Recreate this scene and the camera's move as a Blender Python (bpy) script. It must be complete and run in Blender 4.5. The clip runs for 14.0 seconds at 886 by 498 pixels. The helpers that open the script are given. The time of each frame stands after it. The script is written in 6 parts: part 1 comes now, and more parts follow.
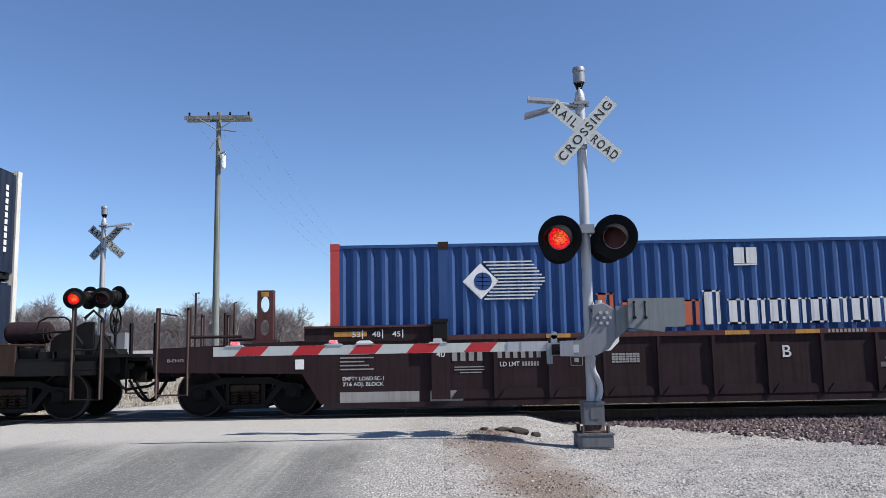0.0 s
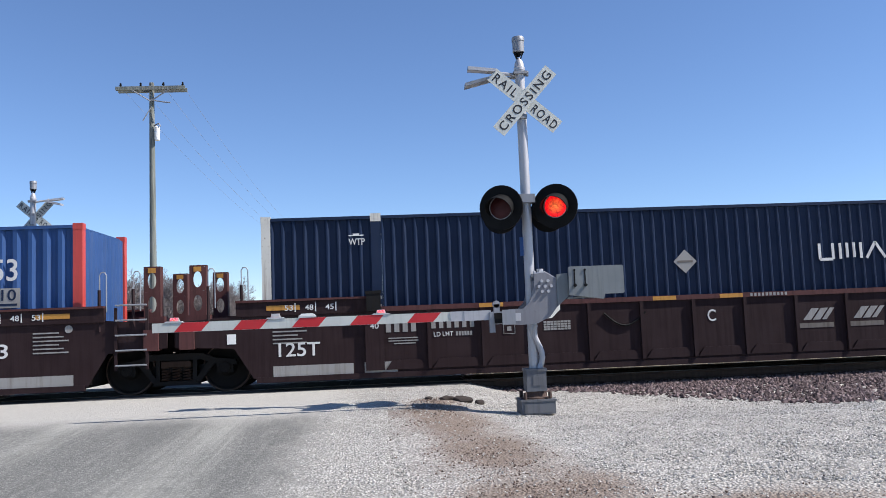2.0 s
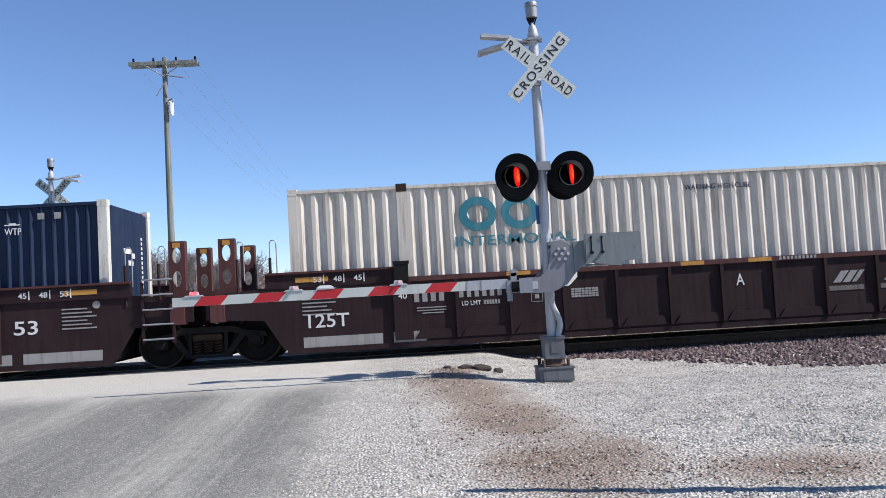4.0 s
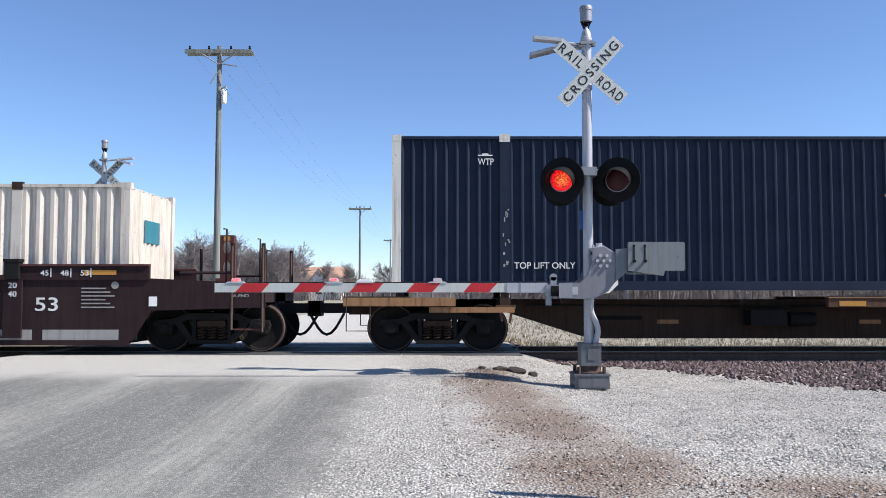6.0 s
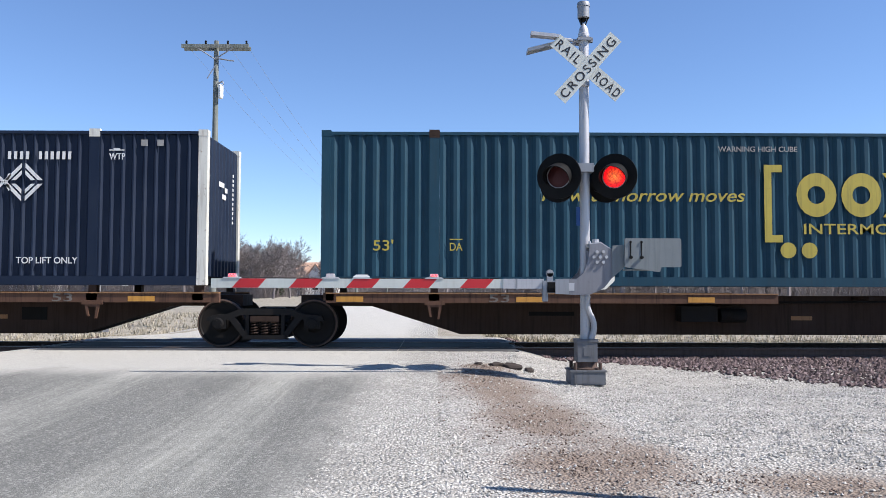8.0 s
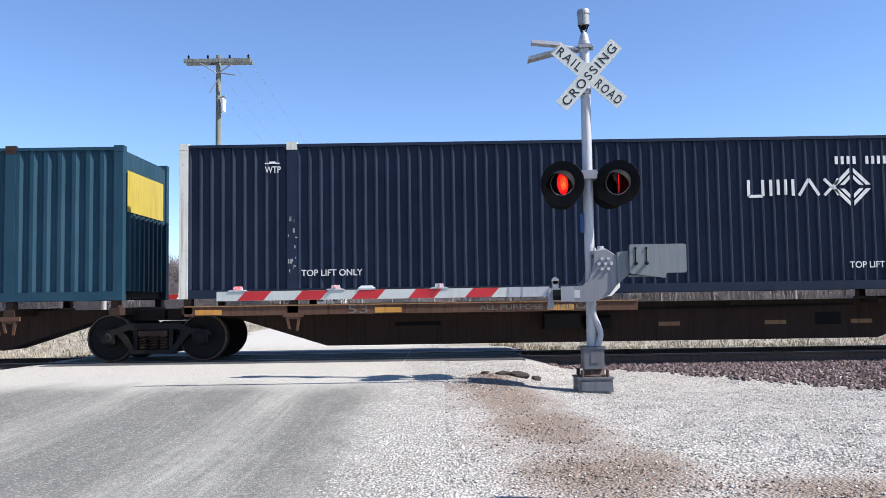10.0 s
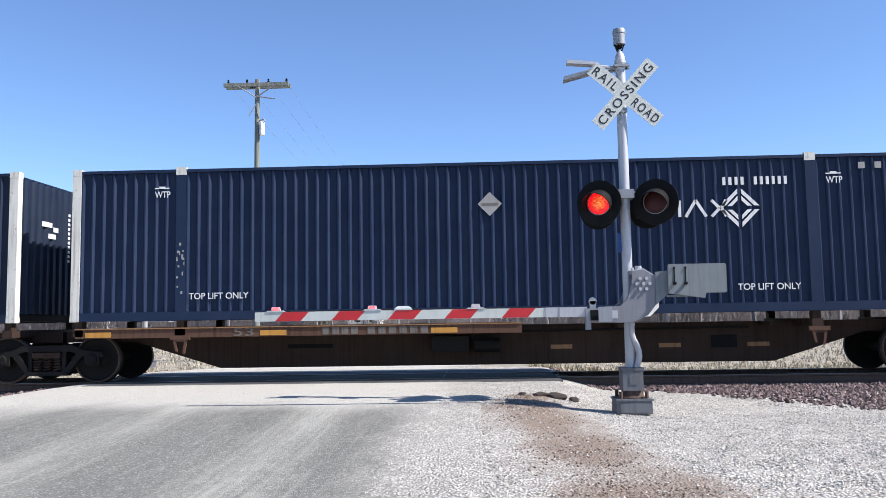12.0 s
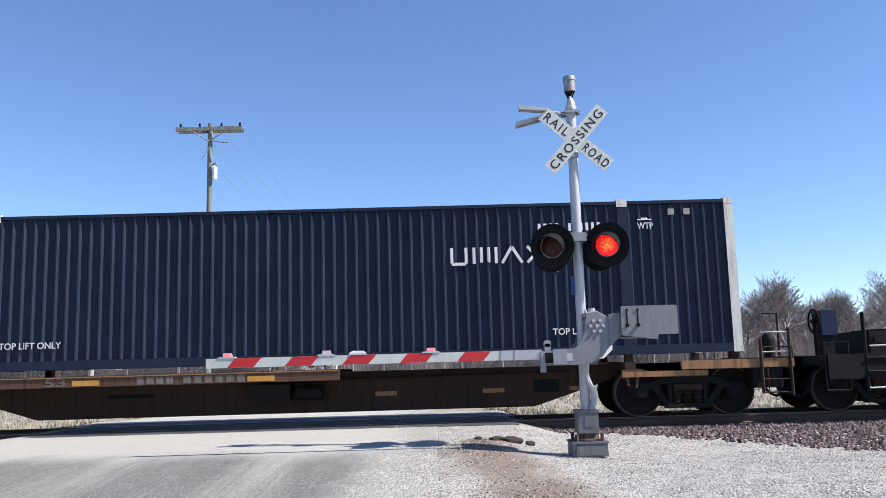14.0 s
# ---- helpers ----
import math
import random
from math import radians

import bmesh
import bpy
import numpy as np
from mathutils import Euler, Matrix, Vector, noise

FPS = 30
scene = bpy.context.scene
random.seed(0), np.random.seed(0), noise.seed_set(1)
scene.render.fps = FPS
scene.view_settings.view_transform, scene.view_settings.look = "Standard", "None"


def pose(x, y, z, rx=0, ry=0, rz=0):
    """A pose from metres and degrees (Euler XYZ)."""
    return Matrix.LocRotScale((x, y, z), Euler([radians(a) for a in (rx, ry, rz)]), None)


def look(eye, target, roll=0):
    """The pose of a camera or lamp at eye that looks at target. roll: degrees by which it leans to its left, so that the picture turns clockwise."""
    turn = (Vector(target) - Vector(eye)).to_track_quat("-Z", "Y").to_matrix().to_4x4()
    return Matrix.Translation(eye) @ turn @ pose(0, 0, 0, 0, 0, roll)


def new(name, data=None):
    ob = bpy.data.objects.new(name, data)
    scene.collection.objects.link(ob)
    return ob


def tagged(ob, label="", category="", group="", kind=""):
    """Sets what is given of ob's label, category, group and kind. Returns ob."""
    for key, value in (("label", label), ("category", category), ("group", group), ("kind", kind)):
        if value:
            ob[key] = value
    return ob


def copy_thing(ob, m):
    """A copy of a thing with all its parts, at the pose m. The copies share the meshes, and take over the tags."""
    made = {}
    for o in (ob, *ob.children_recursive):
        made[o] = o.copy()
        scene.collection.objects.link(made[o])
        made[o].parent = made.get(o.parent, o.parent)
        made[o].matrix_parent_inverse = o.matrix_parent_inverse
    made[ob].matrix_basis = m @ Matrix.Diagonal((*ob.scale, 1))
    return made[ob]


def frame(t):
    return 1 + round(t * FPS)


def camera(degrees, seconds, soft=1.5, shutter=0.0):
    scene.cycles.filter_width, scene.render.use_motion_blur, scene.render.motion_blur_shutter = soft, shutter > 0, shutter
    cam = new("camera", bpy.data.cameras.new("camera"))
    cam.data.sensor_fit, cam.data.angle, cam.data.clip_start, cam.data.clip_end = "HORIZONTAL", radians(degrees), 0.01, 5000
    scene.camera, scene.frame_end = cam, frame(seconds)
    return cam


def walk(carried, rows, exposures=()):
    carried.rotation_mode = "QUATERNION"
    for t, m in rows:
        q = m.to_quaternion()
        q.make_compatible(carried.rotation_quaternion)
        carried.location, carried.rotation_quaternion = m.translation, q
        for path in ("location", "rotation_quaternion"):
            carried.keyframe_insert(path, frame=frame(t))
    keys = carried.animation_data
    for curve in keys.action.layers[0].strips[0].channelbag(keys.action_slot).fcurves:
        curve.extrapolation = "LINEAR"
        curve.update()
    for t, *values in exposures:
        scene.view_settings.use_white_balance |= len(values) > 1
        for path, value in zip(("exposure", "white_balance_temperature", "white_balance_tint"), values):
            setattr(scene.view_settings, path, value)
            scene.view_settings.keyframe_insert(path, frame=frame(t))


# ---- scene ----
PATH = [  # seconds, yaw, pitch, roll in degrees
    (0, -0.23, 7.25, -1.03), (0.5, -1.00, 6.49, -1.75), (1, -5.13, 6.08, -2.24), (1.5, -5.52, 5.93, -2.78),
    (2, -4.23, 5.10, -2.31), (2.5, -2.82, 2.68, -2.70), (3, -2.51, 3.07, -2.58), (3.2, -3.11, 2.79, -3.37),
    (5.3, -1.18, 3.63, -1.49), (5.5, -0.51, 3.25, -0.35), (6, -0.12, 3.07, 0.00), (6.5, 0.03, 2.93, 0.24),
    (7, -0.12, 2.83, 0.08), (7.5, 0.61, 3.29, 0.20), (8, -0.35, 2.78, 0.14), (8.2, -0.21, 1.96, 0.27),
    (10.3, 0.32, 3.68, -1.29), (10.5, 1.33, 3.82, -0.93), (11, 1.35, 4.29, -1.42), (11.5, 2.68, 3.66, -0.96),
    (12, 2.48, 4.91, -0.90), (12.5, 1.37, 5.99, -1.34), (13, 0.75, 6.14, -0.85), (13.5, -1.31, 6.59, -1.65),
    (14, -0.77, 7.89, -1.60),
]

EYE = Vector((0.0, 0.0, 1.127))  # rail tops are at z = 0, x runs along the track, y across it
cam = camera(56.8, 14.0, soft=0.75)


def aim(yaw, pitch, roll):
    a, b = radians(yaw), radians(pitch)
    way = Vector((-math.sin(a) * math.cos(b), math.cos(a) * math.cos(b), math.sin(b)))
    return look(EYE, EYE + way, roll)


walk(cam, [(t, aim(a, b, c)) for t, a, b, c in PATH], exposures=[(t, e, 5900, 15) for t, e in ((0, 0.45), (0.5, 0.48), (2.5, 0.6), (5.5, 0.6), (6.5, 0.75), (8, 0.75), (10.5, 0.95), (11.5, 0.95), (14, 0.85))])

# ---- light ----
SUN_EL, SUN_AZ = 45.2, 104.6  # degrees; azimuth clockwise from +y
world = bpy.data.worlds.new("world")
scene.world = world
world.use_nodes = True
wn = world.node_tree.nodes
sky = wn.new("ShaderNodeTexSky")
sky.sky_type, sky.sun_disc = "NISHITA", False
sky.sun_elevation, sky.sun_rotation = radians(SUN_EL), radians(SUN_AZ)
sky.air_density, sky.dust_density, sky.ozone_density = 0.85, 0.0, 4.0
wn["Background"].inputs["Strength"].default_value = 0.095
world.node_tree.links.new(sky.outputs[0], wn["Background"].inputs["Color"])
sun = new("sun", bpy.data.lights.new("sun", "SUN"))
sun.data.energy, sun.data.angle, sun.data.color = 5.0, radians(0.5), (1.0, 0.91, 0.77)
to_sun = Vector((math.sin(radians(SUN_AZ)) * math.cos(radians(SUN_EL)), math.cos(radians(SUN_AZ)) * math.cos(radians(SUN_EL)), math.sin(radians(SUN_EL))))
sun.matrix_world = look((0, 0, 40), Vector((0, 0, 40)) - to_sun)


# ---- materials ----
def material(name):
    m = bpy.data.materials.new(name)
    m.use_nodes = True
    return m, m.node_tree.nodes, m.node_tree.links, m.node_tree.nodes["Principled BSDF"]


def noise_node(n, l, coord, scale, detail=6.0, rough=0.6):
    x = n.new("ShaderNodeTexNoise")
    x.inputs["Scale"].default_value, x.inputs["Detail"].default_value, x.inputs["Roughness"].default_value = scale, detail, rough
    l.new(coord, x.inputs["Vector"])
    return x.outputs["Fac"]


def ramp(n, l, fac, stops):
    r = n.new("ShaderNodeValToRGB")
    e = r.color_ramp.elements
    while len(e) < len(stops):
        e.new(0.5)
    for el, (p, c) in zip(e, stops):
        el.position, el.color = p, (c if len(c) == 4 else (*c, 1)) if isinstance(c, tuple) else (c, c, c, 1)
    l.new(fac, r.inputs[0])
    return r.outputs[0]


def mix(n, l, fac, a, b, mode="MIX"):
    x = n.new("ShaderNodeMix")
    x.data_type, x.blend_type = "RGBA", mode
    for sock, v in ((x.inputs[0], fac), (x.inputs[6], a), (x.inputs[7], b)):
        if isinstance(v, (int, float)):
            sock.default_value = v
        elif isinstance(v, tuple):
            sock.default_value = (*v[:3], 1)
        else:
            l.new(v, sock)
    return x.outputs[2]


def stretch(n, l, coord, s):
    m = n.new("ShaderNodeMapping")
    m.inputs["Scale"].default_value = s
    l.new(coord, m.inputs["Vector"])
    return m.outputs[0]


def bump(n, l, height, strength, distance=0.01):
    b = n.new("ShaderNodeBump")
    b.inputs["Strength"].default_value, b.inputs["Distance"].default_value = strength, distance
    l.new(height, b.inputs["Height"])
    return b.outputs[0]


def paint(name, colour, dirt=(0.09, 0.06, 0.045), amount=0.35, rough=0.5, metal=0.0, streak=True, fine=25.0, shine=0.5):
    """Painted or bare metal with dust, streaks that run down, and small chips."""
    m, n, l, b = material(name)
    co = n.new("ShaderNodeTexCoord").outputs["Object"]
    big = noise_node(n, l, co, 1.3, 5)
    run = noise_node(n, l, stretch(n, l, co, (9, 9, 0.5)) if streak else co, 1.6, 6)
    small = noise_node(n, l, co, fine, 4)
    c = mix(n, l, ramp(n, l, big, ((0.3, 0.0), (0.75, 1.0))), colour, tuple(min(1, v * 1.18 + 0.006) for v in colour))
    c = mix(n, l, ramp(n, l, run, ((0.5, 0.0), (0.72, amount))), c, dirt)
    c = mix(n, l, ramp(n, l, small, ((0.62, 0.0), (0.75, amount))), c, dirt)
    l.new(c, b.inputs["Base Color"])
    l.new(ramp(n, l, run, ((0.3, rough - 0.08), (0.8, min(1, rough + 0.25)))), b.inputs["Roughness"])
    b.inputs["Metallic"].default_value = metal
    b.inputs["Specular IOR Level"].default_value = shine
    l.new(bump(n, l, small, 0.15, 0.003), b.inputs["Normal"])
    return m


def glow(name, colour, strength, radius):
    """A lit lens: a hot middle that reddens towards its rim, broken by the lens's small facets."""
    m, n, l, b = material(name)
    co = n.new("ShaderNodeTexCoord").outputs["Object"]
    v = n.new("ShaderNodeTexVoronoi")
    v.inputs["Scale"].default_value = 55
    l.new(co, v.inputs["Vector"])
    d = n.new("ShaderNodeVectorMath")
    d.operation = "LENGTH"
    l.new(co, d.inputs[0])
    hot = n.new("ShaderNodeMapRange")
    hot.inputs[1].default_value, hot.inputs[2].default_value, hot.inputs[3].default_value, hot.inputs[4].default_value = radius * 0.1, radius * 0.75, 1.0, 0.0
    l.new(d.outputs["Value"], hot.inputs[0])
    facet = ramp(n, l, v.outputs["Distance"], ((0.2, 1.0), (0.62, 0.16)))
    c = mix(n, l, hot.outputs[0], colour, (1.0, 0.19, 0.03))
    l.new(mix(n, l, 1.0, c, facet, "MULTIPLY"), b.inputs["Emission Color"])
    b.inputs["Emission Strength"].default_value = strength
    b.inputs["Base Color"].default_value = (0.3, 0.01, 0.01, 1)
    return m


NAVY = paint("navy paint", (0.0066, 0.0135, 0.0315), (0.028, 0.034, 0.04), 0.2, 0.5, shine=0.2)
BLUE_DARK = paint("dark blue paint", (0.0068, 0.0165, 0.044), (0.032, 0.04, 0.056), 0.2, 0.5, shine=0.2)
BLUE = paint("faded blue paint", (0.0224, 0.064, 0.184), (0.08, 0.104, 0.144), 0.3, 0.55, shine=0.25)
TEAL = paint("dark teal paint", (0.0105, 0.043, 0.068), (0.032, 0.04, 0.04), 0.3, 0.55, shine=0.2)
WHITE_BOX = paint("old white container paint", (0.52, 0.48, 0.41), (0.2, 0.13, 0.075), 0.65, 0.55)
# darker than the side walls: grime, plus the door end's shade in the colour
DOOR_GREY = paint("grimy white door paint", (0.3, 0.3, 0.28), (0.12, 0.09, 0.07), 0.7, 0.6)
WHITE = paint("white paint", (0.54, 0.53, 0.47), (0.20, 0.14, 0.09), 0.75, 0.5, fine=14)
RED_POST = paint("red paint", (0.42, 0.045, 0.035), (0.1, 0.05, 0.04), 0.3, 0.45)
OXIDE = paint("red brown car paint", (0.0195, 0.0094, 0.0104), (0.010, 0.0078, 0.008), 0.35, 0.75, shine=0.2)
# lighter tone of OXIDE, for chords, caps, guides and steps
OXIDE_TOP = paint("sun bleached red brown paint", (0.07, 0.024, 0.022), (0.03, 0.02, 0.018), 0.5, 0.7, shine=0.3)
RUST_YELLOW = paint("rusty yellow car paint", (0.24, 0.125, 0.05), (0.045, 0.027, 0.018), 0.75, 0.7)
SILL = paint("rust-brown sill paint", (0.085, 0.043, 0.026), (0.028, 0.019, 0.015), 0.7, 0.75, shine=0.25)
PLATE_GREY = paint("dull grey plate", (0.15, 0.168, 0.172), (0.09, 0.095, 0.095), 0.3, 0.6, 0.2)
LETTER_DIM = paint("worn pale stencil", (0.12, 0.105, 0.09), (0.05, 0.036, 0.028), 0.7, 0.7, fine=30)
RUST = paint("rusted brown steel", (0.0336, 0.0192, 0.0128), (0.0128, 0.0104, 0.0096), 0.6, 0.75, shine=0.2)
BLACK_STEEL = paint("grimy black steel", (0.0072, 0.0068, 0.0068), (0.0224, 0.0184, 0.0152), 0.5, 0.7, shine=0.15)
WHEEL = paint("rolled wheel steel", (0.0096, 0.0084, 0.0076), (0.024, 0.0192, 0.016), 0.5, 0.7, 0.0, streak=False, shine=0.15)
TREAD = paint("bright tread steel", (0.16, 0.155, 0.15), (0.06, 0.05, 0.045), 0.5, 0.4, 0.8, streak=False)
YELLOW = paint("yellow marking", (0.42, 0.2, 0.025), (0.14, 0.07, 0.03), 0.5, 0.55)
LETTER = paint("white lettering", (0.58, 0.58, 0.56), (0.2, 0.19, 0.18), 0.45, 0.5, fine=40)
LETTER_OLD = paint("faded lettering", (0.25, 0.245, 0.23), (0.12, 0.09, 0.07), 0.5, 0.6, fine=40)
CSX_YELLOW = paint("yellow lettering", (0.36, 0.285, 0.035), (0.12, 0.12, 0.05), 0.5, 0.55, fine=16)
ORANGE = paint("orange lettering", (0.42, 0.09, 0.03), (0.15, 0.1, 0.1), 0.35, 0.5)
SEA_GREEN = paint("blue green lettering", (0.02, 0.15, 0.19), (0.3, 0.3, 0.28), 0.3, 0.5)
ALU = paint("silver mast paint", (0.40, 0.40, 0.41), (0.17, 0.17, 0.17), 0.3, 0.45, 0.4)
ALU_DARK = paint("galvanised steel", (0.24, 0.25, 0.265), (0.12, 0.12, 0.12), 0.35, 0.5, 0.4)
BLACK = paint("flat black paint", (0.005, 0.005, 0.005), (0.012, 0.0115, 0.011), 0.3, 0.65, shine=0.12)
SIGN_WHITE = paint("sign sheeting", (0.74, 0.74, 0.70), (0.5, 0.48, 0.42), 0.25, 0.4)
SHEETING = paint("weathered reflective sheeting", (0.47, 0.49, 0.45), (0.34, 0.33, 0.29), 0.35, 0.45)
SIGN_BLACK = paint("black sign letters", (0.01, 0.01, 0.012), (0.03, 0.03, 0.03), 0.2, 0.4)
GATE_RED = paint("red reflective sheeting", (0.42, 0.012, 0.016), (0.3, 0.05, 0.05), 0.2, 0.4)
# silver darkened for the housing's front, which the sun only skims
HOUSING = paint("dull silver housing paint", (0.175, 0.177, 0.192), (0.09, 0.09, 0.095), 0.4, 0.5, 0.25)
FOOT = paint("weathered grey foot", (0.115, 0.12, 0.13), (0.06, 0.057, 0.055), 0.5, 0.6, 0.25)
DARK_LENS = paint("unlit red lens", (0.045, 0.005, 0.006), (0.02, 0.006, 0.006), 0.3, 0.45, shine=0.3)
LIT = glow("lit red lens", (1.0, 0.004, 0.006), 1.6, 0.16)
LIT_PINK = glow("lit gate lamp", (1.0, 0.09, 0.11), 3.6, 0.03)
RAIL_SIDE = paint("rusty rail", (0.07, 0.042, 0.03), (0.03, 0.025, 0.02), 0.5, 0.75)
RUBBER = paint("crossing panel", (0.035, 0.036, 0.04), (0.16, 0.15, 0.14), 0.4, 0.85, streak=False)
TIE = paint("creosoted timber", (0.045, 0.034, 0.026), (0.12, 0.1, 0.085), 0.5, 0.9)
PORCELAIN = paint("pole fixture grey", (0.45, 0.46, 0.46), (0.2, 0.2, 0.2), 0.3, 0.35)


def wood_pole():
    m, n, l, b = material("weathered pole wood")
    co = n.new("ShaderNodeTexCoord").outputs["Object"]
    g = noise_node(n, l, stretch(n, l, co, (30, 30, 0.7)), 1.0, 8)
    big = noise_node(n, l, co, 0.6, 3)
    c = ramp(n, l, g, ((0.3, (0.07, 0.072, 0.064)), (0.5, (0.18, 0.186, 0.168)), (0.75, (0.32, 0.33, 0.30))))
    c = mix(n, l, ramp(n, l, big, ((0.35, 0.0), (0.7, 0.6))), c, (0.12, 0.15, 0.12))
    l.new(c, b.inputs["Base Color"])
    b.inputs["Roughness"].default_value = 0.85
    l.new(bump(n, l, g, 0.6, 0.01), b.inputs["Normal"])
    return m


def bark(name, dark, pale):
    m, n, l, b = material(name)
    info = n.new("ShaderNodeObjectInfo").outputs["Random"]
    co = n.new("ShaderNodeTexCoord").outputs["Object"]
    g = noise_node(n, l, co, 1.5, 6)
    c = mix(n, l, ramp(n, l, g, ((0.3, 0.0), (0.7, 1.0))), dark, pale)
    l.new(mix(n, l, info, c, tuple(v * 0.75 for v in pale)), b.inputs["Base Color"])
    b.inputs["Roughness"].default_value = 0.9
    return m


def gravel(n, l, pos):
    """Colour of pale crushed stone with shade painted in its gaps, and the cell distance that gives its relief."""
    v = n.new("ShaderNodeTexVoronoi")
    v.inputs["Scale"].default_value = 38
    l.new(pos, v.inputs["Vector"])
    fine = n.new("ShaderNodeTexVoronoi")
    fine.inputs["Scale"].default_value = 75
    l.new(pos, fine.inputs["Vector"])
    shade = [n.new("ShaderNodeSeparateColor") for _ in range(2)]
    l.new(v.outputs["Color"], shade[0].inputs[0])
    l.new(fine.outputs["Color"], shade[1].inputs[0])
    c = mix(n, l, 0.5, ramp(n, l, shade[0].outputs[0], ((0.0, (0.18, 0.174, 0.162)), (0.35, (0.52, 0.508, 0.48)), (1.0, (0.80, 0.785, 0.745)))), ramp(n, l, shade[1].outputs[0], ((0.0, (0.15, 0.144, 0.136)), (0.4, (0.54, 0.528, 0.50)), (1.0, (0.82, 0.805, 0.765)))))
    # shade between the stones, painted as dark cell rims
    c = mix(n, l, ramp(n, l, v.outputs["Distance"], ((0.36, 0.0), (0.64, 0.62))), c, (0.12, 0.112, 0.10))
    wide = noise_node(n, l, stretch(n, l, pos, (0.8, 1.1, 1)), 1.6, 7, 0.7)
    c = mix(n, l, ramp(n, l, wide, ((0.38, 0.34), (0.56, 0.0))), c, (0.22, 0.205, 0.185))
    return c, v.outputs["Distance"]


def road_surface():
    """Worn chip-seal with two darker wheel ruts, and pale stone dust towards its edges and the track."""
    m, n, l, b = material("worn chip seal road")
    pos = n.new("ShaderNodeNewGeometry").outputs["Position"]
    sep = n.new("ShaderNodeSeparateXYZ")
    l.new(pos, sep.inputs[0])
    warp = noise_node(n, l, stretch(n, l, pos, (0.5, 0.16, 1)), 1.4, 4)
    grit = noise_node(n, l, pos, 85, 3)
    patch = noise_node(n, l, stretch(n, l, pos, (1.6, 0.25, 1)), 1.3, 8, 0.68)

    def band(centre, half):
        d = n.new("ShaderNodeMath")
        d.operation = "MULTIPLY_ADD"
        l.new(warp, d.inputs[0])
        d.inputs[1].default_value = 0.9
        l.new(sep.outputs["X"], d.inputs[2])
        s = n.new("ShaderNodeMath")
        s.operation = "SUBTRACT"
        l.new(d.outputs[0], s.inputs[0])
        s.inputs[1].default_value = centre + 0.45
        a = n.new("ShaderNodeMath")
        a.operation = "ABSOLUTE"
        l.new(s.outputs[0], a.inputs[0])
        r = n.new("ShaderNodeMapRange")
        r.interpolation_type = "SMOOTHSTEP"
        r.inputs[1].default_value, r.inputs[2].default_value = half * 0.35, half
        r.inputs[3].default_value, r.inputs[4].default_value = 1.0, 0.0
        l.new(a.outputs[0], r.inputs[0])
        return r.outputs[0]

    base = ramp(n, l, patch, ((0.3, (0.185, 0.188, 0.176)), (0.7, (0.325, 0.325, 0.30))))
    dark = ramp(n, l, patch, ((0.3, (0.075, 0.078, 0.075)), (0.7, (0.17, 0.172, 0.163))))
    c = mix(n, l, band(-1.15, 0.75), base, dark)
    c = mix(n, l, band(-3.1, 0.9), c, dark)
    c = mix(n, l, band(-5.2, 1.1), c, dark)
    streak = noise_node(n, l, stretch(n, l, pos, (5, 0.3, 1)), 1.0, 7, 0.7)
    c = mix(n, l, ramp(n, l, streak, ((0.4, 0.3), (0.58, 0.0))), c, (0.09, 0.09, 0.09))
    tyre = noise_node(n, l, stretch(n, l, pos, (17, 0.35, 1)), 1.0, 6, 0.75)
    c = mix(n, l, ramp(n, l, tyre, ((0.42, 0.34), (0.55, 0.0))), c, (0.085, 0.087, 0.08))
    c = mix(n, l, ramp(n, l, tyre, ((0.56, 0.0), (0.72, 0.3))), c, (0.42, 0.415, 0.385))
    blotch = noise_node(n, l, stretch(n, l, pos, (1.2, 2.6, 1)), 2.4, 7, 0.7)
    c = mix(n, l, ramp(n, l, blotch, ((0.36, 0.3), (0.5, 0.0))), c, (0.10, 0.102, 0.094))
    # stone dust near the track and along both edges
    near = n.new("ShaderNodeMapRange")
    near.interpolation_type = "SMOOTHSTEP"
    yy = n.new("ShaderNodeMath")
    yy.operation = "MULTIPLY_ADD"
    l.new(warp, yy.inputs[0])
    yy.inputs[1].default_value = 2.5
    l.new(sep.outputs["Y"], yy.inputs[2])
    near.inputs[1].default_value, near.inputs[2].default_value = 11.6, 13.3
    l.new(yy.outputs[0], near.inputs[0])
    dust = ramp(n, l, grit, ((0.3, (0.25, 0.242, 0.226)), (0.7, (0.56, 0.548, 0.52))))
    c = mix(n, l, near.outputs[0], c, dust)
    c = mix(n, l, band(-7.6, 0.9), c, dust)
    c = mix(n, l, ramp(n, l, grit, ((0.5, 0.0), (0.72, 0.6))), c, (0.406, 0.398, 0.374))
    chips = n.new("ShaderNodeTexVoronoi")
    chips.inputs["Scale"].default_value = 60
    l.new(pos, chips.inputs["Vector"])
    tone = n.new("ShaderNodeSeparateColor")
    l.new(chips.outputs["Color"], tone.inputs[0])
    c = mix(n, l, ramp(n, l, tone.outputs[0], ((0.0, 0.35), (0.45, 0.0))), c, (0.08, 0.078, 0.075))
    c = mix(n, l, ramp(n, l, tone.outputs[1], ((0.72, 0.0), (1.0, 0.35))), c, (0.5, 0.495, 0.475))
    # dusty pale stone beyond the track
    past = n.new("ShaderNodeMapRange")
    past.interpolation_type = "SMOOTHSTEP"
    past.inputs[1].default_value, past.inputs[2].default_value = 19.5, 23.0
    l.new(sep.outputs["Y"], past.inputs[0])
    c = mix(n, l, past.outputs[0], c, dust)
    # the stone of the shoulder runs over the road's edge
    xx = n.new("ShaderNodeMath")
    xx.operation = "MULTIPLY_ADD"
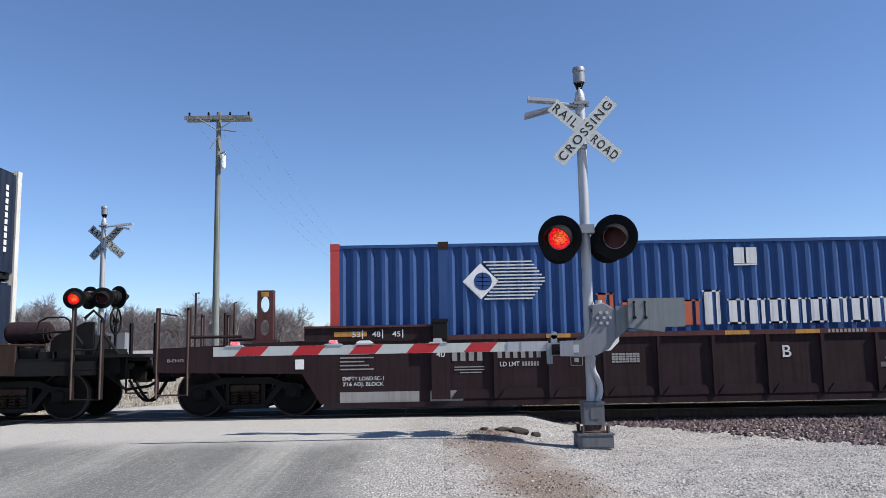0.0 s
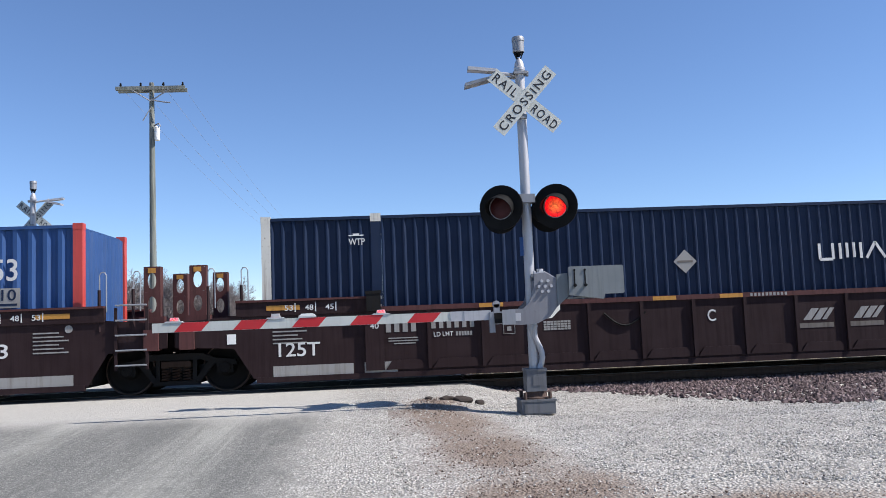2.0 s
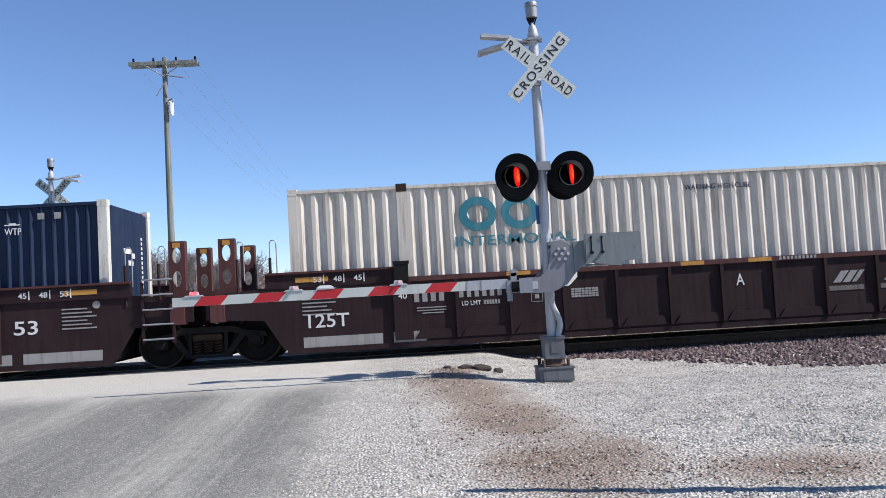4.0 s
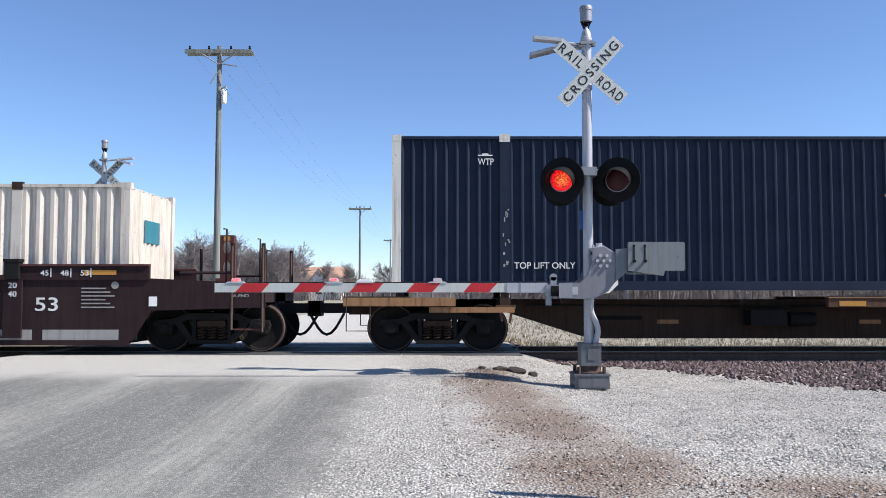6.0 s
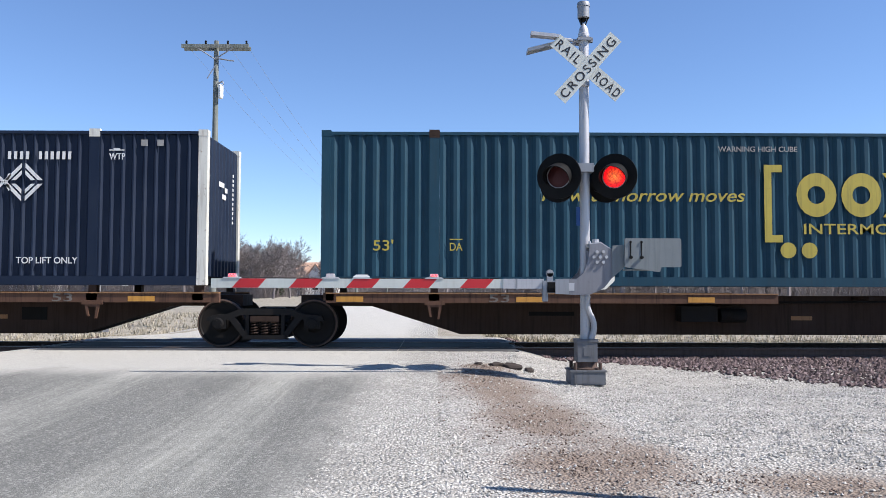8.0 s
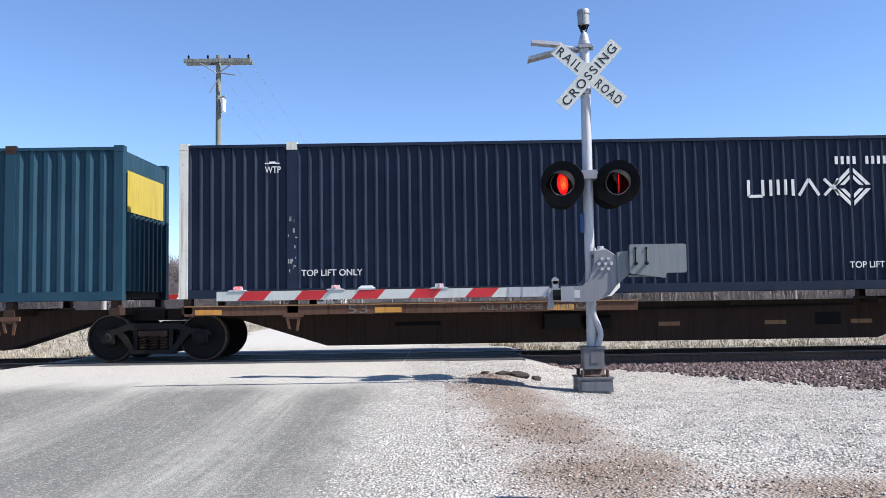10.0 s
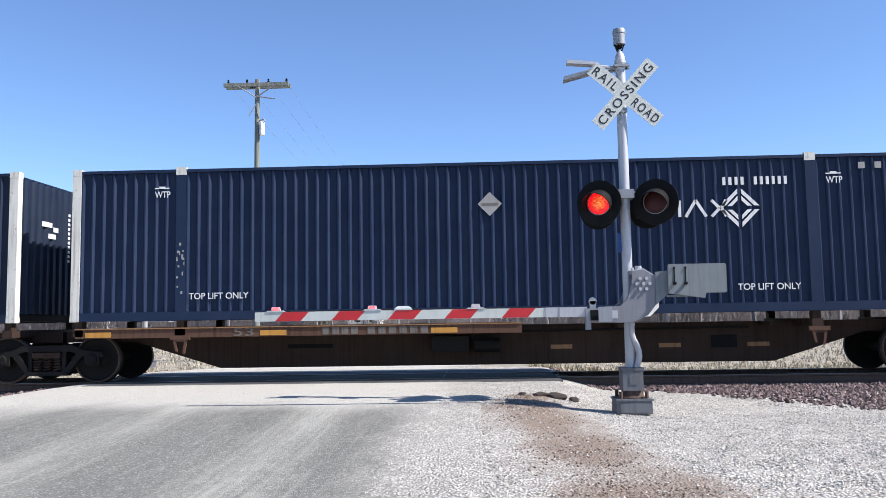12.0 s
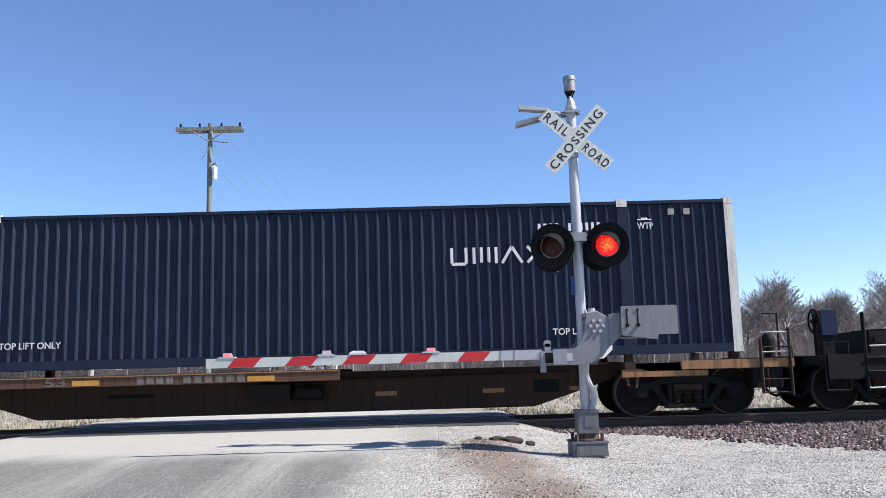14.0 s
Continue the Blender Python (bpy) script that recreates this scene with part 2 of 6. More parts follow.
    l.new(noise_node(n, l, stretch(n, l, pos, (1, 0.5, 1)), 2.6, 7, 0.7), xx.inputs[0])
    xx.inputs[1].default_value = 1.3
    l.new(sep.outputs["X"], xx.inputs[2])
    edge = n.new("ShaderNodeMapRange")
    edge.interpolation_type = "SMOOTHSTEP"
    edge.inputs[1].default_value, edge.inputs[2].default_value = -0.7, 0.5
    l.new(xx.outputs[0], edge.inputs[0])
    shoulder, cells = gravel(n, l, pos)
    c = mix(n, l, edge.outputs[0], c, shoulder)
    c = mix(n, l, 1.0, c, (1.0, 0.995, 0.94), "MULTIPLY")
    l.new(c, b.inputs["Base Color"])
    b.inputs["Roughness"].default_value = 0.9
    bn = n.new("ShaderNodeBump")
    bn.invert = True
    bn.inputs["Distance"].default_value = 0.03
    l.new(edge.outputs[0], bn.inputs["Strength"])
    l.new(cells, bn.inputs["Height"])
    l.new(bump(n, l, grit, 0.5, 0.02), bn.inputs["Normal"])
    l.new(bn.outputs[0], b.inputs["Normal"])
    return m


# soil patches that show through the stone: x, y and the radii
SOIL = ((0.62, 10.6, 0.85, 2.3), (0.95, 7.9, 0.8, 2.0), (1.2, 6.1, 1.0, 1.2), (0.7, 12.3, 0.55, 0.5), (2.6, 5.6, 1.2, 0.7))


def ground_surface():
    """Crushed pale stone by the crossing with brown soil patches; dry grass away from it."""
    m, n, l, b = material("crushed stone, soil and dry grass")
    pos = n.new("ShaderNodeNewGeometry").outputs["Position"]
    sep = n.new("ShaderNodeSeparateXYZ")
    l.new(pos, sep.inputs[0])
    stone = noise_node(n, l, pos, 60, 3)
    patch = noise_node(n, l, stretch(n, l, pos, (0.55, 0.42, 1)), 0.9, 6, 0.65)
    c, cells = gravel(n, l, pos)
    soil = ramp(n, l, stone, ((0.32, (0.075, 0.053, 0.04)), (0.52, (0.21, 0.158, 0.122)), (0.72, (0.37, 0.29, 0.232))))

    def spot(x, y, rx, ry):
        s = n.new("ShaderNodeVectorMath")
        s.operation = "SUBTRACT"
        l.new(pos, s.inputs[0])
        s.inputs[1].default_value = (x, y, 0)
        q = n.new("ShaderNodeVectorMath")
        q.operation = "MULTIPLY"
        l.new(s.outputs[0], q.inputs[0])
        q.inputs[1].default_value = (1 / rx, 1 / ry, 0)
        ln = n.new("ShaderNodeVectorMath")
        ln.operation = "LENGTH"
        l.new(q.outputs[0], ln.inputs[0])
        a = n.new("ShaderNodeMath")
        a.operation = "MULTIPLY_ADD"
        l.new(patch, a.inputs[0])
        a.inputs[1].default_value = 2.2
        l.new(ln.outputs["Value"], a.inputs[2])
        r = n.new("ShaderNodeMapRange")
        r.interpolation_type = "SMOOTHSTEP"
        r.inputs[1].default_value, r.inputs[2].default_value, r.inputs[3].default_value, r.inputs[4].default_value = 1.35, 2.15, 0.85, 0.0
        l.new(a.outputs[0], r.inputs[0])
        return r.outputs[0]

    for s in SOIL:
        c = mix(n, l, spot(*s), c, soil)
    grass = ramp(n, l, noise_node(n, l, pos, 2.2, 8, 0.7), ((0.3, (0.17, 0.15, 0.115)), (0.55, (0.32, 0.29, 0.225)), (0.75, (0.42, 0.39, 0.32))))
    far = n.new("ShaderNodeMapRange")
    far.inputs[1].default_value, far.inputs[2].default_value = 19.5, 20.5
    l.new(sep.outputs["Y"], far.inputs[0])
    c = mix(n, l, 1.0, c, (0.91, 0.90, 0.86), "MULTIPLY")
    c = mix(n, l, far.outputs[0], c, grass)
    l.new(c, b.inputs["Base Color"])
    b.inputs["Roughness"].default_value = 0.95
    bn = n.new("ShaderNodeBump")
    bn.invert = True
    bn.inputs["Strength"].default_value, bn.inputs["Distance"].default_value = 1.0, 0.022
    l.new(cells, bn.inputs["Height"])
    l.new(bn.outputs[0], b.inputs["Normal"])
    return m


def stones(name, a, c, d):
    m, n, l, b = material(name)
    r = n.new("ShaderNodeNewGeometry").outputs["Random Per Island"]
    l.new(ramp(n, l, r, ((0.0, a), (0.5, c), (1.0, d))), b.inputs["Base Color"])
    b.inputs["Roughness"].default_value = 0.9
    return m


POLE_WOOD = wood_pole()
BARK = bark("grey winter bark", (0.115, 0.101, 0.098), (0.265, 0.235, 0.228))
ROAD = road_surface()
GROUND = ground_surface()
LIMESTONE = stones("loose limestone", (0.27, 0.259, 0.232), (0.41, 0.395, 0.355), (0.52, 0.50, 0.455))
SOIL_CLOD = stones("dark soil crumbs", (0.07, 0.05, 0.038), (0.17, 0.125, 0.097), (0.29, 0.225, 0.18))
LUMP = stones("dark soil lump", (0.02, 0.015, 0.012), (0.028, 0.021, 0.017), (0.04, 0.03, 0.024))
BALLAST = stones("dusty red ballast", (0.03, 0.02, 0.02), (0.10, 0.068, 0.064), (0.21, 0.16, 0.155))


# ---- mesh helpers ----
def bx(bm, x0, y0, z0, x1, y1, z1):
    v = [bm.verts.new((x, y, z)) for z in (z0, z1) for y in (y0, y1) for x in (x0, x1)]
    for f in ((0, 2, 3, 1), (4, 5, 7, 6), (0, 1, 5, 4), (2, 6, 7, 3), (0, 4, 6, 2), (1, 3, 7, 5)):
        bm.faces.new([v[i] for i in f])
    return v


def cy(bm, p, q, r, n=12, r2=None, caps=True):
    p, q = Vector(p), Vector(q)
    r2 = r if r2 is None else r2
    turn = (q - p).to_track_quat("Z", "Y").to_matrix()
    a = [bm.verts.new(p + turn @ Vector((r * math.cos(2 * math.pi * i / n), r * math.sin(2 * math.pi * i / n), 0))) for i in range(n)]
    b = [bm.verts.new(q + turn @ Vector((r2 * math.cos(2 * math.pi * i / n), r2 * math.sin(2 * math.pi * i / n), 0))) for i in range(n)]
    for i in range(n):
        bm.faces.new((a[i], a[(i + 1) % n], b[(i + 1) % n], b[i]))
    if caps:
        bm.faces.new(a[::-1])
        bm.faces.new(b)


def pipe(bm, pts, r, n=6):
    """A bent tube through the points, in one piece."""
    pts = [Vector(p) for p in pts]
    rings = []
    for i, p in enumerate(pts):
        d = (pts[min(i + 1, len(pts) - 1)] - pts[max(i - 1, 0)]).normalized()
        side = d.cross(Vector((0.31, 0.87, 0.38)))
        side = side.normalized() if side.length > 0.05 else d.cross(Vector((1, 0, 0))).normalized()
        up = d.cross(side)
        rings.append([bm.verts.new(p + (side * math.cos(6.2832 * k / n) + up * math.sin(6.2832 * k / n)) * r) for k in range(n)])
    for a, b in zip(rings, rings[1:]):
        for k in range(n):
            bm.faces.new((a[k], a[(k + 1) % n], b[(k + 1) % n], b[k]))
    bm.faces.new(rings[0][::-1])
    bm.faces.new(rings[-1])


def slab(bm, pts, y0, y1):
    """A polygon of (x, z) points, extruded from y0 to y1."""
    a = [bm.verts.new((x, y0, z)) for x, z in pts]
    b = [bm.verts.new((x, y1, z)) for x, z in pts]
    k = len(pts)
    bm.faces.new(a)
    bm.faces.new(b[::-1])
    for i in range(k):
        bm.faces.new((a[i], b[i], b[(i + 1) % k], a[(i + 1) % k]))


def lathe(bm, rings, c=(0, 0, 0), axis="y", n=24, hollow=False):
    """rings: (distance along the axis, radius). hollow: the profile closes on itself and leaves the middle open."""
    loops = []
    for d, r in rings:
        ring = []
        for i in range(n):
            u, v = r * math.cos(2 * math.pi * i / n), r * math.sin(2 * math.pi * i / n)
            p = (u, d, v) if axis == "y" else (u, v, d)
            ring.append(bm.verts.new((p[0] + c[0], p[1] + c[1], p[2] + c[2])))
        loops.append(ring)
    for a, b in zip(loops, loops[1:]):
        for i in range(n):
            bm.faces.new((a[i], a[(i + 1) % n], b[(i + 1) % n], b[i]))
    if hollow:
        for i in range(n):
            bm.faces.new((loops[-1][i], loops[-1][(i + 1) % n], loops[0][(i + 1) % n], loops[0][i]))
        return
    bm.faces.new(loops[0][::-1])
    bm.faces.new(loops[-1])


def soften(bm, w=0.012):
    e = [e for e in bm.edges if len(e.link_faces) == 2 and e.calc_face_angle(0) > 0.6]
    bmesh.ops.bevel(bm, geom=e, offset=w, segments=1, affect="EDGES", clamp_overlap=True)


def mesh_of(name, bm, mat, smooth=False):
    bmesh.ops.recalc_face_normals(bm, faces=bm.faces)
    if smooth:
        for f in bm.faces:
            f.smooth = True
        for e in bm.edges:
            if len(e.link_faces) == 2 and e.calc_face_angle(0) > 0.6:
                e.smooth = False
    me = bpy.data.meshes.new(name)
    bm.to_mesh(me)
    bm.free()
    me.materials.append(mat)
    return me


def part(name, bm, mat, parent, label="", smooth=False):
    ob = new(name, mesh_of(name, bm, mat, smooth))
    ob.parent = parent
    return tagged(ob, label) if label else ob


def box_part(name, mat, parent, dims, label="", w=0.012):
    bm = bmesh.new()
    bx(bm, *dims)
    if w:
        soften(bm, w)
    return part(name, bm, mat, parent, label)


def words(body, size, mat, parent, x, y, z, label="", turn=(90, 0, 0), width=None, shear=0.0, name="lettering", spacing=1.0, weight=0.013):
    """Lettering as a thin mesh, its lower left corner at x, y, z."""
    cu = bpy.data.curves.new("words", "FONT")
    cu.body, cu.size, cu.extrude, cu.shear, cu.offset = body, size * 1.4, 0.0015, shear, size * weight
    cu.space_character = spacing
    ob = bpy.data.objects.new("words", cu)
    me = bpy.data.meshes.new_from_object(ob)
    bpy.data.objects.remove(ob)
    bpy.data.curves.remove(cu)
    co = [v.co.copy() for v in me.vertices]
    polys = [tuple(p.vertices) for p in me.polygons]
    bpy.data.meshes.remove(me)
    x0, x1 = min(c.x for c in co), max(c.x for c in co)
    k = width / (x1 - x0) if width else 1.0
    m = pose(x, y, z, *turn) @ Matrix.Diagonal((k, 1, 1, 1)) @ Matrix.Translation((-x0, 0, 0))
    if size < 0.13:
        groups = [polys]
    else:  # faces whose spans overlap (with the slant taken out) make up one letter
        spans = sorted((min(co[i].x - shear * co[i].y for i in p), max(co[i].x - shear * co[i].y for i in p), p) for p in polys)
        groups, edge = [], -1e9
        for a, b, p in spans:
            if a > edge + 0.001:
                groups.append([])
            groups[-1].append(p)
            edge = max(edge, b)
    for faces in groups:
        used = sorted({i for p in faces for i in p})
        index = {i: j for j, i in enumerate(used)}
        me = bpy.data.meshes.new(name)
        me.from_pydata([m @ co[i] for i in used], [], [tuple(index[i] for i in p) for p in faces])
        me.materials.append(mat)
        o = new(name if len(groups) == 1 else "letter", me)
        o.parent = parent
        tagged(o, label, kind="stuff" if len(groups) == 1 and len(body) > 1 else "")


def bars(mat, parent, y, rects, name="marking", label="", shear=0.0, t=0.003):
    """Plain bars on a side wall, each a part of its own: rects of (x0, z0, x1, z1)."""
    joined = bmesh.new() if len(rects) > 24 else None
    for x0, z0, x1, z1 in rects:
        bm = bmesh.new() if joined is None else joined
        d = shear * (z1 - z0)
        slab(bm, [(x0, z0), (x1, z0), (x1 + d, z1), (x0 + d, z1)], y - t, y + t)
        if joined is None:
            part(name, bm, mat, parent, label)
    if joined is not None:
        tagged(part(name, joined, mat, parent, label), kind="stuff")


def figures(x, z, w, h, count, gap=0.3):
    """Rects for a row of count unreadable or withheld figures."""
    step = w / count
    return [(x + i * step, z, x + i * step + step * (1 - gap), z + h) for i in range(count)]


def thing(name, label, category, at=None, group="", kind=""):
    ob = new(name)
    if at is not None:
        ob.matrix_basis = at
    return tagged(ob, label, category, group, kind)


# ---- ground, road and track ----
TRACK_Y = 16.67
RAILS = (TRACK_Y - 0.753, TRACK_Y + 0.753)


def ease(a, b, x):
    k = min(1.0, max(0.0, (x - a) / (b - a)))
    return k * k * (3 - 2 * k)


def ground_z(x, y):
    near = -0.17 - 0.03 * ease(9, 4, y)
    side = ease(1.7, 4.2, x) + ease(-8.2, -9.6, x)          # away from the road
    road = near + (-0.022 - near) * ease(6.5, 11.8, y) * ease(24.5, 19.0, y)   # the road climbs to the track
    bed = near - 0.17 * side * ease(9.5, 12.3, y)
    bed = bed + (-0.20 - bed) * ease(12.4, 14.6, y) * ease(21.2, 19.0, y)
    bed -= 0.25 * ease(20, 23, y) * ease(40, 26, y)
    edge = ease(11.0, 14.4, y)
    k = max(ease(0.2 + 1.15 * edge, 1.9 + 0.4 * edge, x), ease(-7.6, -9.2, x))
    z = road * (1 - k) + bed * k
    if y > 24:
        z = z * (1 - ease(24, 40, y)) - 0.15 * ease(24, 40, y)
    return z


def sheet(name, xs, ys, lift, mat, rough=0.0):
    bm = bmesh.new()
    rng = random.Random(3)
    g = [[bm.verts.new((x, y, ground_z(x, y) + lift + (rng.uniform(-rough, rough) if 4 < y < 15 and -9 < x < 9 else 0))) for x in xs] for y in ys]
    for a, b in zip(g, g[1:]):
        for i in range(len(xs) - 1):
            bm.faces.new((a[i], a[i + 1], b[i + 1], b[i]))
    return new(name, mesh_of(name, bm, mat, True))


gx = [-2500, -900, -300, -120, -60, -40, -30, -24, -20, -17, -15, -13, -12] + [-11 + 0.2 * i for i in range(111)] + [12, 13, 15, 17, 20, 24, 30, 40, 60, 120, 300, 900, 2500]
gy = [-2500, -300, -60, -20, -8, -2, 1, 3] + [4 + 0.2 * i for i in range(101)] + [25, 27, 30, 34, 40, 50, 70, 110, 200, 400, 900, 2500]
tagged(sheet("ground", gx, gy, 0.0, GROUND, 0.008), "pale crushed stone shoulder, soil patches and dry winter grass", "ground", kind="structure")
rx = [-8.0 + 0.2 * i for i in range(41)]
ry = [-60, -20, -8, -2, 1, 3] + [4 + 0.2 * i for i in range(55)] + [15.0, 15.12]
tagged(sheet("road", rx, ry, 0.008, ROAD), "worn grey chip-seal road with dark wheel ruts", "road", kind="structure")
ry2 = [18.5, 18.8, 19.2, 19.8, 20.6, 21.5, 22.5, 24, 26, 30, 34, 40, 60, 110, 200]
tagged(sheet("road", rx[::4], ry2, 0.008, ROAD), "worn grey road running on beyond the track", "road", kind="structure")


def rail(y):
    t = thing("rail", "worn steel rail with a bright running surface", "rail", group="rails of the track", kind="structure")
    bm = bmesh.new()
    prof = [(-0.07, -0.17), (0.07, -0.17), (0.07, -0.158), (0.012, -0.14), (0.012, -0.045), (0.036, -0.035), (0.036, -0.006), (-0.036, -0.006), (-0.036, -0.035), (-0.012, -0.045), (-0.012, -0.14), (-0.07, -0.158)]
    a = [bm.verts.new((-180, y + p, z)) for p, z in prof]
    b = [bm.verts.new((180, y + p, z)) for p, z in prof]
    for i in range(len(prof)):
        bm.faces.new((a[i], a[(i + 1) % 12], b[(i + 1) % 12], b[i]))
    part("rail_web", bm, RAIL_SIDE, t)
    bm = bmesh.new()
    bx(bm, -180, y - 0.03, -0.006, 180, y + 0.03, 0.0)
    part("running_surface", bm, TREAD, t, "polished rail top")


for y in RAILS:
    rail(y)


def crossing():
    c = thing("crossing_surface", "dark crossing panels between and beside the rails", "crossing", kind="structure")
    for y0, y1 in ((15.13, 15.84), (16.0, 16.66), (16.68, 17.34), (17.5, 18.5)):
        me = None
        for i in range(4):
            x0 = -7.45 + i * 2.24
            if me is None:
                bm = bmesh.new()
                bx(bm, 0, y0, -0.16, 2.22, y1, -0.012)
                soften(bm, 0.015)
                me = mesh_of("panel", bm, RUBBER)
            o = new("panel", me)
            o.parent, o.location = c, (x0, 0, 0)


crossing()


def rubble(name, count, mat, size, place, label, seed):
    """Loose broken stones, each a rough octahedron; place(rng) gives x, y."""
    rng = random.Random(seed)
    verts, faces = [], []
    for _ in range(count):
        x, y = place(rng)
        s = size * rng.uniform(0.5, 1.4)
        z = ground_z(x, y) + s * 0.25
        a = rng.uniform(0, 6.28)
        ca, sa = math.cos(a), math.sin(a)
        k = len(verts)
        for u, v, w in ((1, 0, 0), (0, 1, 0), (-1, 0, 0), (0, -1, 0), (0, 0, 0.75), (0, 0, -0.75)):
            u, v, w = (q * s * rng.uniform(0.6, 1.2) + s * rng.uniform(-0.2, 0.2) for q in (u, v, w))
            verts.append((x + u * ca - v * sa, y + u * sa + v * ca, z + w))
        for f in ((0, 1, 4), (1, 2, 4), (2, 3, 4), (3, 0, 4), (1, 0, 5), (2, 1, 5), (3, 2, 5), (0, 3, 5)):
            faces.append(tuple(k + i for i in f))
    me = bpy.data.meshes.new(name)
    me.from_pydata(verts, [], faces)
    me.materials.append(mat)
    return tagged(new(name, me), label, "stones", kind="stuff")


def bed_edge(x):
    """Where the pale stone gives way to the ballast."""
    return max(12.3 - 0.06 * (x - 6), 15.1 - 0.66 * (x - 2.5))


def near_right(rng):
    while True:
        y = 4.3 + 10.0 * rng.random() ** 1.3
        x = rng.uniform(-0.9, 0.62 * y + 1.0)
        if any(((x - a) / c) ** 2 + ((y - b) / d) ** 2 < 1.0 for a, b, c, d in SOIL) and rng.random() < 0.9:
            continue
        if y < bed_edge(x) or x < 2.0:
            return x, y


def on_soil(rng):
    x, y, a, b = SOIL[rng.choice((0, 0, 1, 1, 2, 2, 3, 4))]
    return rng.gauss(x, a * 0.42), max(4.4, rng.gauss(y, b * 0.42))


def on_road(rng):
    y = rng.uniform(4.3, 14.9)
    k = rng.random()
    return (rng.uniform(-7.9, 0.2) if k < 0.12 else rng.gauss(-0.2, 0.35) if k < 0.6 else rng.gauss(-7.6, 0.4)) if y < 12.3 else rng.uniform(-7.9, 1.4), y


def bed_stones(rng):
    while True:
        x, y = rng.uniform(2.0, 13), rng.uniform(11.4, 15.75)
        if y > bed_edge(x) + rng.uniform(-0.25, 0.3):
            return x, y


def bed_left(rng):
    return rng.uniform(-16, -8.4), rng.uniform(12.6, 15.75)


def bed_far(rng):
    x = rng.uniform(-18, 16)
    return (x if not -8 < x < 1.6 else x + 10 if x > -3 else x - 7), rng.uniform(16.0, 19.8)


rubble("loose_limestone", 34000, LIMESTONE, 0.0135, near_right, "loose pale crushed limestone on the shoulder", 1)
rubble("loose_limestone", 9000, LIMESTONE, 0.009, on_road, "stone chips scattered over the road", 2)
rubble("soil_clod", 2400, SOIL_CLOD, 0.011, on_soil, "crumbs of dark brown soil among the stones", 6)
rubble("ballast", 11000, BALLAST, 0.042, bed_stones, "dusty red-brown track ballast", 3)
rubble("ballast", 3000, BALLAST, 0.042, bed_left, "dusty red-brown track ballast", 4)
rubble("ballast", 5000, BALLAST, 0.042, bed_far, "dusty red-brown track ballast between the rails", 5)


def clod(x, y, size, seed):
    """A lump of dried soil and stone at the road's edge."""
    r = random.Random(seed)
    bm = bmesh.new()
    bmesh.ops.create_icosphere(bm, subdivisions=2, radius=1.0)
    for v in bm.verts:
        k = 1 + 0.35 * noise.noise(v.co * 2.1 + Vector((seed, 0, 0))) + r.uniform(-0.1, 0.1)
        v.co = Vector((v.co.x * size[0], v.co.y * size[1], v.co.z * size[2])) * k
    o = new("soil_lump", mesh_of("soil_lump", bm, LUMP))
    o.matrix_basis = pose(x, y, ground_z(x, y) + size[2] * 0.3, 0, 0, r.uniform(0, 180))
    tagged(o, "lump of dried dark soil among pale stones", "soil lump", group="soil lumps by the road")


for i, (x, y, size) in enumerate(((1.12, 12.35, (0.16, 0.1, 0.07)), (0.88, 12.42, (0.12, 0.09, 0.05)), (1.36, 12.28, (0.09, 0.07, 0.05)), (0.62, 12.5, (0.08, 0.06, 0.035)))):
    clod(x, y, size, i)


# ---- the train ----
# metres by which the train has moved along x since the start
TRAVEL = [(0, 0.0), (0.5, -4.72), (1, -9.77), (1.5, -14.52), (2, -19.56), (2.5, -24.29), (3, -29.03), (3.2, -31.1), (4.25, -41.4), (5.3, -51.75), (5.5, -53.65),
          (6, -58.79), (6.5, -63.64), (7, -68.7), (7.5, -73.56), (8, -78.36), (8.2, -80.5), (9.25, -90.85), (10.3, -101.25), (10.5, -103.12), (11, -108.32), (11.5, -113.19),
          (12, -118.42), (12.5, -123.25), (13, -128.33), (13.5, -133.37), (14, -138.24)]
ROLLING, WHEELSETS = [], []  # things that ride along with where they stand at the start; axles that turn


def rides(ob, s, z=0.0):
    ob.matrix_basis = pose(s, TRACK_Y, z)
    ROLLING.append((ob, s, z))
    return ob


LONG, HALF, TALL = 16.15, 1.30, 2.935


def wave(bm, x0, x1, z0, z1, y, pitch, depth, flat, along="x", inner=None):
    """A corrugated wall from x0 to x1; its outer flats (a share flat of the pitch) lie at y, its inner ones depth further in."""
    inner = flat if inner is None else inner
    count = max(1, round((x1 - x0) / pitch))
    p = (x1 - x0) / count
    slope = (1 - flat - inner) / 2 * p
    pts = []
    for i in range(count):
        a = x0 + i * p
        pts += [(a, 0), (a + p * flat, 0), (a + p * flat + slope, depth), (a + p * (flat + inner) + slope, depth)]
    pts.append((x1, 0))
    s = 1 if y < 0 else -1

    def at(u, d, z):
        return (u, y + s * d, z) if along == "x" else (y + s * d, u, z)

    lo = [bm.verts.new(at(u, d, z0)) for u, d in pts]
    hi = [bm.verts.new(at(u, d, z1)) for u, d in pts]
    for i in range(len(pts) - 1):
        bm.faces.new((lo[i], lo[i + 1], hi[i + 1], hi[i]))


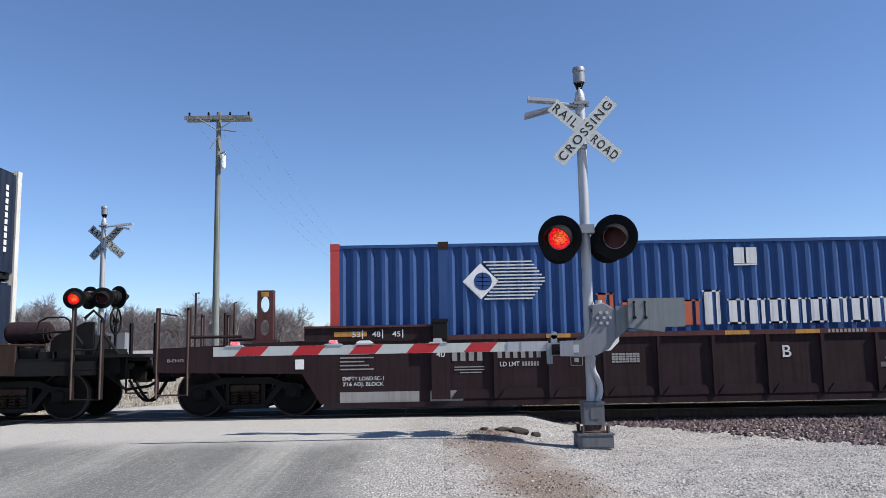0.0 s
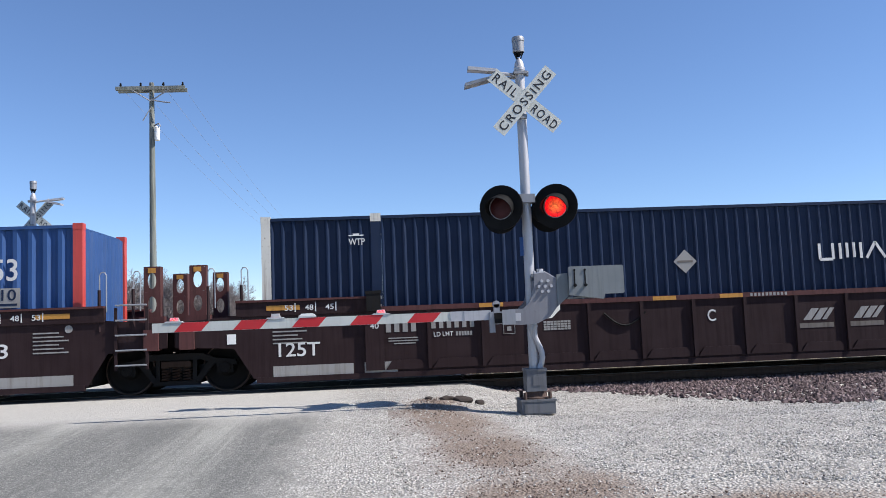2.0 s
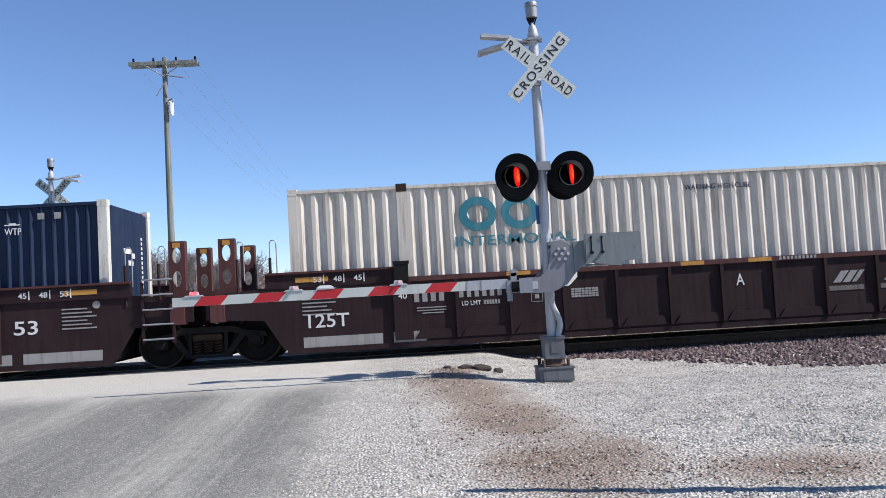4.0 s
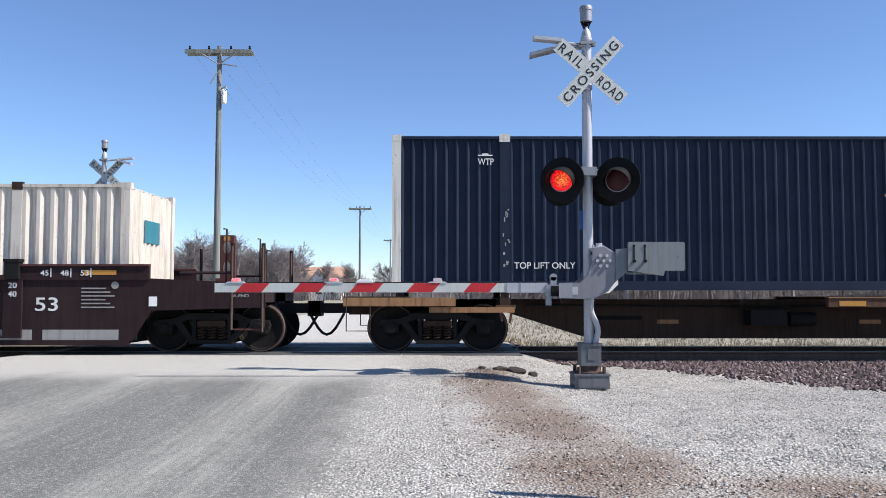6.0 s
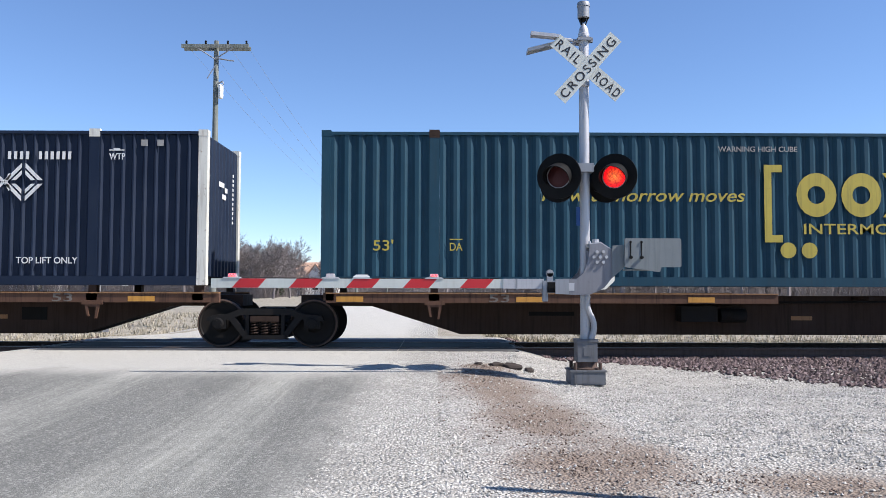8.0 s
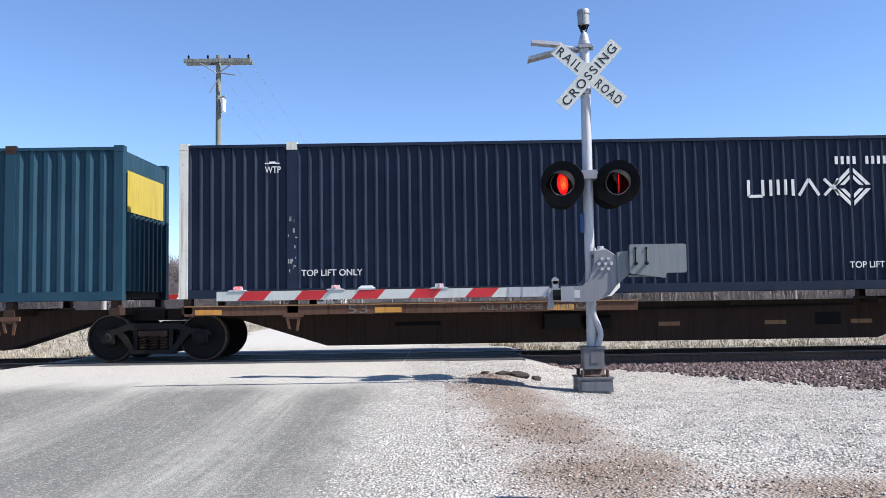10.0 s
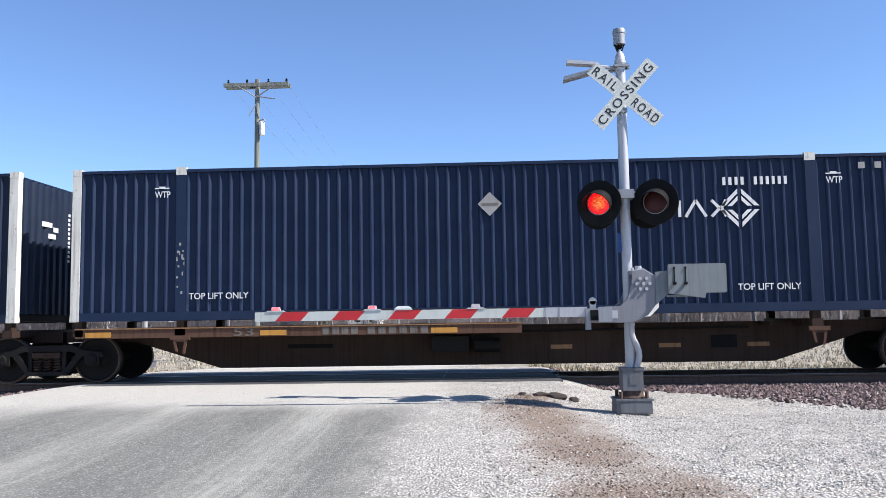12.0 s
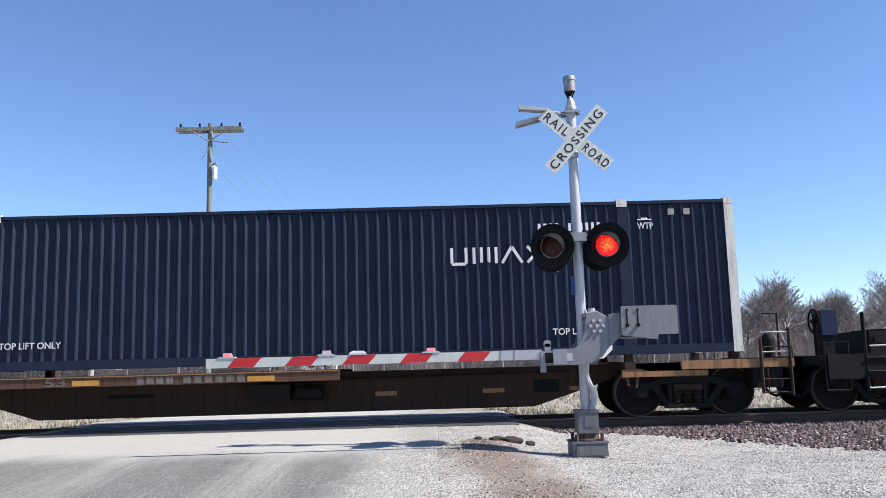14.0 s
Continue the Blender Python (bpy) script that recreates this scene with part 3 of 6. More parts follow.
def container(label, paint_mat, post_mat, coarse=False, length=LONG, tall=TALL, rail_mat=None, group="containers on the train", door_mat=None):
    t = thing("shipping_container", label, "container", group=group)
    rail_mat = rail_mat or paint_mat
    door_mat = door_mat or paint_mat
    pitch, depth, flat, inner = (0.262, 0.05, 0.26, 0.22) if coarse else (0.208, 0.040, 0.12, 0.55)
    edges = [0.17, 2.03, 2.23, length - 2.23, length - 2.03, length - 0.17] if length > 14 else [0.17, length - 0.17]
    for y in (-HALF + 0.012, HALF - 0.012):
        bm = bmesh.new()
        for a, b in zip(edges[::2], edges[1::2]):
            wave(bm, a, b, 0.17, tall - 0.09, y, pitch, depth, flat, inner=inner)
        part("side_wall", bm, paint_mat, t)
    bm = bmesh.new()
    wave(bm, -HALF + 0.15, HALF - 0.15, 0.17, tall - 0.09, length - 0.03, 0.25, 0.045, 0.3, along="y")
    part("front_wall", bm, paint_mat, t)
    bm = bmesh.new()
    bx(bm, 0.05, -HALF + 0.15, 0.16, 0.09, -0.01, tall - 0.1)
    soften(bm, 0.01)
    door = part("door", bm, door_mat, t)
    for z in (0.6, 1.15, 1.7, 2.25):
        box_part("door_rib", door_mat, door, (0.032, -HALF + 0.2, z, 0.052, -0.06, z + 0.05), "", 0)
    bm = bmesh.new()
    bx(bm, 0.05, 0.01, 0.16, 0.09, HALF - 0.15, tall - 0.1)
    soften(bm, 0.01)
    door = part("door", bm, door_mat, t)
    for z in (0.6, 1.15, 1.7, 2.25):
        box_part("door_rib", door_mat, door, (0.032, 0.06, z, 0.052, HALF - 0.2, z + 0.05), "", 0)
    for y in (-0.95, -0.35, 0.35, 0.95):
        bm = bmesh.new()
        cy(bm, (0.02, y, 0.18), (0.02, y, tall - 0.13), 0.02, 8)
        for z in (0.5, 1.3, 2.1):
            bx(bm, 0.0, y - 0.05, z, 0.045, y + 0.05, z + 0.07)
        part("lock_rod", bm, ALU_DARK, t, "galvanised lock rod")
    for x in (0.0, length - 0.17):
        for y in (-HALF, HALF - 0.16):
            bm = bmesh.new()
            bx(bm, x, y, 0, x + 0.17, y + 0.16, tall - 0.12)
            soften(bm, 0.015)
            bx(bm, x - 0.004, y - 0.004, tall - 0.12, x + 0.174, y + 0.164, tall)
            bx(bm, x - 0.004, y - 0.004, -0.002, x + 0.174, y + 0.164, 0.118)
            part("corner_post", bm, post_mat, t, "corner post with lifting castings")
    for y in (-HALF, HALF - 0.07):
        box_part("top_rail", rail_mat, t, (0.172, y, tall - 0.088, length - 0.172, y + 0.07, tall - 0.03), w=0.008)
        box_part("bottom_rail", rail_mat, t, (0.172, y, 0.0, length - 0.172, y + 0.07, 0.168), w=0.008)
    if length > 14:
        for x in (2.035, length - 2.225):
            for y in (-HALF, HALF - 0.09):
                bm = bmesh.new()
                bx(bm, x, y, 0.17, x + 0.19, y + 0.09, tall - 0.14)
                soften(bm, 0.01)
                part("lift_post", bm, rail_mat, t)
                bm = bmesh.new()
                yo = y - 0.004 if y < 0 else y + 0.02
                bx(bm, x - 0.005, yo, tall - 0.14, x + 0.195, yo + 0.08, tall + 0.012)
                soften(bm, 0.01)
                lathe(bm, [(yo - 0.003 if y < 0 else yo + 0.078, 0.035), (yo + 0.002 if y < 0 else yo + 0.083, 0.035)], (x + 0.095, 0, tall - 0.06), "y", 10)
                part("lift_casting", bm, WHITE if post_mat is WHITE else RUST, t, "rust-streaked lifting casting")
    bm = bmesh.new()
    bx(bm, 0.1, -HALF + 0.05, tall - 0.07, length - 0.1, HALF - 0.05, tall - 0.045)
    n = int(length / 0.42)
    for i in range(n):
        x = 0.25 + i * (length - 0.5) / n
        bx(bm, x, -HALF + 0.1, tall - 0.045, x + 0.2, HALF - 0.1, tall - 0.03)
    part("roof", bm, rail_mat, t)
    box_part("floor", BLACK_STEEL, t, (0.1, -HALF + 0.072, 0.03, length - 0.1, HALF - 0.072, 0.16), w=0)
    return t


FACE = -HALF + 0.004  # outer face of the near wall


def diamond(cx, cz, r):
    return [(cx - r, cz), (cx, cz - r), (cx + r, cz), (cx, cz + r)]


def plaque(mat, parent, pts, y=FACE, name="marking", label="", t=0.003):
    bm = bmesh.new()
    slab(bm, pts, y - t, y + t)
    return part(name, bm, mat, parent, label)


def emblem(t, x, z):
    """A ring of four chevrons standing on its corner, after four block shapes in a row."""
    for k in range(4):
        a = math.pi / 2 * k
        ca, sa = math.cos(a), math.sin(a)
        for r0, r1 in ((0.36, 0.27), (0.22, 0.14)):
            g = 0.035
            pts = [(r0, g), (g, r0), (g, r1), (r1, g)]
            plaque(LETTER, t, [(x + u * ca - v * sa, z + u * sa + v * ca) for u, v in pts], name="emblem", label="white diamond emblem")
    h = 0.155
    w = 0.055
    x0 = x - 1.95

    def stroke(a, b, wd=w):
        d = Vector((b[0] - a[0], 0, b[1] - a[1]))
        nrm = Vector((-d.z, 0, d.x)).normalized() * wd / 2
        plaque(LETTER, t, [(a[0] + nrm.x, a[1] + nrm.z), (a[0] - nrm.x, a[1] - nrm.z), (b[0] - nrm.x, b[1] - nrm.z), (b[0] + nrm.x, b[1] + nrm.z)], name="emblem", label="white block emblem")

    for i, (a, b) in enumerate((((0, 0), (0.30, 1)), ((0.42, 1), (0.90, 0)), ((0.95, 0), (1.3, 1)), ((1.38, 0), (1.62, 1)))):
        u0, u1 = x0 + a[0], x0 + b[0]
        lo, hi = z - h, z + h
        if i == 0:
            for p, q in (((u0, hi), (u0, lo)), ((u0, lo), (u0 + 0.26, lo)), ((u0 + 0.27, lo), (u0 + 0.27, hi))):
                stroke(p, q)
        elif i == 1:
            for p, q in (((u0, lo), (u0, hi)), ((u0 + 0.14, lo + 0.02), (u0 + 0.14, hi)), ((u0 + 0.28, lo + 0.02), (u0 + 0.28, hi)), ((u0 + 0.42, hi), (u0 + 0.42, lo))):
                stroke(p, q)
        elif i == 2:
            for p, q in (((u0, lo), (u0 + 0.19, hi)), ((u0 + 0.19, hi), (u0 + 0.38, lo))):
                stroke(p, q)
        else:
            for p, q in (((u0 + 0.05, lo), (u0 + 0.2, z)), ((u0 + 0.2, z), (u0 + 0.05, hi)), ((u0 + 0.32, lo), (u0 + 0.24, z)), ((u0 + 0.24, z), (u0 + 0.32, hi))):
                stroke(p, q)


def dress_navy(t, low=True, plate=0.0, logo=True):
    L = LONG
    for x, z in ((1.62, 2.50), (L - 1.85, 2.50)):
        words("WTP", 0.125, LETTER, t, x, FACE - 0.002, z - 0.14, width=0.3)
        bars(LETTER, t, FACE, [(x, z + 0.03, x + 0.28, z + 0.05), (x + 0.08, z + 0.05, x + 0.2, z + 0.075)])
    if low:
        for x in (2.3, L - 3.55):
            words("TOP LIFT ONLY", 0.12, LETTER, t, x, FACE - 0.002, 0.4, width=1.15)
    if plate:
        plaque(LETTER_OLD, t, diamond(8.05, plate, 0.23), name="placard", label="pale diamond placard")
        plaque(LETTER_DIM, t, [(7.9, plate - 0.02), (8.2, plate - 0.02), (8.2, plate + 0.02), (7.9, plate + 0.02)], FACE - 0.005)
    if logo:
        emblem(t, 12.7, 1.93)
        bars(LETTER, t, FACE, figures(12.4, 2.36, 0.45, 0.15, 4, 0.5) + figures(12.98, 2.36, 0.66, 0.15, 6, 0.5))
    bars(LETTER_OLD, t, FACE, [(14.9, 2.62, 15.02, 2.74), (15.2, 2.62, 15.32, 2.74)])
    rng = random.Random(int(t.name[-3:]) if t.name[-3:].isdigit() else 7)
    bars(LETTER_OLD, t, -HALF - 0.001, [(x, z, x + rng.uniform(0.01, 0.04), z + rng.uniform(0.02, 0.09)) for x, z in ((2.05 + rng.uniform(0, 0.15), rng.uniform(0.4, 1.5)) for _ in range(14))], name="scuff", label="scuffed paint")
    # end wall marks
    for z, y0, y1 in ((1.98, -0.35, 0.05), (1.9, 0.1, 0.3), (1.75, -0.1, 0.2)):
        box_part("marking", LETTER, t, (L - 0.032, y0, z, L - 0.026, y1, z + 0.1), "", 0)
    for i in range(11):
        box_part("marking", LETTER, t, (L - 0.032, 0.72, 2.3 - i * 0.1, L - 0.026, 0.8, 2.36 - i * 0.1), "", 0)


STATIONS = {"b": -2.07, "c": 17.31, "a": 36.78, "1": 57.86, "2": 76.16, "3": 93.37, "4": 110.60, "5": 127.86}
WELL_FLOOR, DECK = 0.275, 1.185

box = container("faded blue corrugated container with red end posts, in a well car", BLUE, RED_POST, True)
rides(box, STATIONS["b"], WELL_FLOOR)
plaque(SIGN_WHITE, box, diamond(2.83, 2.18, 0.34), name="emblem", label="white diamond emblem with a red rim")
plaque(RED_POST, box, diamond(2.83, 2.18, 0.34), FACE + 0.001)
plaque(SIGN_WHITE, box, diamond(2.83, 2.18, 0.31), FACE - 0.003)
plaque(BLUE, box, [(2.87 + 0.17 * math.cos(a * 0.39), 2.18 + 0.17 * math.sin(a * 0.39)) for a in range(16)], FACE - 0.006)
bars(LETTER, box, FACE - 0.006, [(2.86, 2.02, 2.875, 2.34), (2.73, 2.17, 3.01, 2.185), (2.76, 2.25, 2.98, 2.262), (2.76, 2.09, 2.98, 2.102)], name="emblem")
bars(LETTER, box, FACE, [(2.83 + 0.33 - 0.27 * abs(i - 5.5) / 5.5, 1.835 + i * 0.0635, 4.06 - 0.26 * abs(i - 5.5) / 5.5, 1.861 + i * 0.0635) for i in range(12)], name="emblem", label="white speed stripes")


# two rows of upright bars in place of the line's name
for mat, x0, count, first in ((ORANGE, 5.02, 5, 0.62), (LETTER, 7.02, 10, 0.64)):
    for i in range(count):
        x = x0 + i * 0.385 + (0.07 if i else 0)
        h = 0.47 if i else first
        bars(mat, box, FACE, [(x, 1.30, x + 0.15, 1.30 + h), (x + 0.22, 1.30, x + 0.29, 1.30 + h), (x - 0.03, 1.30, x + 0.31, 1.335)][:3 if i % 2 else 2] + [(x - 0.03, 1.27 + h, x + 0.31, 1.30 + h)], "emblem", "serifed upright bars")
bars(LETTER, box, FACE, [(7.62, 2.44, 7.82, 2.74), (7.86, 2.44, 8.06, 2.74), (7.62, 2.40, 8.06, 2.43)], name="marking", label="white stencil panel")
bars(LETTER, box, FACE, figures(12.6, 2.38, 0.34, 0.15, 4, 0.35) + figures(13.02, 2.38, 0.42, 0.15, 6, 0.35) + [(12.6, 2.58, 12.72, 2.74), (13.3, 2.58, 13.42, 2.74)])
words("53", 0.4, LETTER, box, 14.55, FACE - 0.002, 1.92, width=0.45)
plaque(LETTER_OLD, box, [(14.5, 1.42), (15.05, 1.42), (15.05, 1.78), (14.5, 1.78)])
words("110", 0.2, BLUE_DARK, box, 14.56, FACE - 0.007, 1.56, width=0.42)
bars(BLUE_DARK, box, FACE - 0.004, [(14.56, 1.46, 15.0, 1.50)])

box = container("dark blue corrugated container with white end posts, in a well car", BLUE_DARK, WHITE)
rides(box, STATIONS["c"], WELL_FLOOR)
dress_navy(box, low=False, plate=1.83)

box = container("old white corrugated container with rust streaks, in a well car", WHITE_BOX, WHITE_BOX, True, door_mat=DOOR_GREY)
rides(box, STATIONS["a"], WELL_FLOOR)
for y0 in (-0.95, -0.5, 0.2):   # dark blue block shapes across the doors
    box_part("emblem", BLUE_DARK, box, (0.024, y0, 1.95, 0.031, y0 + 0.34, 2.4), "dark blue block shape", 0)
    box_part("emblem", DOOR_GREY, box, (0.02, y0 + 0.1, 2.07, 0.0235, y0 + 0.34, 2.28), "", 0)
bm = bmesh.new()
for cx in (3.55, 4.35):
    pts = [(cx + 0.36 * math.cos(a * math.pi / 10), 2.3 + 0.33 * math.sin(a * math.pi / 10)) for a in range(21)]
    inn = [(cx + 0.2 * math.cos(a * math.pi / 10), 2.3 + 0.17 * math.sin(a * math.pi / 10)) for a in range(20, -1, -1)]
    for i in range(20):
        slab(bm, [pts[i], pts[i + 1], inn[19 - i], inn[20 - i]], FACE - 0.003, FACE + 0.003)
part("emblem", bm, SEA_GREEN, box, "two blue-green rings")
words("INTERMODAL", 0.19, SEA_GREEN, box, 3.1, FACE - 0.002, 1.7, width=2.3)
words("WARNING HIGH CUBE", 0.1, BLUE_DARK, box, 7.55, FACE - 0.002, 2.55, width=1.3)
bars(BLACK, box, FACE, figures(12.45, 2.42, 0.36, 0.15, 4, 0.35))
bars(LETTER_OLD, box, FACE, figures(12.92, 2.42, 0.78, 0.17, 6, 0.45))
bm = bmesh.new()
bx(bm, LONG - 0.031, -0.42, 1.85, LONG - 0.024, 0.42, 2.3)
part("emblem", bm, SEA_GREEN, box, "blue-green panel on the end wall")
bm = bmesh.new()
bx(bm, LONG - 0.037, -0.33, 2.0, LONG - 0.0325, 0.33, 2.13)
part("emblem", bm, SIGN_WHITE, box)

box = container("dark navy corrugated container with white end posts on a spine car", NAVY, WHITE)
rides(box, STATIONS["1"], DECK)
dress_navy(box)
plaque(RUST_YELLOW, box, diamond(9.45, 1.78, 0.16), name="placard", label="torn placard")
plaque(LETTER_OLD, box, [(9.36, 1.66), (9.5, 1.64), (9.58, 1.8), (9.46, 1.95), (9.38, 1.84)], FACE - 0.004)

box = container("dark teal corrugated container with yellow lettering on a spine car", TEAL, TEAL, True)
rides(box, STATIONS["2"], DECK)
words("How tomorrow moves", 0.24, CSX_YELLOW, box, 4.15, FACE - 0.002, 1.6, width=3.85, shear=0.25)
words("53'", 0.2, CSX_YELLOW, box, 0.98, FACE - 0.002, 0.66, width=0.38)
words("DA", 0.15, CSX_YELLOW, box, 2.42, FACE - 0.002, 0.66, width=0.24)
bars(CSX_YELLOW, box, FACE, [(2.42, 0.86, 2.66, 0.88)])
words("WARNING HIGH CUBE", 0.1, LETTER_OLD, box, 7.5, FACE - 0.002, 2.55, width=1.5)
words("INTERMODAL", 0.2, CSX_YELLOW, box, 9.1, FACE - 0.002, 0.99, width=2.4)
bars(CSX_YELLOW, box, FACE, [(8.36, 0.83, 8.5, 2.3), (8.5, 2.16, 8.7, 2.3), (8.5, 0.83, 8.7, 0.97), (12.0, 0.83, 12.14, 2.3), (11.8, 2.16, 12.0, 2.3), (11.8, 0.83, 12.0, 0.97)], name="emblem", label="yellow square brackets")
bm = bmesh.new()
for cx in (9.35, 10.2):
    pts = [(cx + 0.38 * math.cos(a * math.pi / 10), 1.73 + 0.42 * math.sin(a * math.pi / 10)) for a in range(21)]
    inn = [(cx + 0.17 * math.cos(a * math.pi / 10), 1.73 + 0.17 * math.sin(a * math.pi / 10)) for a in range(20, -1, -1)]
    for i in range(20):
        slab(bm, [pts[i], pts[i + 1], inn[19 - i], inn[20 - i]], FACE - 0.003, FACE + 0.003)
slab(bm, [(10.6, 1.31), (10.85, 1.31), (11.5, 2.15), (11.25, 2.15)], FACE - 0.003, FACE + 0.003)
slab(bm, [(10.6, 2.15), (10.85, 2.15), (11.5, 1.31), (11.25, 1.31)], FACE - 0.0045, FACE + 0.0015)
part("emblem", bm, CSX_YELLOW, box, "bold yellow rings and a saltire")
bm = bmesh.new()
for cx in (8.8, 9.2, 11.0, 11.4):
    slab(bm, [(cx + 0.15 * math.cos(a * math.pi / 10), 0.68 + 0.15 * math.sin(a * math.pi / 10)) for a in range(20)], FACE - 0.003, FACE + 0.003)
part("emblem", bm, CSX_YELLOW, box, "yellow dots")
bars(LETTER, box, FACE, [(12.5, 2.3, 13.0, 2.55)])
bm = bmesh.new()
bx(bm, LONG - 0.031, -1.0, 1.7, LONG - 0.024, 1.0, 2.5)
part("emblem", bm, CSX_YELLOW, box, "yellow panel on the end wall")

for key in "345":
    if key == "4":
        box = container("dark blue corrugated container with white end posts on a spine car", BLUE_DARK, WHITE)
    else:
        box = container("dark navy corrugated container with white end posts on a spine car", NAVY, WHITE)
    rides(box, STATIONS[key], DECK)
    dress_navy(box, plate=2.1 if key == "4" else 0.0)


# ---- trucks and running gear ----
def coil(bm, x, y, z0, z1, r, turns=5):
    pts = []
    for i in range(turns * 8 + 1):
        a = i * math.pi / 4
        pts.append((x + r * math.cos(a), y + r * math.sin(a), z0 + (z1 - z0) * i / (turns * 8)))
    pipe(bm, pts, 0.016, 5)


R_WHEEL = 0.457


def axle(truck, x):
    bm = bmesh.new()
    cy(bm, (0, -0.95, 0), (0, 0.95, 0), 0.085, 12)
    for s in (-1, 1):
        lathe(bm, [(s * 0.70, 0.30), (s * 0.70, R_WHEEL + 0.02), (s * 0.73, R_WHEEL + 0.018), (s * 0.745, R_WHEEL), (s * 0.835, R_WHEEL - 0.004), (s * 0.838, R_WHEEL - 0.05), (s * 0.81, R_WHEEL - 0.07),
                   (s * 0.79, 0.18), (s * 0.84, 0.12), (s * 0.84, 0.05)], n=32)
    w = part("wheelset", bm, WHEEL, truck, "steel wheelset with worn treads", True)
    for s in (-1, 1):
        bm = bmesh.new()
        lathe(bm, [(s * 0.748, R_WHEEL + 0.0012), (s * 0.834, R_WHEEL - 0.0025), (s * 0.8395, R_WHEEL - 0.012), (s * 0.8395, R_WHEEL - 0.03), (s * 0.8, R_WHEEL - 0.03)], n=32, hollow=True)
        part("tread", bm, RAIL_SIDE, w, "worn steel tread")
        bm = bmesh.new()
        lathe(bm, [(s * 0.96, 0.115), (s * 1.10, 0.115), (s * 1.115, 0.09)], n=14)
        for k in range(3):
            a = k * 2.094
            cy(bm, (0.06 * math.cos(a), s * 1.115, 0.06 * math.sin(a)), (0.06 * math.cos(a), s * 1.14, 0.06 * math.sin(a)), 0.016, 6)
        part("bearing_cap", bm, BLACK_STEEL, w)
    w.location = (x, 0, R_WHEEL)
    WHEELSETS.append((w, x))


def truck(parent, x):
    """A two-axle freight truck under a car, its centre at x."""
    bm = bmesh.new()
    bx(bm, -0.22, -1.0, 0.42, 0.22, 1.0, 0.62)
    soften(bm, 0.03)
    cy(bm, (0, 0, 0.6), (0, 0, 0.74), 0.2, 16)
    tr = part("truck", bm, BLACK_STEEL, parent, "grimy two-axle freight truck")
    tr.location = (x, 0, 0)
    for s in (-1, 1):
        y0, y1 = (s * 1.0 - 0.06, s * 1.0 + 0.06)
        bm = bmesh.new()
        top = [(-1.12, 0.50), (-1.08, 0.60), (-0.72, 0.64), (-0.48, 0.74), (0.48, 0.74), (0.72, 0.64), (1.08, 0.60), (1.12, 0.50), (0.98, 0.60 - 0.08), (0.70, 0.53), (0.46, 0.62), (-0.46, 0.62), (-0.70, 0.53), (-0.98, 0.52)]
        slab(bm, top, y0, y1)
        for m in (-1, 1):
            slab(bm, [(m * 0.74, 0.60), (m * 0.42, 0.20), (m * 0.30, 0.20), (m * 0.60, 0.62)], y0 + 0.005, y1 - 0.005)
            slab(bm, [(m * 0.30, 0.20), (m * 0.30, 0.64), (m * 0.37, 0.64), (m * 0.37, 0.20)], y0 + 0.01, y1 - 0.01)
            bx(bm, m * 0.89 - 0.15, y0 - 0.01, 0.36, m * 0.89 + 0.15, y1 + 0.01, 0.58)
        slab(bm, [(-0.44, 0.16), (0.44, 0.16), (0.36, 0.24), (-0.36, 0.24)], y0 - 0.02, y1 + 0.02)
        soften(bm, 0.012)
        part("side_frame", bm, BLACK_STEEL, tr)
        bm = bmesh.new()
        for u in (-0.2, 0.0, 0.2):
            coil(bm, u, s * 1.0, 0.24, 0.50, 0.075)
        part("spring", bm, RUST, tr, "rusty coil springs")
        box_part("bolster_end", RUST, tr, (-0.27, s * 1.0 - 0.09, 0.50, 0.27, s * 1.0 + 0.09, 0.60), w=0.02)
    for m in (-1, 1):
        bm = bmesh.new()
        slab(bm, [(m * 0.40, 0.30), (m * 0.44, 0.30), (m * 0.44, 0.44), (m * 0.40, 0.44)], -0.85, 0.85)
        for y in (-0.78, 0.78):
            bx(bm, m * 0.42 - 0.05, y - 0.06, 0.24, m * 0.42 + 0.05, y + 0.06, 0.52)
        part("brake_beam", bm, BLACK_STEEL, tr)
    # added filler block: closes the gap that brake gear and shade keep dark
    bm = bmesh.new()
    bx(bm, -0.36, -0.9, 0.17, 0.36, 0.9, 0.40)
    soften(bm, 0.03)
    part("spring_plank", bm, BLACK_STEEL, tr)
    for u in (-0.89, 0.89):
        axle(tr, u)
    return tr


def coupler(parent, x, way, reach=0.85):
    """A knuckle coupler with its shank and the air hose under it."""
    bm = bmesh.new()
    a, b, c = x + way * (reach - 0.1), x + way * (reach - 0.25), x + way * reach
    bx(bm, min(x, a), -0.09, 0.72, max(x, a), 0.09, 0.92)
    bx(bm, min(b, c), -0.2, 0.66, max(b, c), 0.2, 0.97)
    soften(bm, 0.03)
    part("coupler", bm, BLACK_STEEL, parent, "black knuckle coupler")
    bm = bmesh.new()
    pts = [(x + way * (0.1 + 0.7 * k / 8), -0.35 + 0.02 * k, 0.72 - 0.42 * math.sin(math.pi * k / 8)) for k in range(9)]
    pipe(bm, pts, 0.028, 8)
    part("air_hose", bm, BLACK, parent, "black air hose")


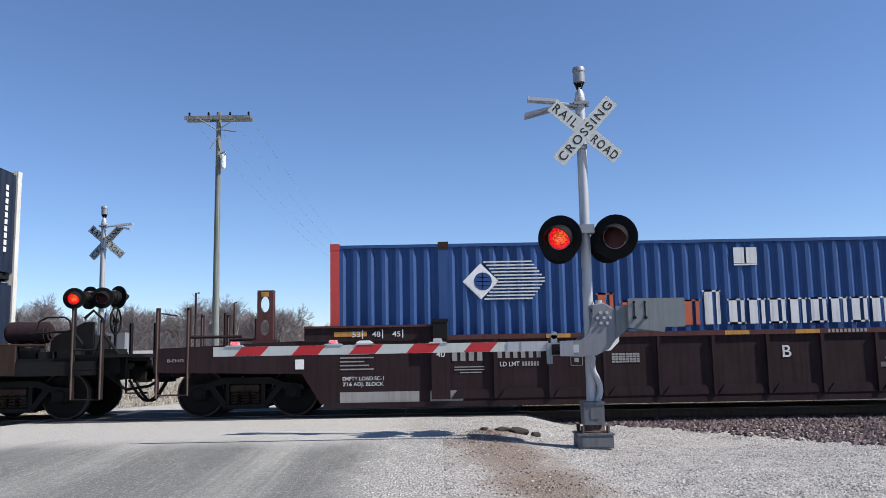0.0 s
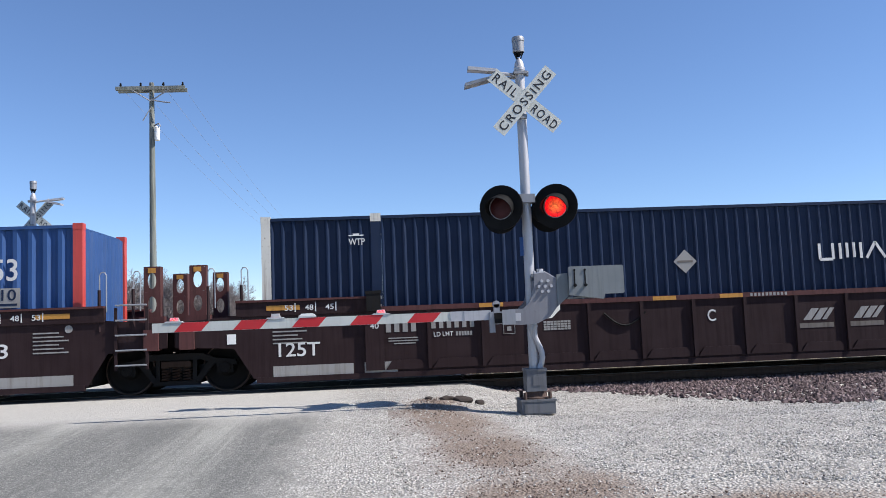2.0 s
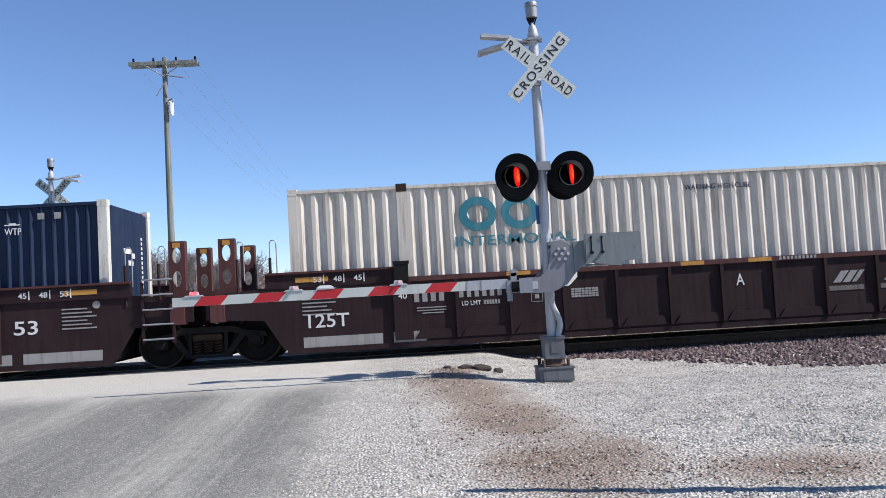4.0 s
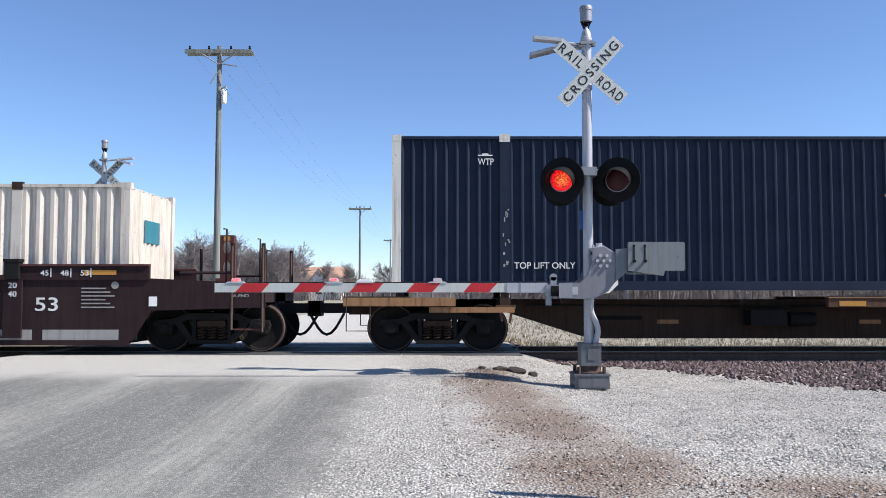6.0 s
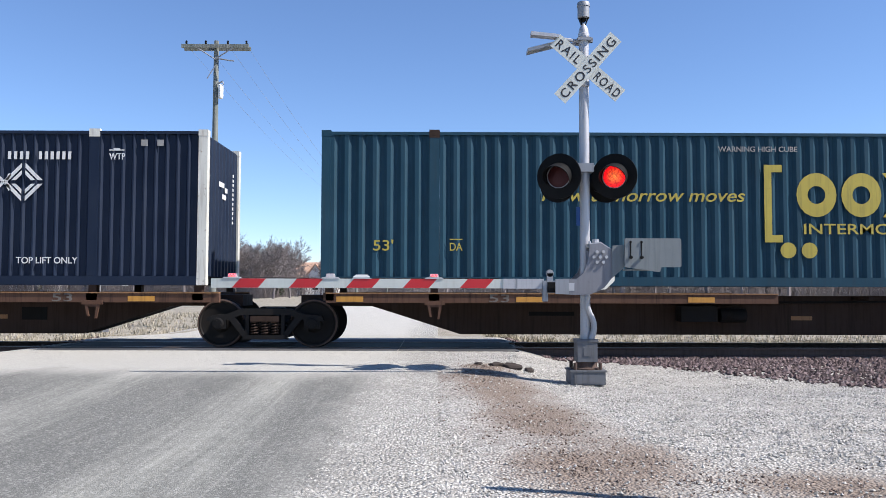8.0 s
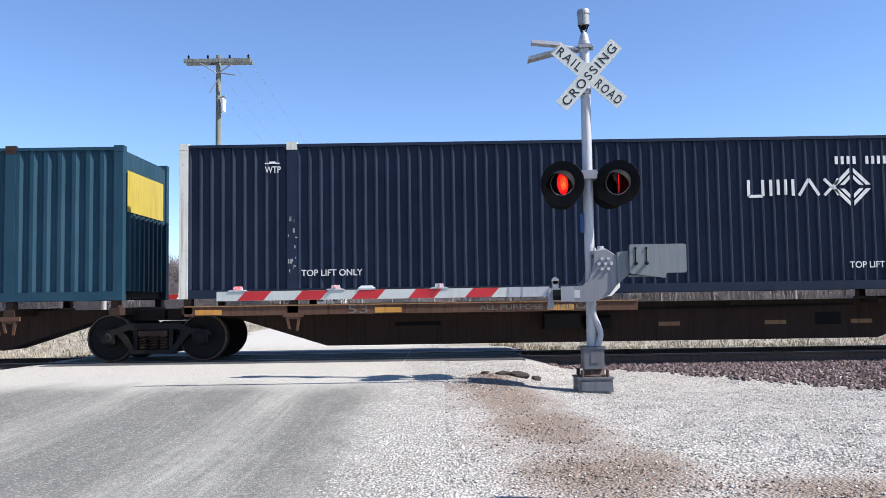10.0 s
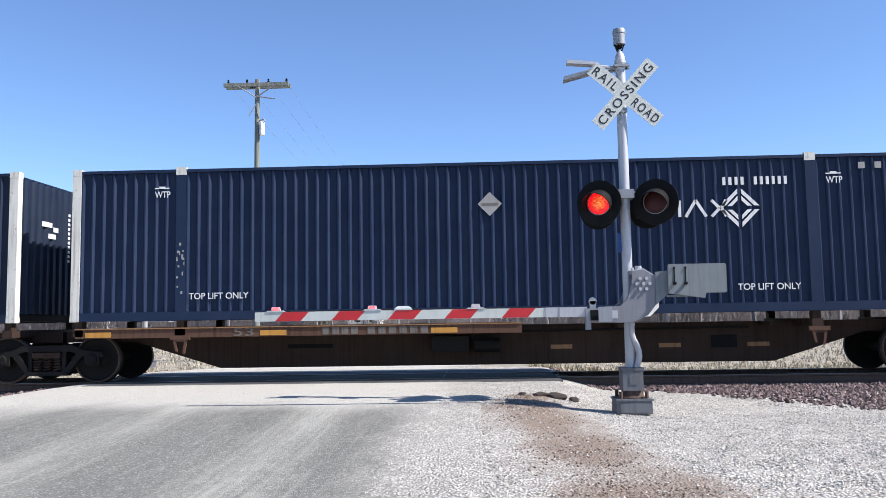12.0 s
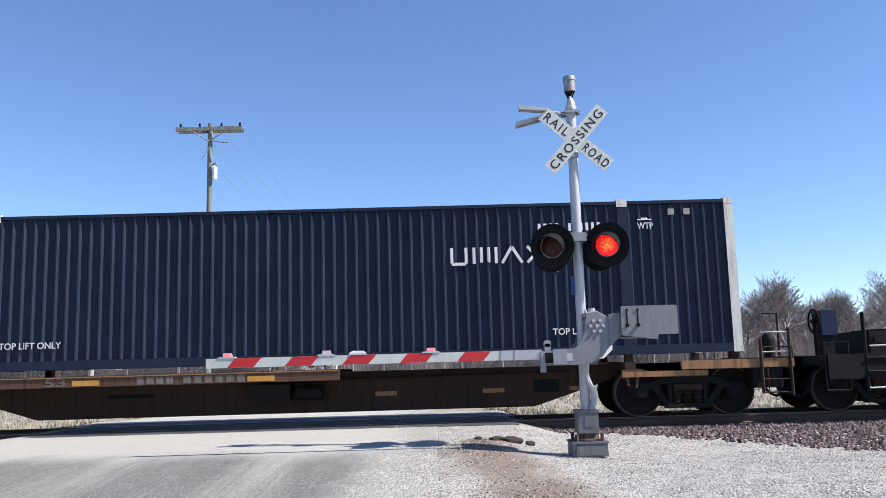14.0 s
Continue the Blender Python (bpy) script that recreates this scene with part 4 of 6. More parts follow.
def brake_wheel(parent, x, y, z, r=0.27):
    bm = bmesh.new()
    k = 20
    ring = [(x, y + r * math.cos(2 * math.pi * i / k), z + r * math.sin(2 * math.pi * i / k)) for i in range(k + 1)]
    pipe(bm, ring, 0.02, 6)
    for i in range(5):
        a = 2 * math.pi * i / 5
        cy(bm, (x, y, z), (x, y + r * math.cos(a), z + r * math.sin(a)), 0.015, 6)
    cy(bm, (x - 0.05, y, z), (x + 0.05, y, z), 0.05, 10)
    cy(bm, (x, y, z - 0.9), (x, y, z), 0.03, 8)
    part("brake_wheel", bm, BLACK, parent, "hand brake wheel on its stand")


def handrail(parent, pts, mat=None, r=0.018, name="grab_rail"):
    bm = bmesh.new()
    pipe(bm, pts, r, 6)
    return part(name, bm, mat or OXIDE, parent)


def ladder(parent, x, y, z0, z1, w=0.42, mat=None):
    bm = bmesh.new()
    for u in (x, x + w):
        bx(bm, u - 0.025, y - 0.015, z0, u + 0.025, y + 0.015, z1)
    rails = part("ladder", bm, mat or OXIDE, parent, "steel side ladder with pale worn rungs")
    n = int((z1 - z0) / 0.27)
    for i in range(n + 1):
        bm = bmesh.new()
        cy(bm, (x, y - 0.02, z0 + 0.08 + i * 0.27), (x + w, y - 0.02, z0 + 0.08 + i * 0.27), 0.018, 6)
        part("rung", bm, ALU_DARK, rails, "pale worn rung")


WELL_Y = -1.47  # outer face of the well sides


def holed(bm, x0, x1, z0, z1, y, t, cx, cz, rx, rz, n=16):
    """A flat plate with one oval hole through it."""
    ring, rim = [], []
    for i in range(n):
        a = 2 * math.pi * (i + 0.5) / n
        c, s = math.cos(a), math.sin(a)
        ring.append((cx + rx * c, cz + rz * s))
        k = min((x1 - cx) / c if c > 0 else (x0 - cx) / c, (z1 - cz) / s if s > 0 else (z0 - cz) / s)
        rim.append((cx + k * c, cz + k * s))
    v = [[bm.verts.new((p[0], yy, p[1])) for p in loop] for loop in (ring, rim) for yy in (y - t, y + t)]
    for i in range(n):
        j = (i + 1) % n
        bm.faces.new((v[0][i], v[0][j], v[2][j], v[2][i]))
        bm.faces.new((v[1][i], v[3][i], v[3][j], v[1][j]))
        bm.faces.new((v[0][i], v[1][i], v[1][j], v[0][j]))
        bm.faces.new((v[2][i], v[2][j], v[3][j], v[3][i]))


def guide(parent, x, y, h=0.95):
    """A container guide that stands up from the end of a well: a channel with oval cut-outs."""
    z0, w = 1.42, 0.30
    bm = bmesh.new()
    for k in range(2):
        holed(bm, x - w / 2, x + w / 2, z0 + k * h / 2, z0 + (k + 1) * h / 2, y - 0.1, 0.01, x, z0 + (0.26 + 0.46 * k) * h, 0.08, 0.15)
    for u in (x - w / 2, x + w / 2 - 0.02):
        bx(bm, u, y - 0.1, z0, u + 0.02, y + 0.1, z0 + h - 0.002)
    bx(bm, x - w / 2, y - 0.1, z0 + h - 0.012, x + w / 2, y + 0.1, z0 + h)
    bx(bm, x - w / 2 - 0.08, y - 0.14, z0 - 0.2, x + w / 2 + 0.08, y + 0.14, z0 + 0.02)
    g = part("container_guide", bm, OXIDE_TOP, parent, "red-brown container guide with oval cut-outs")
    box_part("reflector", YELLOW, g, (x - 0.07, y - 0.118, z0 + h - 0.12, x + 0.07, y - 0.113, z0 + h - 0.03), w=0)
    return g


def well_car(letter, first, last):
    t = thing("well_car", "red-brown steel well car with ribbed sides and white stencils", "rail car", group="units of the well car")
    L = LONG
    lead, tail = (3.22 if first else 1.55), (2.6 if last else 1.55)
    for s in (-1, 1):
        y0, y1 = (WELL_Y, WELL_Y + 0.03) if s < 0 else (-WELL_Y - 0.03, -WELL_Y)
        bm = bmesh.new()
        # side plate: a deep well between the trucks, shallow over them
        slab(bm, [(-0.15, 0.24), (L + 0.15, 0.24), (L + 0.5, 0.80), (L + tail, 0.86), (L + tail, 1.30), (L + 0.4, 1.40), (-0.4, 1.40), (-lead, 1.30), (-lead, 0.86), (-0.5, 0.80)], y0, y1)
        part("side_plate", bm, OXIDE, t)
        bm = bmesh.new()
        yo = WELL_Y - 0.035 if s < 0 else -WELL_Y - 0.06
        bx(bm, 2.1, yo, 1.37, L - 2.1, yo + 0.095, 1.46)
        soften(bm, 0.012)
        # the top chord takes a lighter tone than the side plates
        part("top_chord", bm, OXIDE_TOP, t, "lighter red-brown top chord")
        for a, b in ((-0.45, 2.098), (L - 2.098, L + 0.45)):
            bm = bmesh.new()
            bx(bm, a, yo + 0.002, 1.37, b, yo + 0.10, 1.62)
            soften(bm, 0.01)
            part("end_chord", bm, OXIDE, t, "raised chord over the well's end")
            # the cap's lighter red paints in the sun that falls on the chord
            box_part("chord_cap", OXIDE_TOP, t, (a, yo - 0.03, 1.622, b, yo + 0.12, 1.66), "end chord cap painted lighter for sunlight", 0.008)
            yf = yo - 0.001 if s < 0 else yo + 0.101
            bars(YELLOW, t, yf, [(a + 0.55, 1.46, a + 1.15, 1.55)] if a < 0 else [(b - 1.2, 1.46, b - 0.6, 1.55)], "reflector", "yellow reflector strip")
            if s < 0:
                for k, txt in ((0, "45"), (1, "48"), (2, "53")):
                    xx = a + 1.62 - 0.37 * k if a < 0 else a + 0.55 + 0.37 * k
                    words(txt, 0.1, LETTER, t, xx, yf - 0.004, 1.45, width=0.15)
                    bars(LETTER, t, yf - 0.001, [(xx + 0.18, 1.42, xx + 0.2, 1.58)])
        bm = bmesh.new()
        bx(bm, -0.1, y0 - 0.02 if s < 0 else y0 + 0.02, 0.16, L + 0.1, y1 + 0.02 if s > 0 else y1 - 0.02 + 0.05, 0.26)
        soften(bm, 0.01)
        part("bottom_sill", bm, OXIDE, t)
        if s < 0:
            for k in range(13):
                x = 2.05 + k * (L - 4.1) / 12
                bm = bmesh.new()
                w = 0.17 if k in (0, 12) else 0.032
                bx(bm, x - w, WELL_Y - 0.055, 0.30, x + w, WELL_Y, 1.37)
                soften(bm, 0.01)
                part("rib", bm, OXIDE, t)
                if k < 12:
                    bm = bmesh.new()
                    a, b = x + w + 0.02, x + (L - 4.1) / 12 - (0.19 if k == 11 else 0.055)
                    slab(bm, [(a, 0.30), (b, 0.30), (b - 0.12, 0.47), (a + 0.12, 0.47)], WELL_Y - 0.03, WELL_Y)
                    part("gusset", bm, OXIDE, t)
            for a, b in ((-0.1, 2.45), (L - 2.45, L + 0.1)):
                bars(LETTER_OLD, t, WELL_Y - 0.003, [(a + 0.3, 0.26, a + 1.75, 0.45), (a + 1.95, 0.26, b - 0.1 if a > 0 else b, 0.45)] if a < 0 else [(a, 0.26, a + 0.75, 0.45), (a + 0.95, 0.26, b - 0.2, 0.45)], "reflector", "dirty white sill plate")
            for x in (2.05, L - 2.05):
                bm = bmesh.new()
                bx(bm, x - 0.13, WELL_Y - 0.12, 1.38, x + 0.13, WELL_Y + 0.05, 1.74)
                soften(bm, 0.02)
                bx(bm, x - 0.15, WELL_Y - 0.13, 1.70, x + 0.15, WELL_Y + 0.06, 1.755)
                part("pedestal", bm, BLACK_STEEL, t, "black stacking pedestal")
                words("20", 0.1, LETTER, t, x - 0.08, WELL_Y - 0.058, 1.22, width=0.16)
                words("40", 0.1, LETTER, t, x - 0.08, WELL_Y - 0.058, 1.06, width=0.16)
    yl = WELL_Y - 0.004
    bars(YELLOW, t, WELL_Y - 0.036, [(x, 1.375, x + 0.45, 1.45) for x in (4.0, 7.3, 8.6, 12.2)], "reflector", "yellow reflector strip")
    bars(LETTER_OLD, t, WELL_Y - 0.036, figures(9.2, 1.385, 0.75, 0.06, 10, 0.4), "stencil", "small stencilled marks")
    # reporting marks as plain shapes
    bars(LETTER_OLD, t, yl, figures(2.26, 0.98, 0.62, 0.19, 4, 0.4), shear=0.0)
    bars(LETTER_OLD, t, yl, figures(3.1, 1.02, 0.86, 0.18, 6, 0.45))
    words("LD LMT", 0.085, LETTER, t, 3.14, yl - 0.002, 0.87, width=0.36)
    bars(LETTER_OLD, t, yl, figures(3.55, 0.87, 0.32, 0.08, 6, 0.3))
    bars(LETTER_OLD, t, yl, [(2.3, 0.86, 2.85, 0.88), (2.3, 0.81, 2.85, 0.83), (2.4, 0.76, 2.8, 0.78)])
    bars(LETTER_OLD, t, yl, [(4.44, 0.86, 4.66, 0.87), (4.44, 1.07, 4.66, 1.08), (4.44, 0.86, 4.45, 1.08), (4.65, 0.86, 4.66, 1.08), (4.51, 0.92, 4.59, 1.0)], "stencil", "small square stencil")
    bars(LETTER_OLD, t, yl, [(5.2 + 0.065 * i, 0.90 + 0.045 * j, 5.2 + 0.065 * i + 0.055, 0.90 + 0.045 * j + 0.035) for i in range(8) for j in range(4)], "stencil", "table of small stencils")
    words({"b": "B", "c": "C", "a": "A"}[letter], 0.22, LETTER, t, 8.35, yl - 0.002, 0.95, width=0.16)
    for i in range(4):  # four slanted block shapes over underlines
        x = 10.22 + 1.0 * i
        bars(LETTER_OLD, t, yl, [(x, 0.89, x + 0.15, 1.11), (x + 0.19, 0.89, x + 0.33, 1.11), (x + 0.37, 0.89, x + 0.46, 1.11)], "emblem", "white slanted block shapes", shear=0.8)
        bars(LETTER_DIM, t, yl, [(x - 0.1, 0.74, x + 0.6, 0.83)], "emblem")
    words("IL 53' 1\"", 0.09, LETTER, t, 13.02, yl - 0.002, 0.88, width=0.4)
    words("IW 8' 9\"", 0.09, LETTER, t, 13.02, yl - 0.002, 0.75, width=0.36)
    words("53", 0.25, LETTER, t, 14.5, yl - 0.002, 0.80, width=0.42)
    if letter != "b":
        words("125T", 0.25, LETTER, t, 0.3, yl - 0.002, 0.62, width=0.75)
    else:
        words("EMPTY LOAD SC-1", 0.07, LETTER, t, 0.25, yl - 0.002, 0.66, width=0.75)
        words("2'16 ADJ. BLOCK", 0.07, LETTER, t, 0.25, yl - 0.002, 0.56, width=0.75)
    for x0 in (0.2, 15.35):
        bars(LETTER_OLD, t, yl, [(x0, 1.2 - 0.07 * i, x0 + 0.45 + 0.25 * ((i * 7) % 3) / 3, 1.225 - 0.07 * i) for i in range(6)], "stencil", "rows of small stencils")
        bm = bmesh.new()
        slab(bm, [(x0 + 0.62 + 0.07 * math.cos(a * 0.45), 1.27 + 0.07 * math.sin(a * 0.45)) for a in range(14)], yl - 0.003, yl + 0.003)
        part("stencil", bm, LETTER_OLD, t)
    bars(SIGN_WHITE, t, yl, [(-0.62, 0.88, -0.46, 1.06)] if letter != "a" else [(L + 0.45, 0.88, L + 0.6, 1.06)], "stencil", "small white test card")
    # the floor of the well and its ends
    bm = bmesh.new()
    bx(bm, -0.1, -1.42, 0.20, L + 0.1, 1.42, 0.26)
    for x in (-0.2, L + 0.12):
        bx(bm, x, -1.42, 0.26, x + 0.08, 1.42, 1.15)
    part("well_floor", bm, BLACK_STEEL, t)
    for x0, x1, end in ((-lead, -0.25, first), (L + 0.25, L + tail, last)):
        bm = bmesh.new()
        bx(bm, x0, -0.5, 0.76, x1, 0.5, 1.16)
        bx(bm, x0, -1.43, 1.16, x1, 1.43, 1.26)
        soften(bm, 0.015)
        part("end_platform", bm, OXIDE, t)
        out = x0 if x0 < 0 else x1
        way = -1 if x0 < 0 else 1
        gx_ = -1.3 if x0 < 0 else L + 1.3
        end_x = 0.0 if x0 < 0 else L
        if end:
            guide(t, gx_ + way * -0.05, -1.05 if way < 0 else 1.05)
            coupler(t, out, way)
            for y in (-1.42, 1.42):
                handrail(t, [(out - way * 0.05, y, 0.5), (out - way * 0.05, y, 2.05)], OXIDE, 0.045, "stanchion")
                handrail(t, [(out - way * 0.05, y - 0.04, 0.4), (out - way * 0.05, y - 0.04, 2.0)], RAIL_SIDE, 0.022, "stanchion")
                handrail(t, [(out - way * 0.62, y, 0.75), (out - way * 0.62, y, 2.05)], OXIDE, 0.045, "stanchion")
                handrail(t, [(out - way * 0.62, y - 0.04, 0.45), (out - way * 0.62, y - 0.04, 2.0)], RAIL_SIDE, 0.022, "stanchion")
                handrail(t, [(out - way * 0.74, y, 1.2), (out - way * 0.74, y, 2.32), (out - way * 0.8, y, 2.32)], RUST, 0.02)
                handrail(t, [(out - way * 1.25, y * 0.9, 1.26), (out - way * 1.25, y * 0.9, 1.95)], OXIDE, 0.03, "stanchion")
                handrail(t, [(out - way * 0.62, y, 1.5), (out - way * 1.6, y, 1.5)], OXIDE, 0.03)
                handrail(t, [(out - way * 0.05, y, 0.45), (out - way * 0.62, y, 0.45)], OXIDE_TOP, 0.018, "step")
            handrail(t, [(out - way * 0.1, -1.4, 1.95), (out - way * 0.1, -0.5, 1.95)], OXIDE, 0.014)
            bm = bmesh.new()
            bx(bm, min(out, out - way * 0.15), -1.45, 0.95, max(out, out - way * 0.15), 1.45, 1.28)
            soften(bm, 0.02)
            part("end_sill", bm, OXIDE, t)
            words("A-END" if way > 0 else "B-END", 0.055, LETTER_OLD, t, out - 0.6 if way > 0 else out + 0.25, yl - 0.002, 1.05, width=0.3)
        else:
            guide(t, gx_ - way * 0.1, -1.05)
            guide(t, gx_ - way * 0.1, 1.05)
            if way > 0:
                ladder(t, L + 0.65, WELL_Y - 0.03, 0.5, 1.62, 0.55)
            for ux in (0.35, 0.95):
                gy_ = end_x + way * ux
                handrail(t, [(gy_, -1.44, 1.2), (gy_, -1.44, 2.22), (gy_ + 0.03, -1.44, 2.27), (gy_ + 0.09, -1.44, 2.27), (gy_ + 0.12, -1.44, 2.22), (gy_ + 0.12, -1.44, 1.55)], ALU_DARK, 0.012)
                handrail(t, [(gy_, -1.46, 1.2), (gy_, -1.46, 1.95)], OXIDE, 0.03, "stanchion")
            box_part("side_bearing", OXIDE_TOP, t, (gx_ - 0.16, -1.52, 0.82, gx_ + 0.1, -1.30, 1.2), w=0.03)
    # ratchet chain on the side
    if letter == "c":
        handrail(t, [(6.35 + 0.1 * k, yl - 0.02, 1.17 - 0.24 * math.sin(math.pi * k / 8)) for k in range(9)], BLACK, 0.02, "chain")
    truck(t, -1.63)
    if last:
        truck(t, L + 1.5)
    return t


for key, a, b in (("b", True, False), ("c", False, False), ("a", False, True)):
    rides(well_car(key, a, b), STATIONS[key])


def end_gear(t, out):
    """Hand brake valve, grab irons and their posts at the tail of the spine car."""
    for x, z0, z1 in ((out - 0.62, 0.4, 1.4), (out - 0.08, 0.35, 1.6)):
        handrail(t, [(x, -1.40, z0), (x, -1.40, z1)], RUST, 0.03, "stanchion")
    for z in (0.42, 0.66, 1.16, 1.52):
        handrail(t, [(out - 0.62, -1.40, z), (out - 0.08, -1.40, z)], ALU_DARK if z > 1 else RUST, 0.014, "rung")
    bm = bmesh.new()
    lathe(bm, [(1.06, 0.10), (1.36, 0.13), (1.46, 0.11), (1.52, 0.05)], (out - 0.28, -0.95, 0), "z", 14)
    part("brake_valve", bm, BLACK_STEEL, t, "grimy brake valve on the end platform", True)
    handrail(t, [(out - 0.02, -0.8, 1.05), (out - 0.02, -0.8, 1.9), (out - 0.3, -0.8, 1.9)], RUST, 0.02)
    handrail(t, [(out - 0.4, -1.1, 0.86), (out - 0.2, -1.15, 0.45), (out + 0.2, -1.1, 0.3), (out + 0.42, -0.95, 0.45), (out + 0.5, -0.9, 0.7)], BLACK, 0.03, "air_hose")
    bm = bmesh.new()
    bx(bm, out - 0.75, -1.3, 0.5, out - 0.2, -0.7, 0.86)
    soften(bm, 0.03)
    part("end_box", bm, BLACK_STEEL, t)


def spine_car(key, first, last):
    t = thing("spine_car", "rusty yellow-brown spine car with a fish-belly centre sill", "rail car", group="units of the spine car")
    L = LONG
    x0 = 0.0 if first else -0.5
    x1 = L if last else L + 0.5
    a, b = (2.1 if first else 0.9), (L - 2.1 if last else L - 0.9)
    bm = bmesh.new()
    slab(bm, [(x0, 0.78), (a + 0.0, 0.78), (a + 1.75, 0.23), (b - 1.75, 0.23), (b, 0.78), (x1, 0.78), (x1, 1.0), (x0, 1.0)], -0.42, 0.42)
    soften(bm, 0.01)
    part("centre_sill", bm, RUST, t, "deep rusted fish-belly centre sill")
    # walkway sill on half of the length
    s0, s1 = (8.2, L + 0.25) if first else (0.1, 8.6)
    for y in (-1.28, 1.16):
        bm = bmesh.new()
        bx(bm, s0, y, 0.86, s1, y + 0.12, 1.03)
        soften(bm, 0.008)
        part("side_sill", bm, SILL, t, "rusty side sill")
        bm = bmesh.new()
        bx(bm, s0, y - 0.02, 1.03, s1, y + 0.14, 1.05)
        part("walkway_edge", bm, RUST_YELLOW, t, "worn yellow walkway edge")
    yf = -1.283
    span = s1 - s0
    bars(YELLOW, t, yf, [(s0 + 0.2, 0.88, s0 + 0.7, 0.98), (s0 + span * 0.42, 0.88, s0 + span * 0.42 + 0.5, 0.98), (s1 - 1.7, 0.88, s1 - 1.2, 0.98)], "reflector", "yellow reflector strip")
    words("53", 0.15, LETTER_DIM, t, s0 + span * (0.62 if first else 0.36), yf - 0.002, 0.88, width=0.38)
    if first or key in "45":
        bars(LETTER_DIM, t, yf, figures(s0 + span * (0.18 if first else 0.56), 0.88, 0.72, 0.13, 4, 0.3) + figures(s0 + span * (0.28 if first else 0.66), 0.88, 1.2, 0.13, 6, 0.3))
    elif key == "3":
        words("ALL PURPOSE SPINE CAR", 0.1, LETTER_DIM, t, s0 + span * 0.65, yf - 0.002, 0.9, width=2.2)
    yc = -0.424
    for x in (5.2, 9.2, 11.6) if first else (9.2, 11.3, 13.0):
        bars(RUST_YELLOW, t, yc, [(x, 0.52, x + 0.42, 0.6)], "reflector", "yellow reflector strip")
    bars(BLACK, t, yc, [(4.0, 0.6, 4.9, 0.68), (12.3, 0.5, 12.8, 0.75)], "stencil", "black stencil panel")
    # cross arms that carry the container's corners and its 40 ft posts
    for x in (0.05, 2.03, L - 2.23, L - 0.25):
        bm = bmesh.new()
        bx(bm, x, -1.28, 0.90, x + 0.2, 1.28, 1.04)
        soften(bm, 0.01)
        bx(bm, x + 0.03, -1.26, 1.04, x + 0.17, -1.08, 1.185)
        bx(bm, x + 0.03, 1.08, 1.04, x + 0.17, 1.26, 1.185)
        part("cross_arm", bm, RUST, t)
    for x in (2.0, L - 2.25):
        bm = bmesh.new()
        bx(bm, x - 0.05, -1.31, 0.82, x + 0.33, -1.24, 0.90)
        slab(bm, [(x, 0.82), (x + 0.28, 0.82), (x + 0.23, 0.56), (x + 0.19, 0.56), (x + 0.22, 0.78), (x + 0.06, 0.78), (x + 0.09, 0.6), (x + 0.05, 0.6)], -1.30, -1.26)
        part("hinged_pedestal", bm, SILL, t, "hinged container pedestal")
    for x in (3.2, 6.6, 10.4, 13.2):
        bm = bmesh.new()
        bx(bm, x, -1.1, 0.93, x + 0.1, 1.1, 0.99)
        part("cross_bearer", bm, RUST, t)
    bm = bmesh.new()
    pipe(bm, [(2.6, -0.55, 0.9), (7.0, -0.55, 0.86), (13.0, -0.55, 0.9)], 0.025, 6)
    part("brake_pipe", bm, BLACK_STEEL, t)
    bm = bmesh.new()
    bx(bm, 6.9, -0.85, 0.5, 7.6, -0.45, 0.8)
    soften(bm, 0.04)
    cy(bm, (7.7, -0.65, 0.62), (8.2, -0.65, 0.62), 0.14, 14)
    part("air_reservoir", bm, BLACK_STEEL, t, "brake valve and air reservoir")
    for end, way, on in ((0.0, -1, first), (L, 1, last)):
        if not on:
            continue
        out = end + way * 0.9
        bm = bmesh.new()
        bx(bm, min(end - way * 2.0, out), -0.42, 0.70, max(end - way * 2.0, out), 0.42, 1.0)
        bx(bm, min(out, out - way * 0.18), -1.35, 0.86, max(out, out - way * 0.18), 1.35, 1.04)
        bx(bm, min(out, end - way * 0.3), -1.35, 1.0, max(out, end - way * 0.3), -0.9, 1.06)
        soften(bm, 0.02)
        part("end_platform", bm, RUST, t)
        xa, xb = sorted((out, end - way * 1.2))
        box_part("end_sill", RUST_YELLOW, t, (xa, -1.37, 0.88, xb, -1.30, 1.04), "worn yellow end sill")
        xa, xb = sorted((end - way * 0.7, end - way * 2.3))
        box_part("step_sill", RUST_YELLOW, t, (xa, -1.33, 0.76, xb, -1.27, 0.86), "rusty yellow side step")
        coupler(t, out, way, 0.33 if last and way > 0 else 0.85)
        if way > 0:
            end_gear(t, out)
        for y in (-1.36, 1.36):
            handrail(t, [(out - way * 0.06, y, 1.04), (out - way * 0.06, y, 0.42), (out - way * 0.5, y, 0.42), (out - way * 0.5, y, 0.9)], RUST, 0.014, "step")
            handrail(t, [(out - way * 0.02, y, 1.05), (out - way * 0.02, y, 1.25), (out - way * 0.55, y, 1.25), (out - way * 0.55, y, 1.05)], RUST, 0.014)
    truck(t, 0.86 if first else -1.08 if key == "2" else -0.56)
    if last:
        truck(t, L - 1.02)
    return t


for key in "12345":
    rides(spine_car(key, key == "1", key == "5"), STATIONS[key])


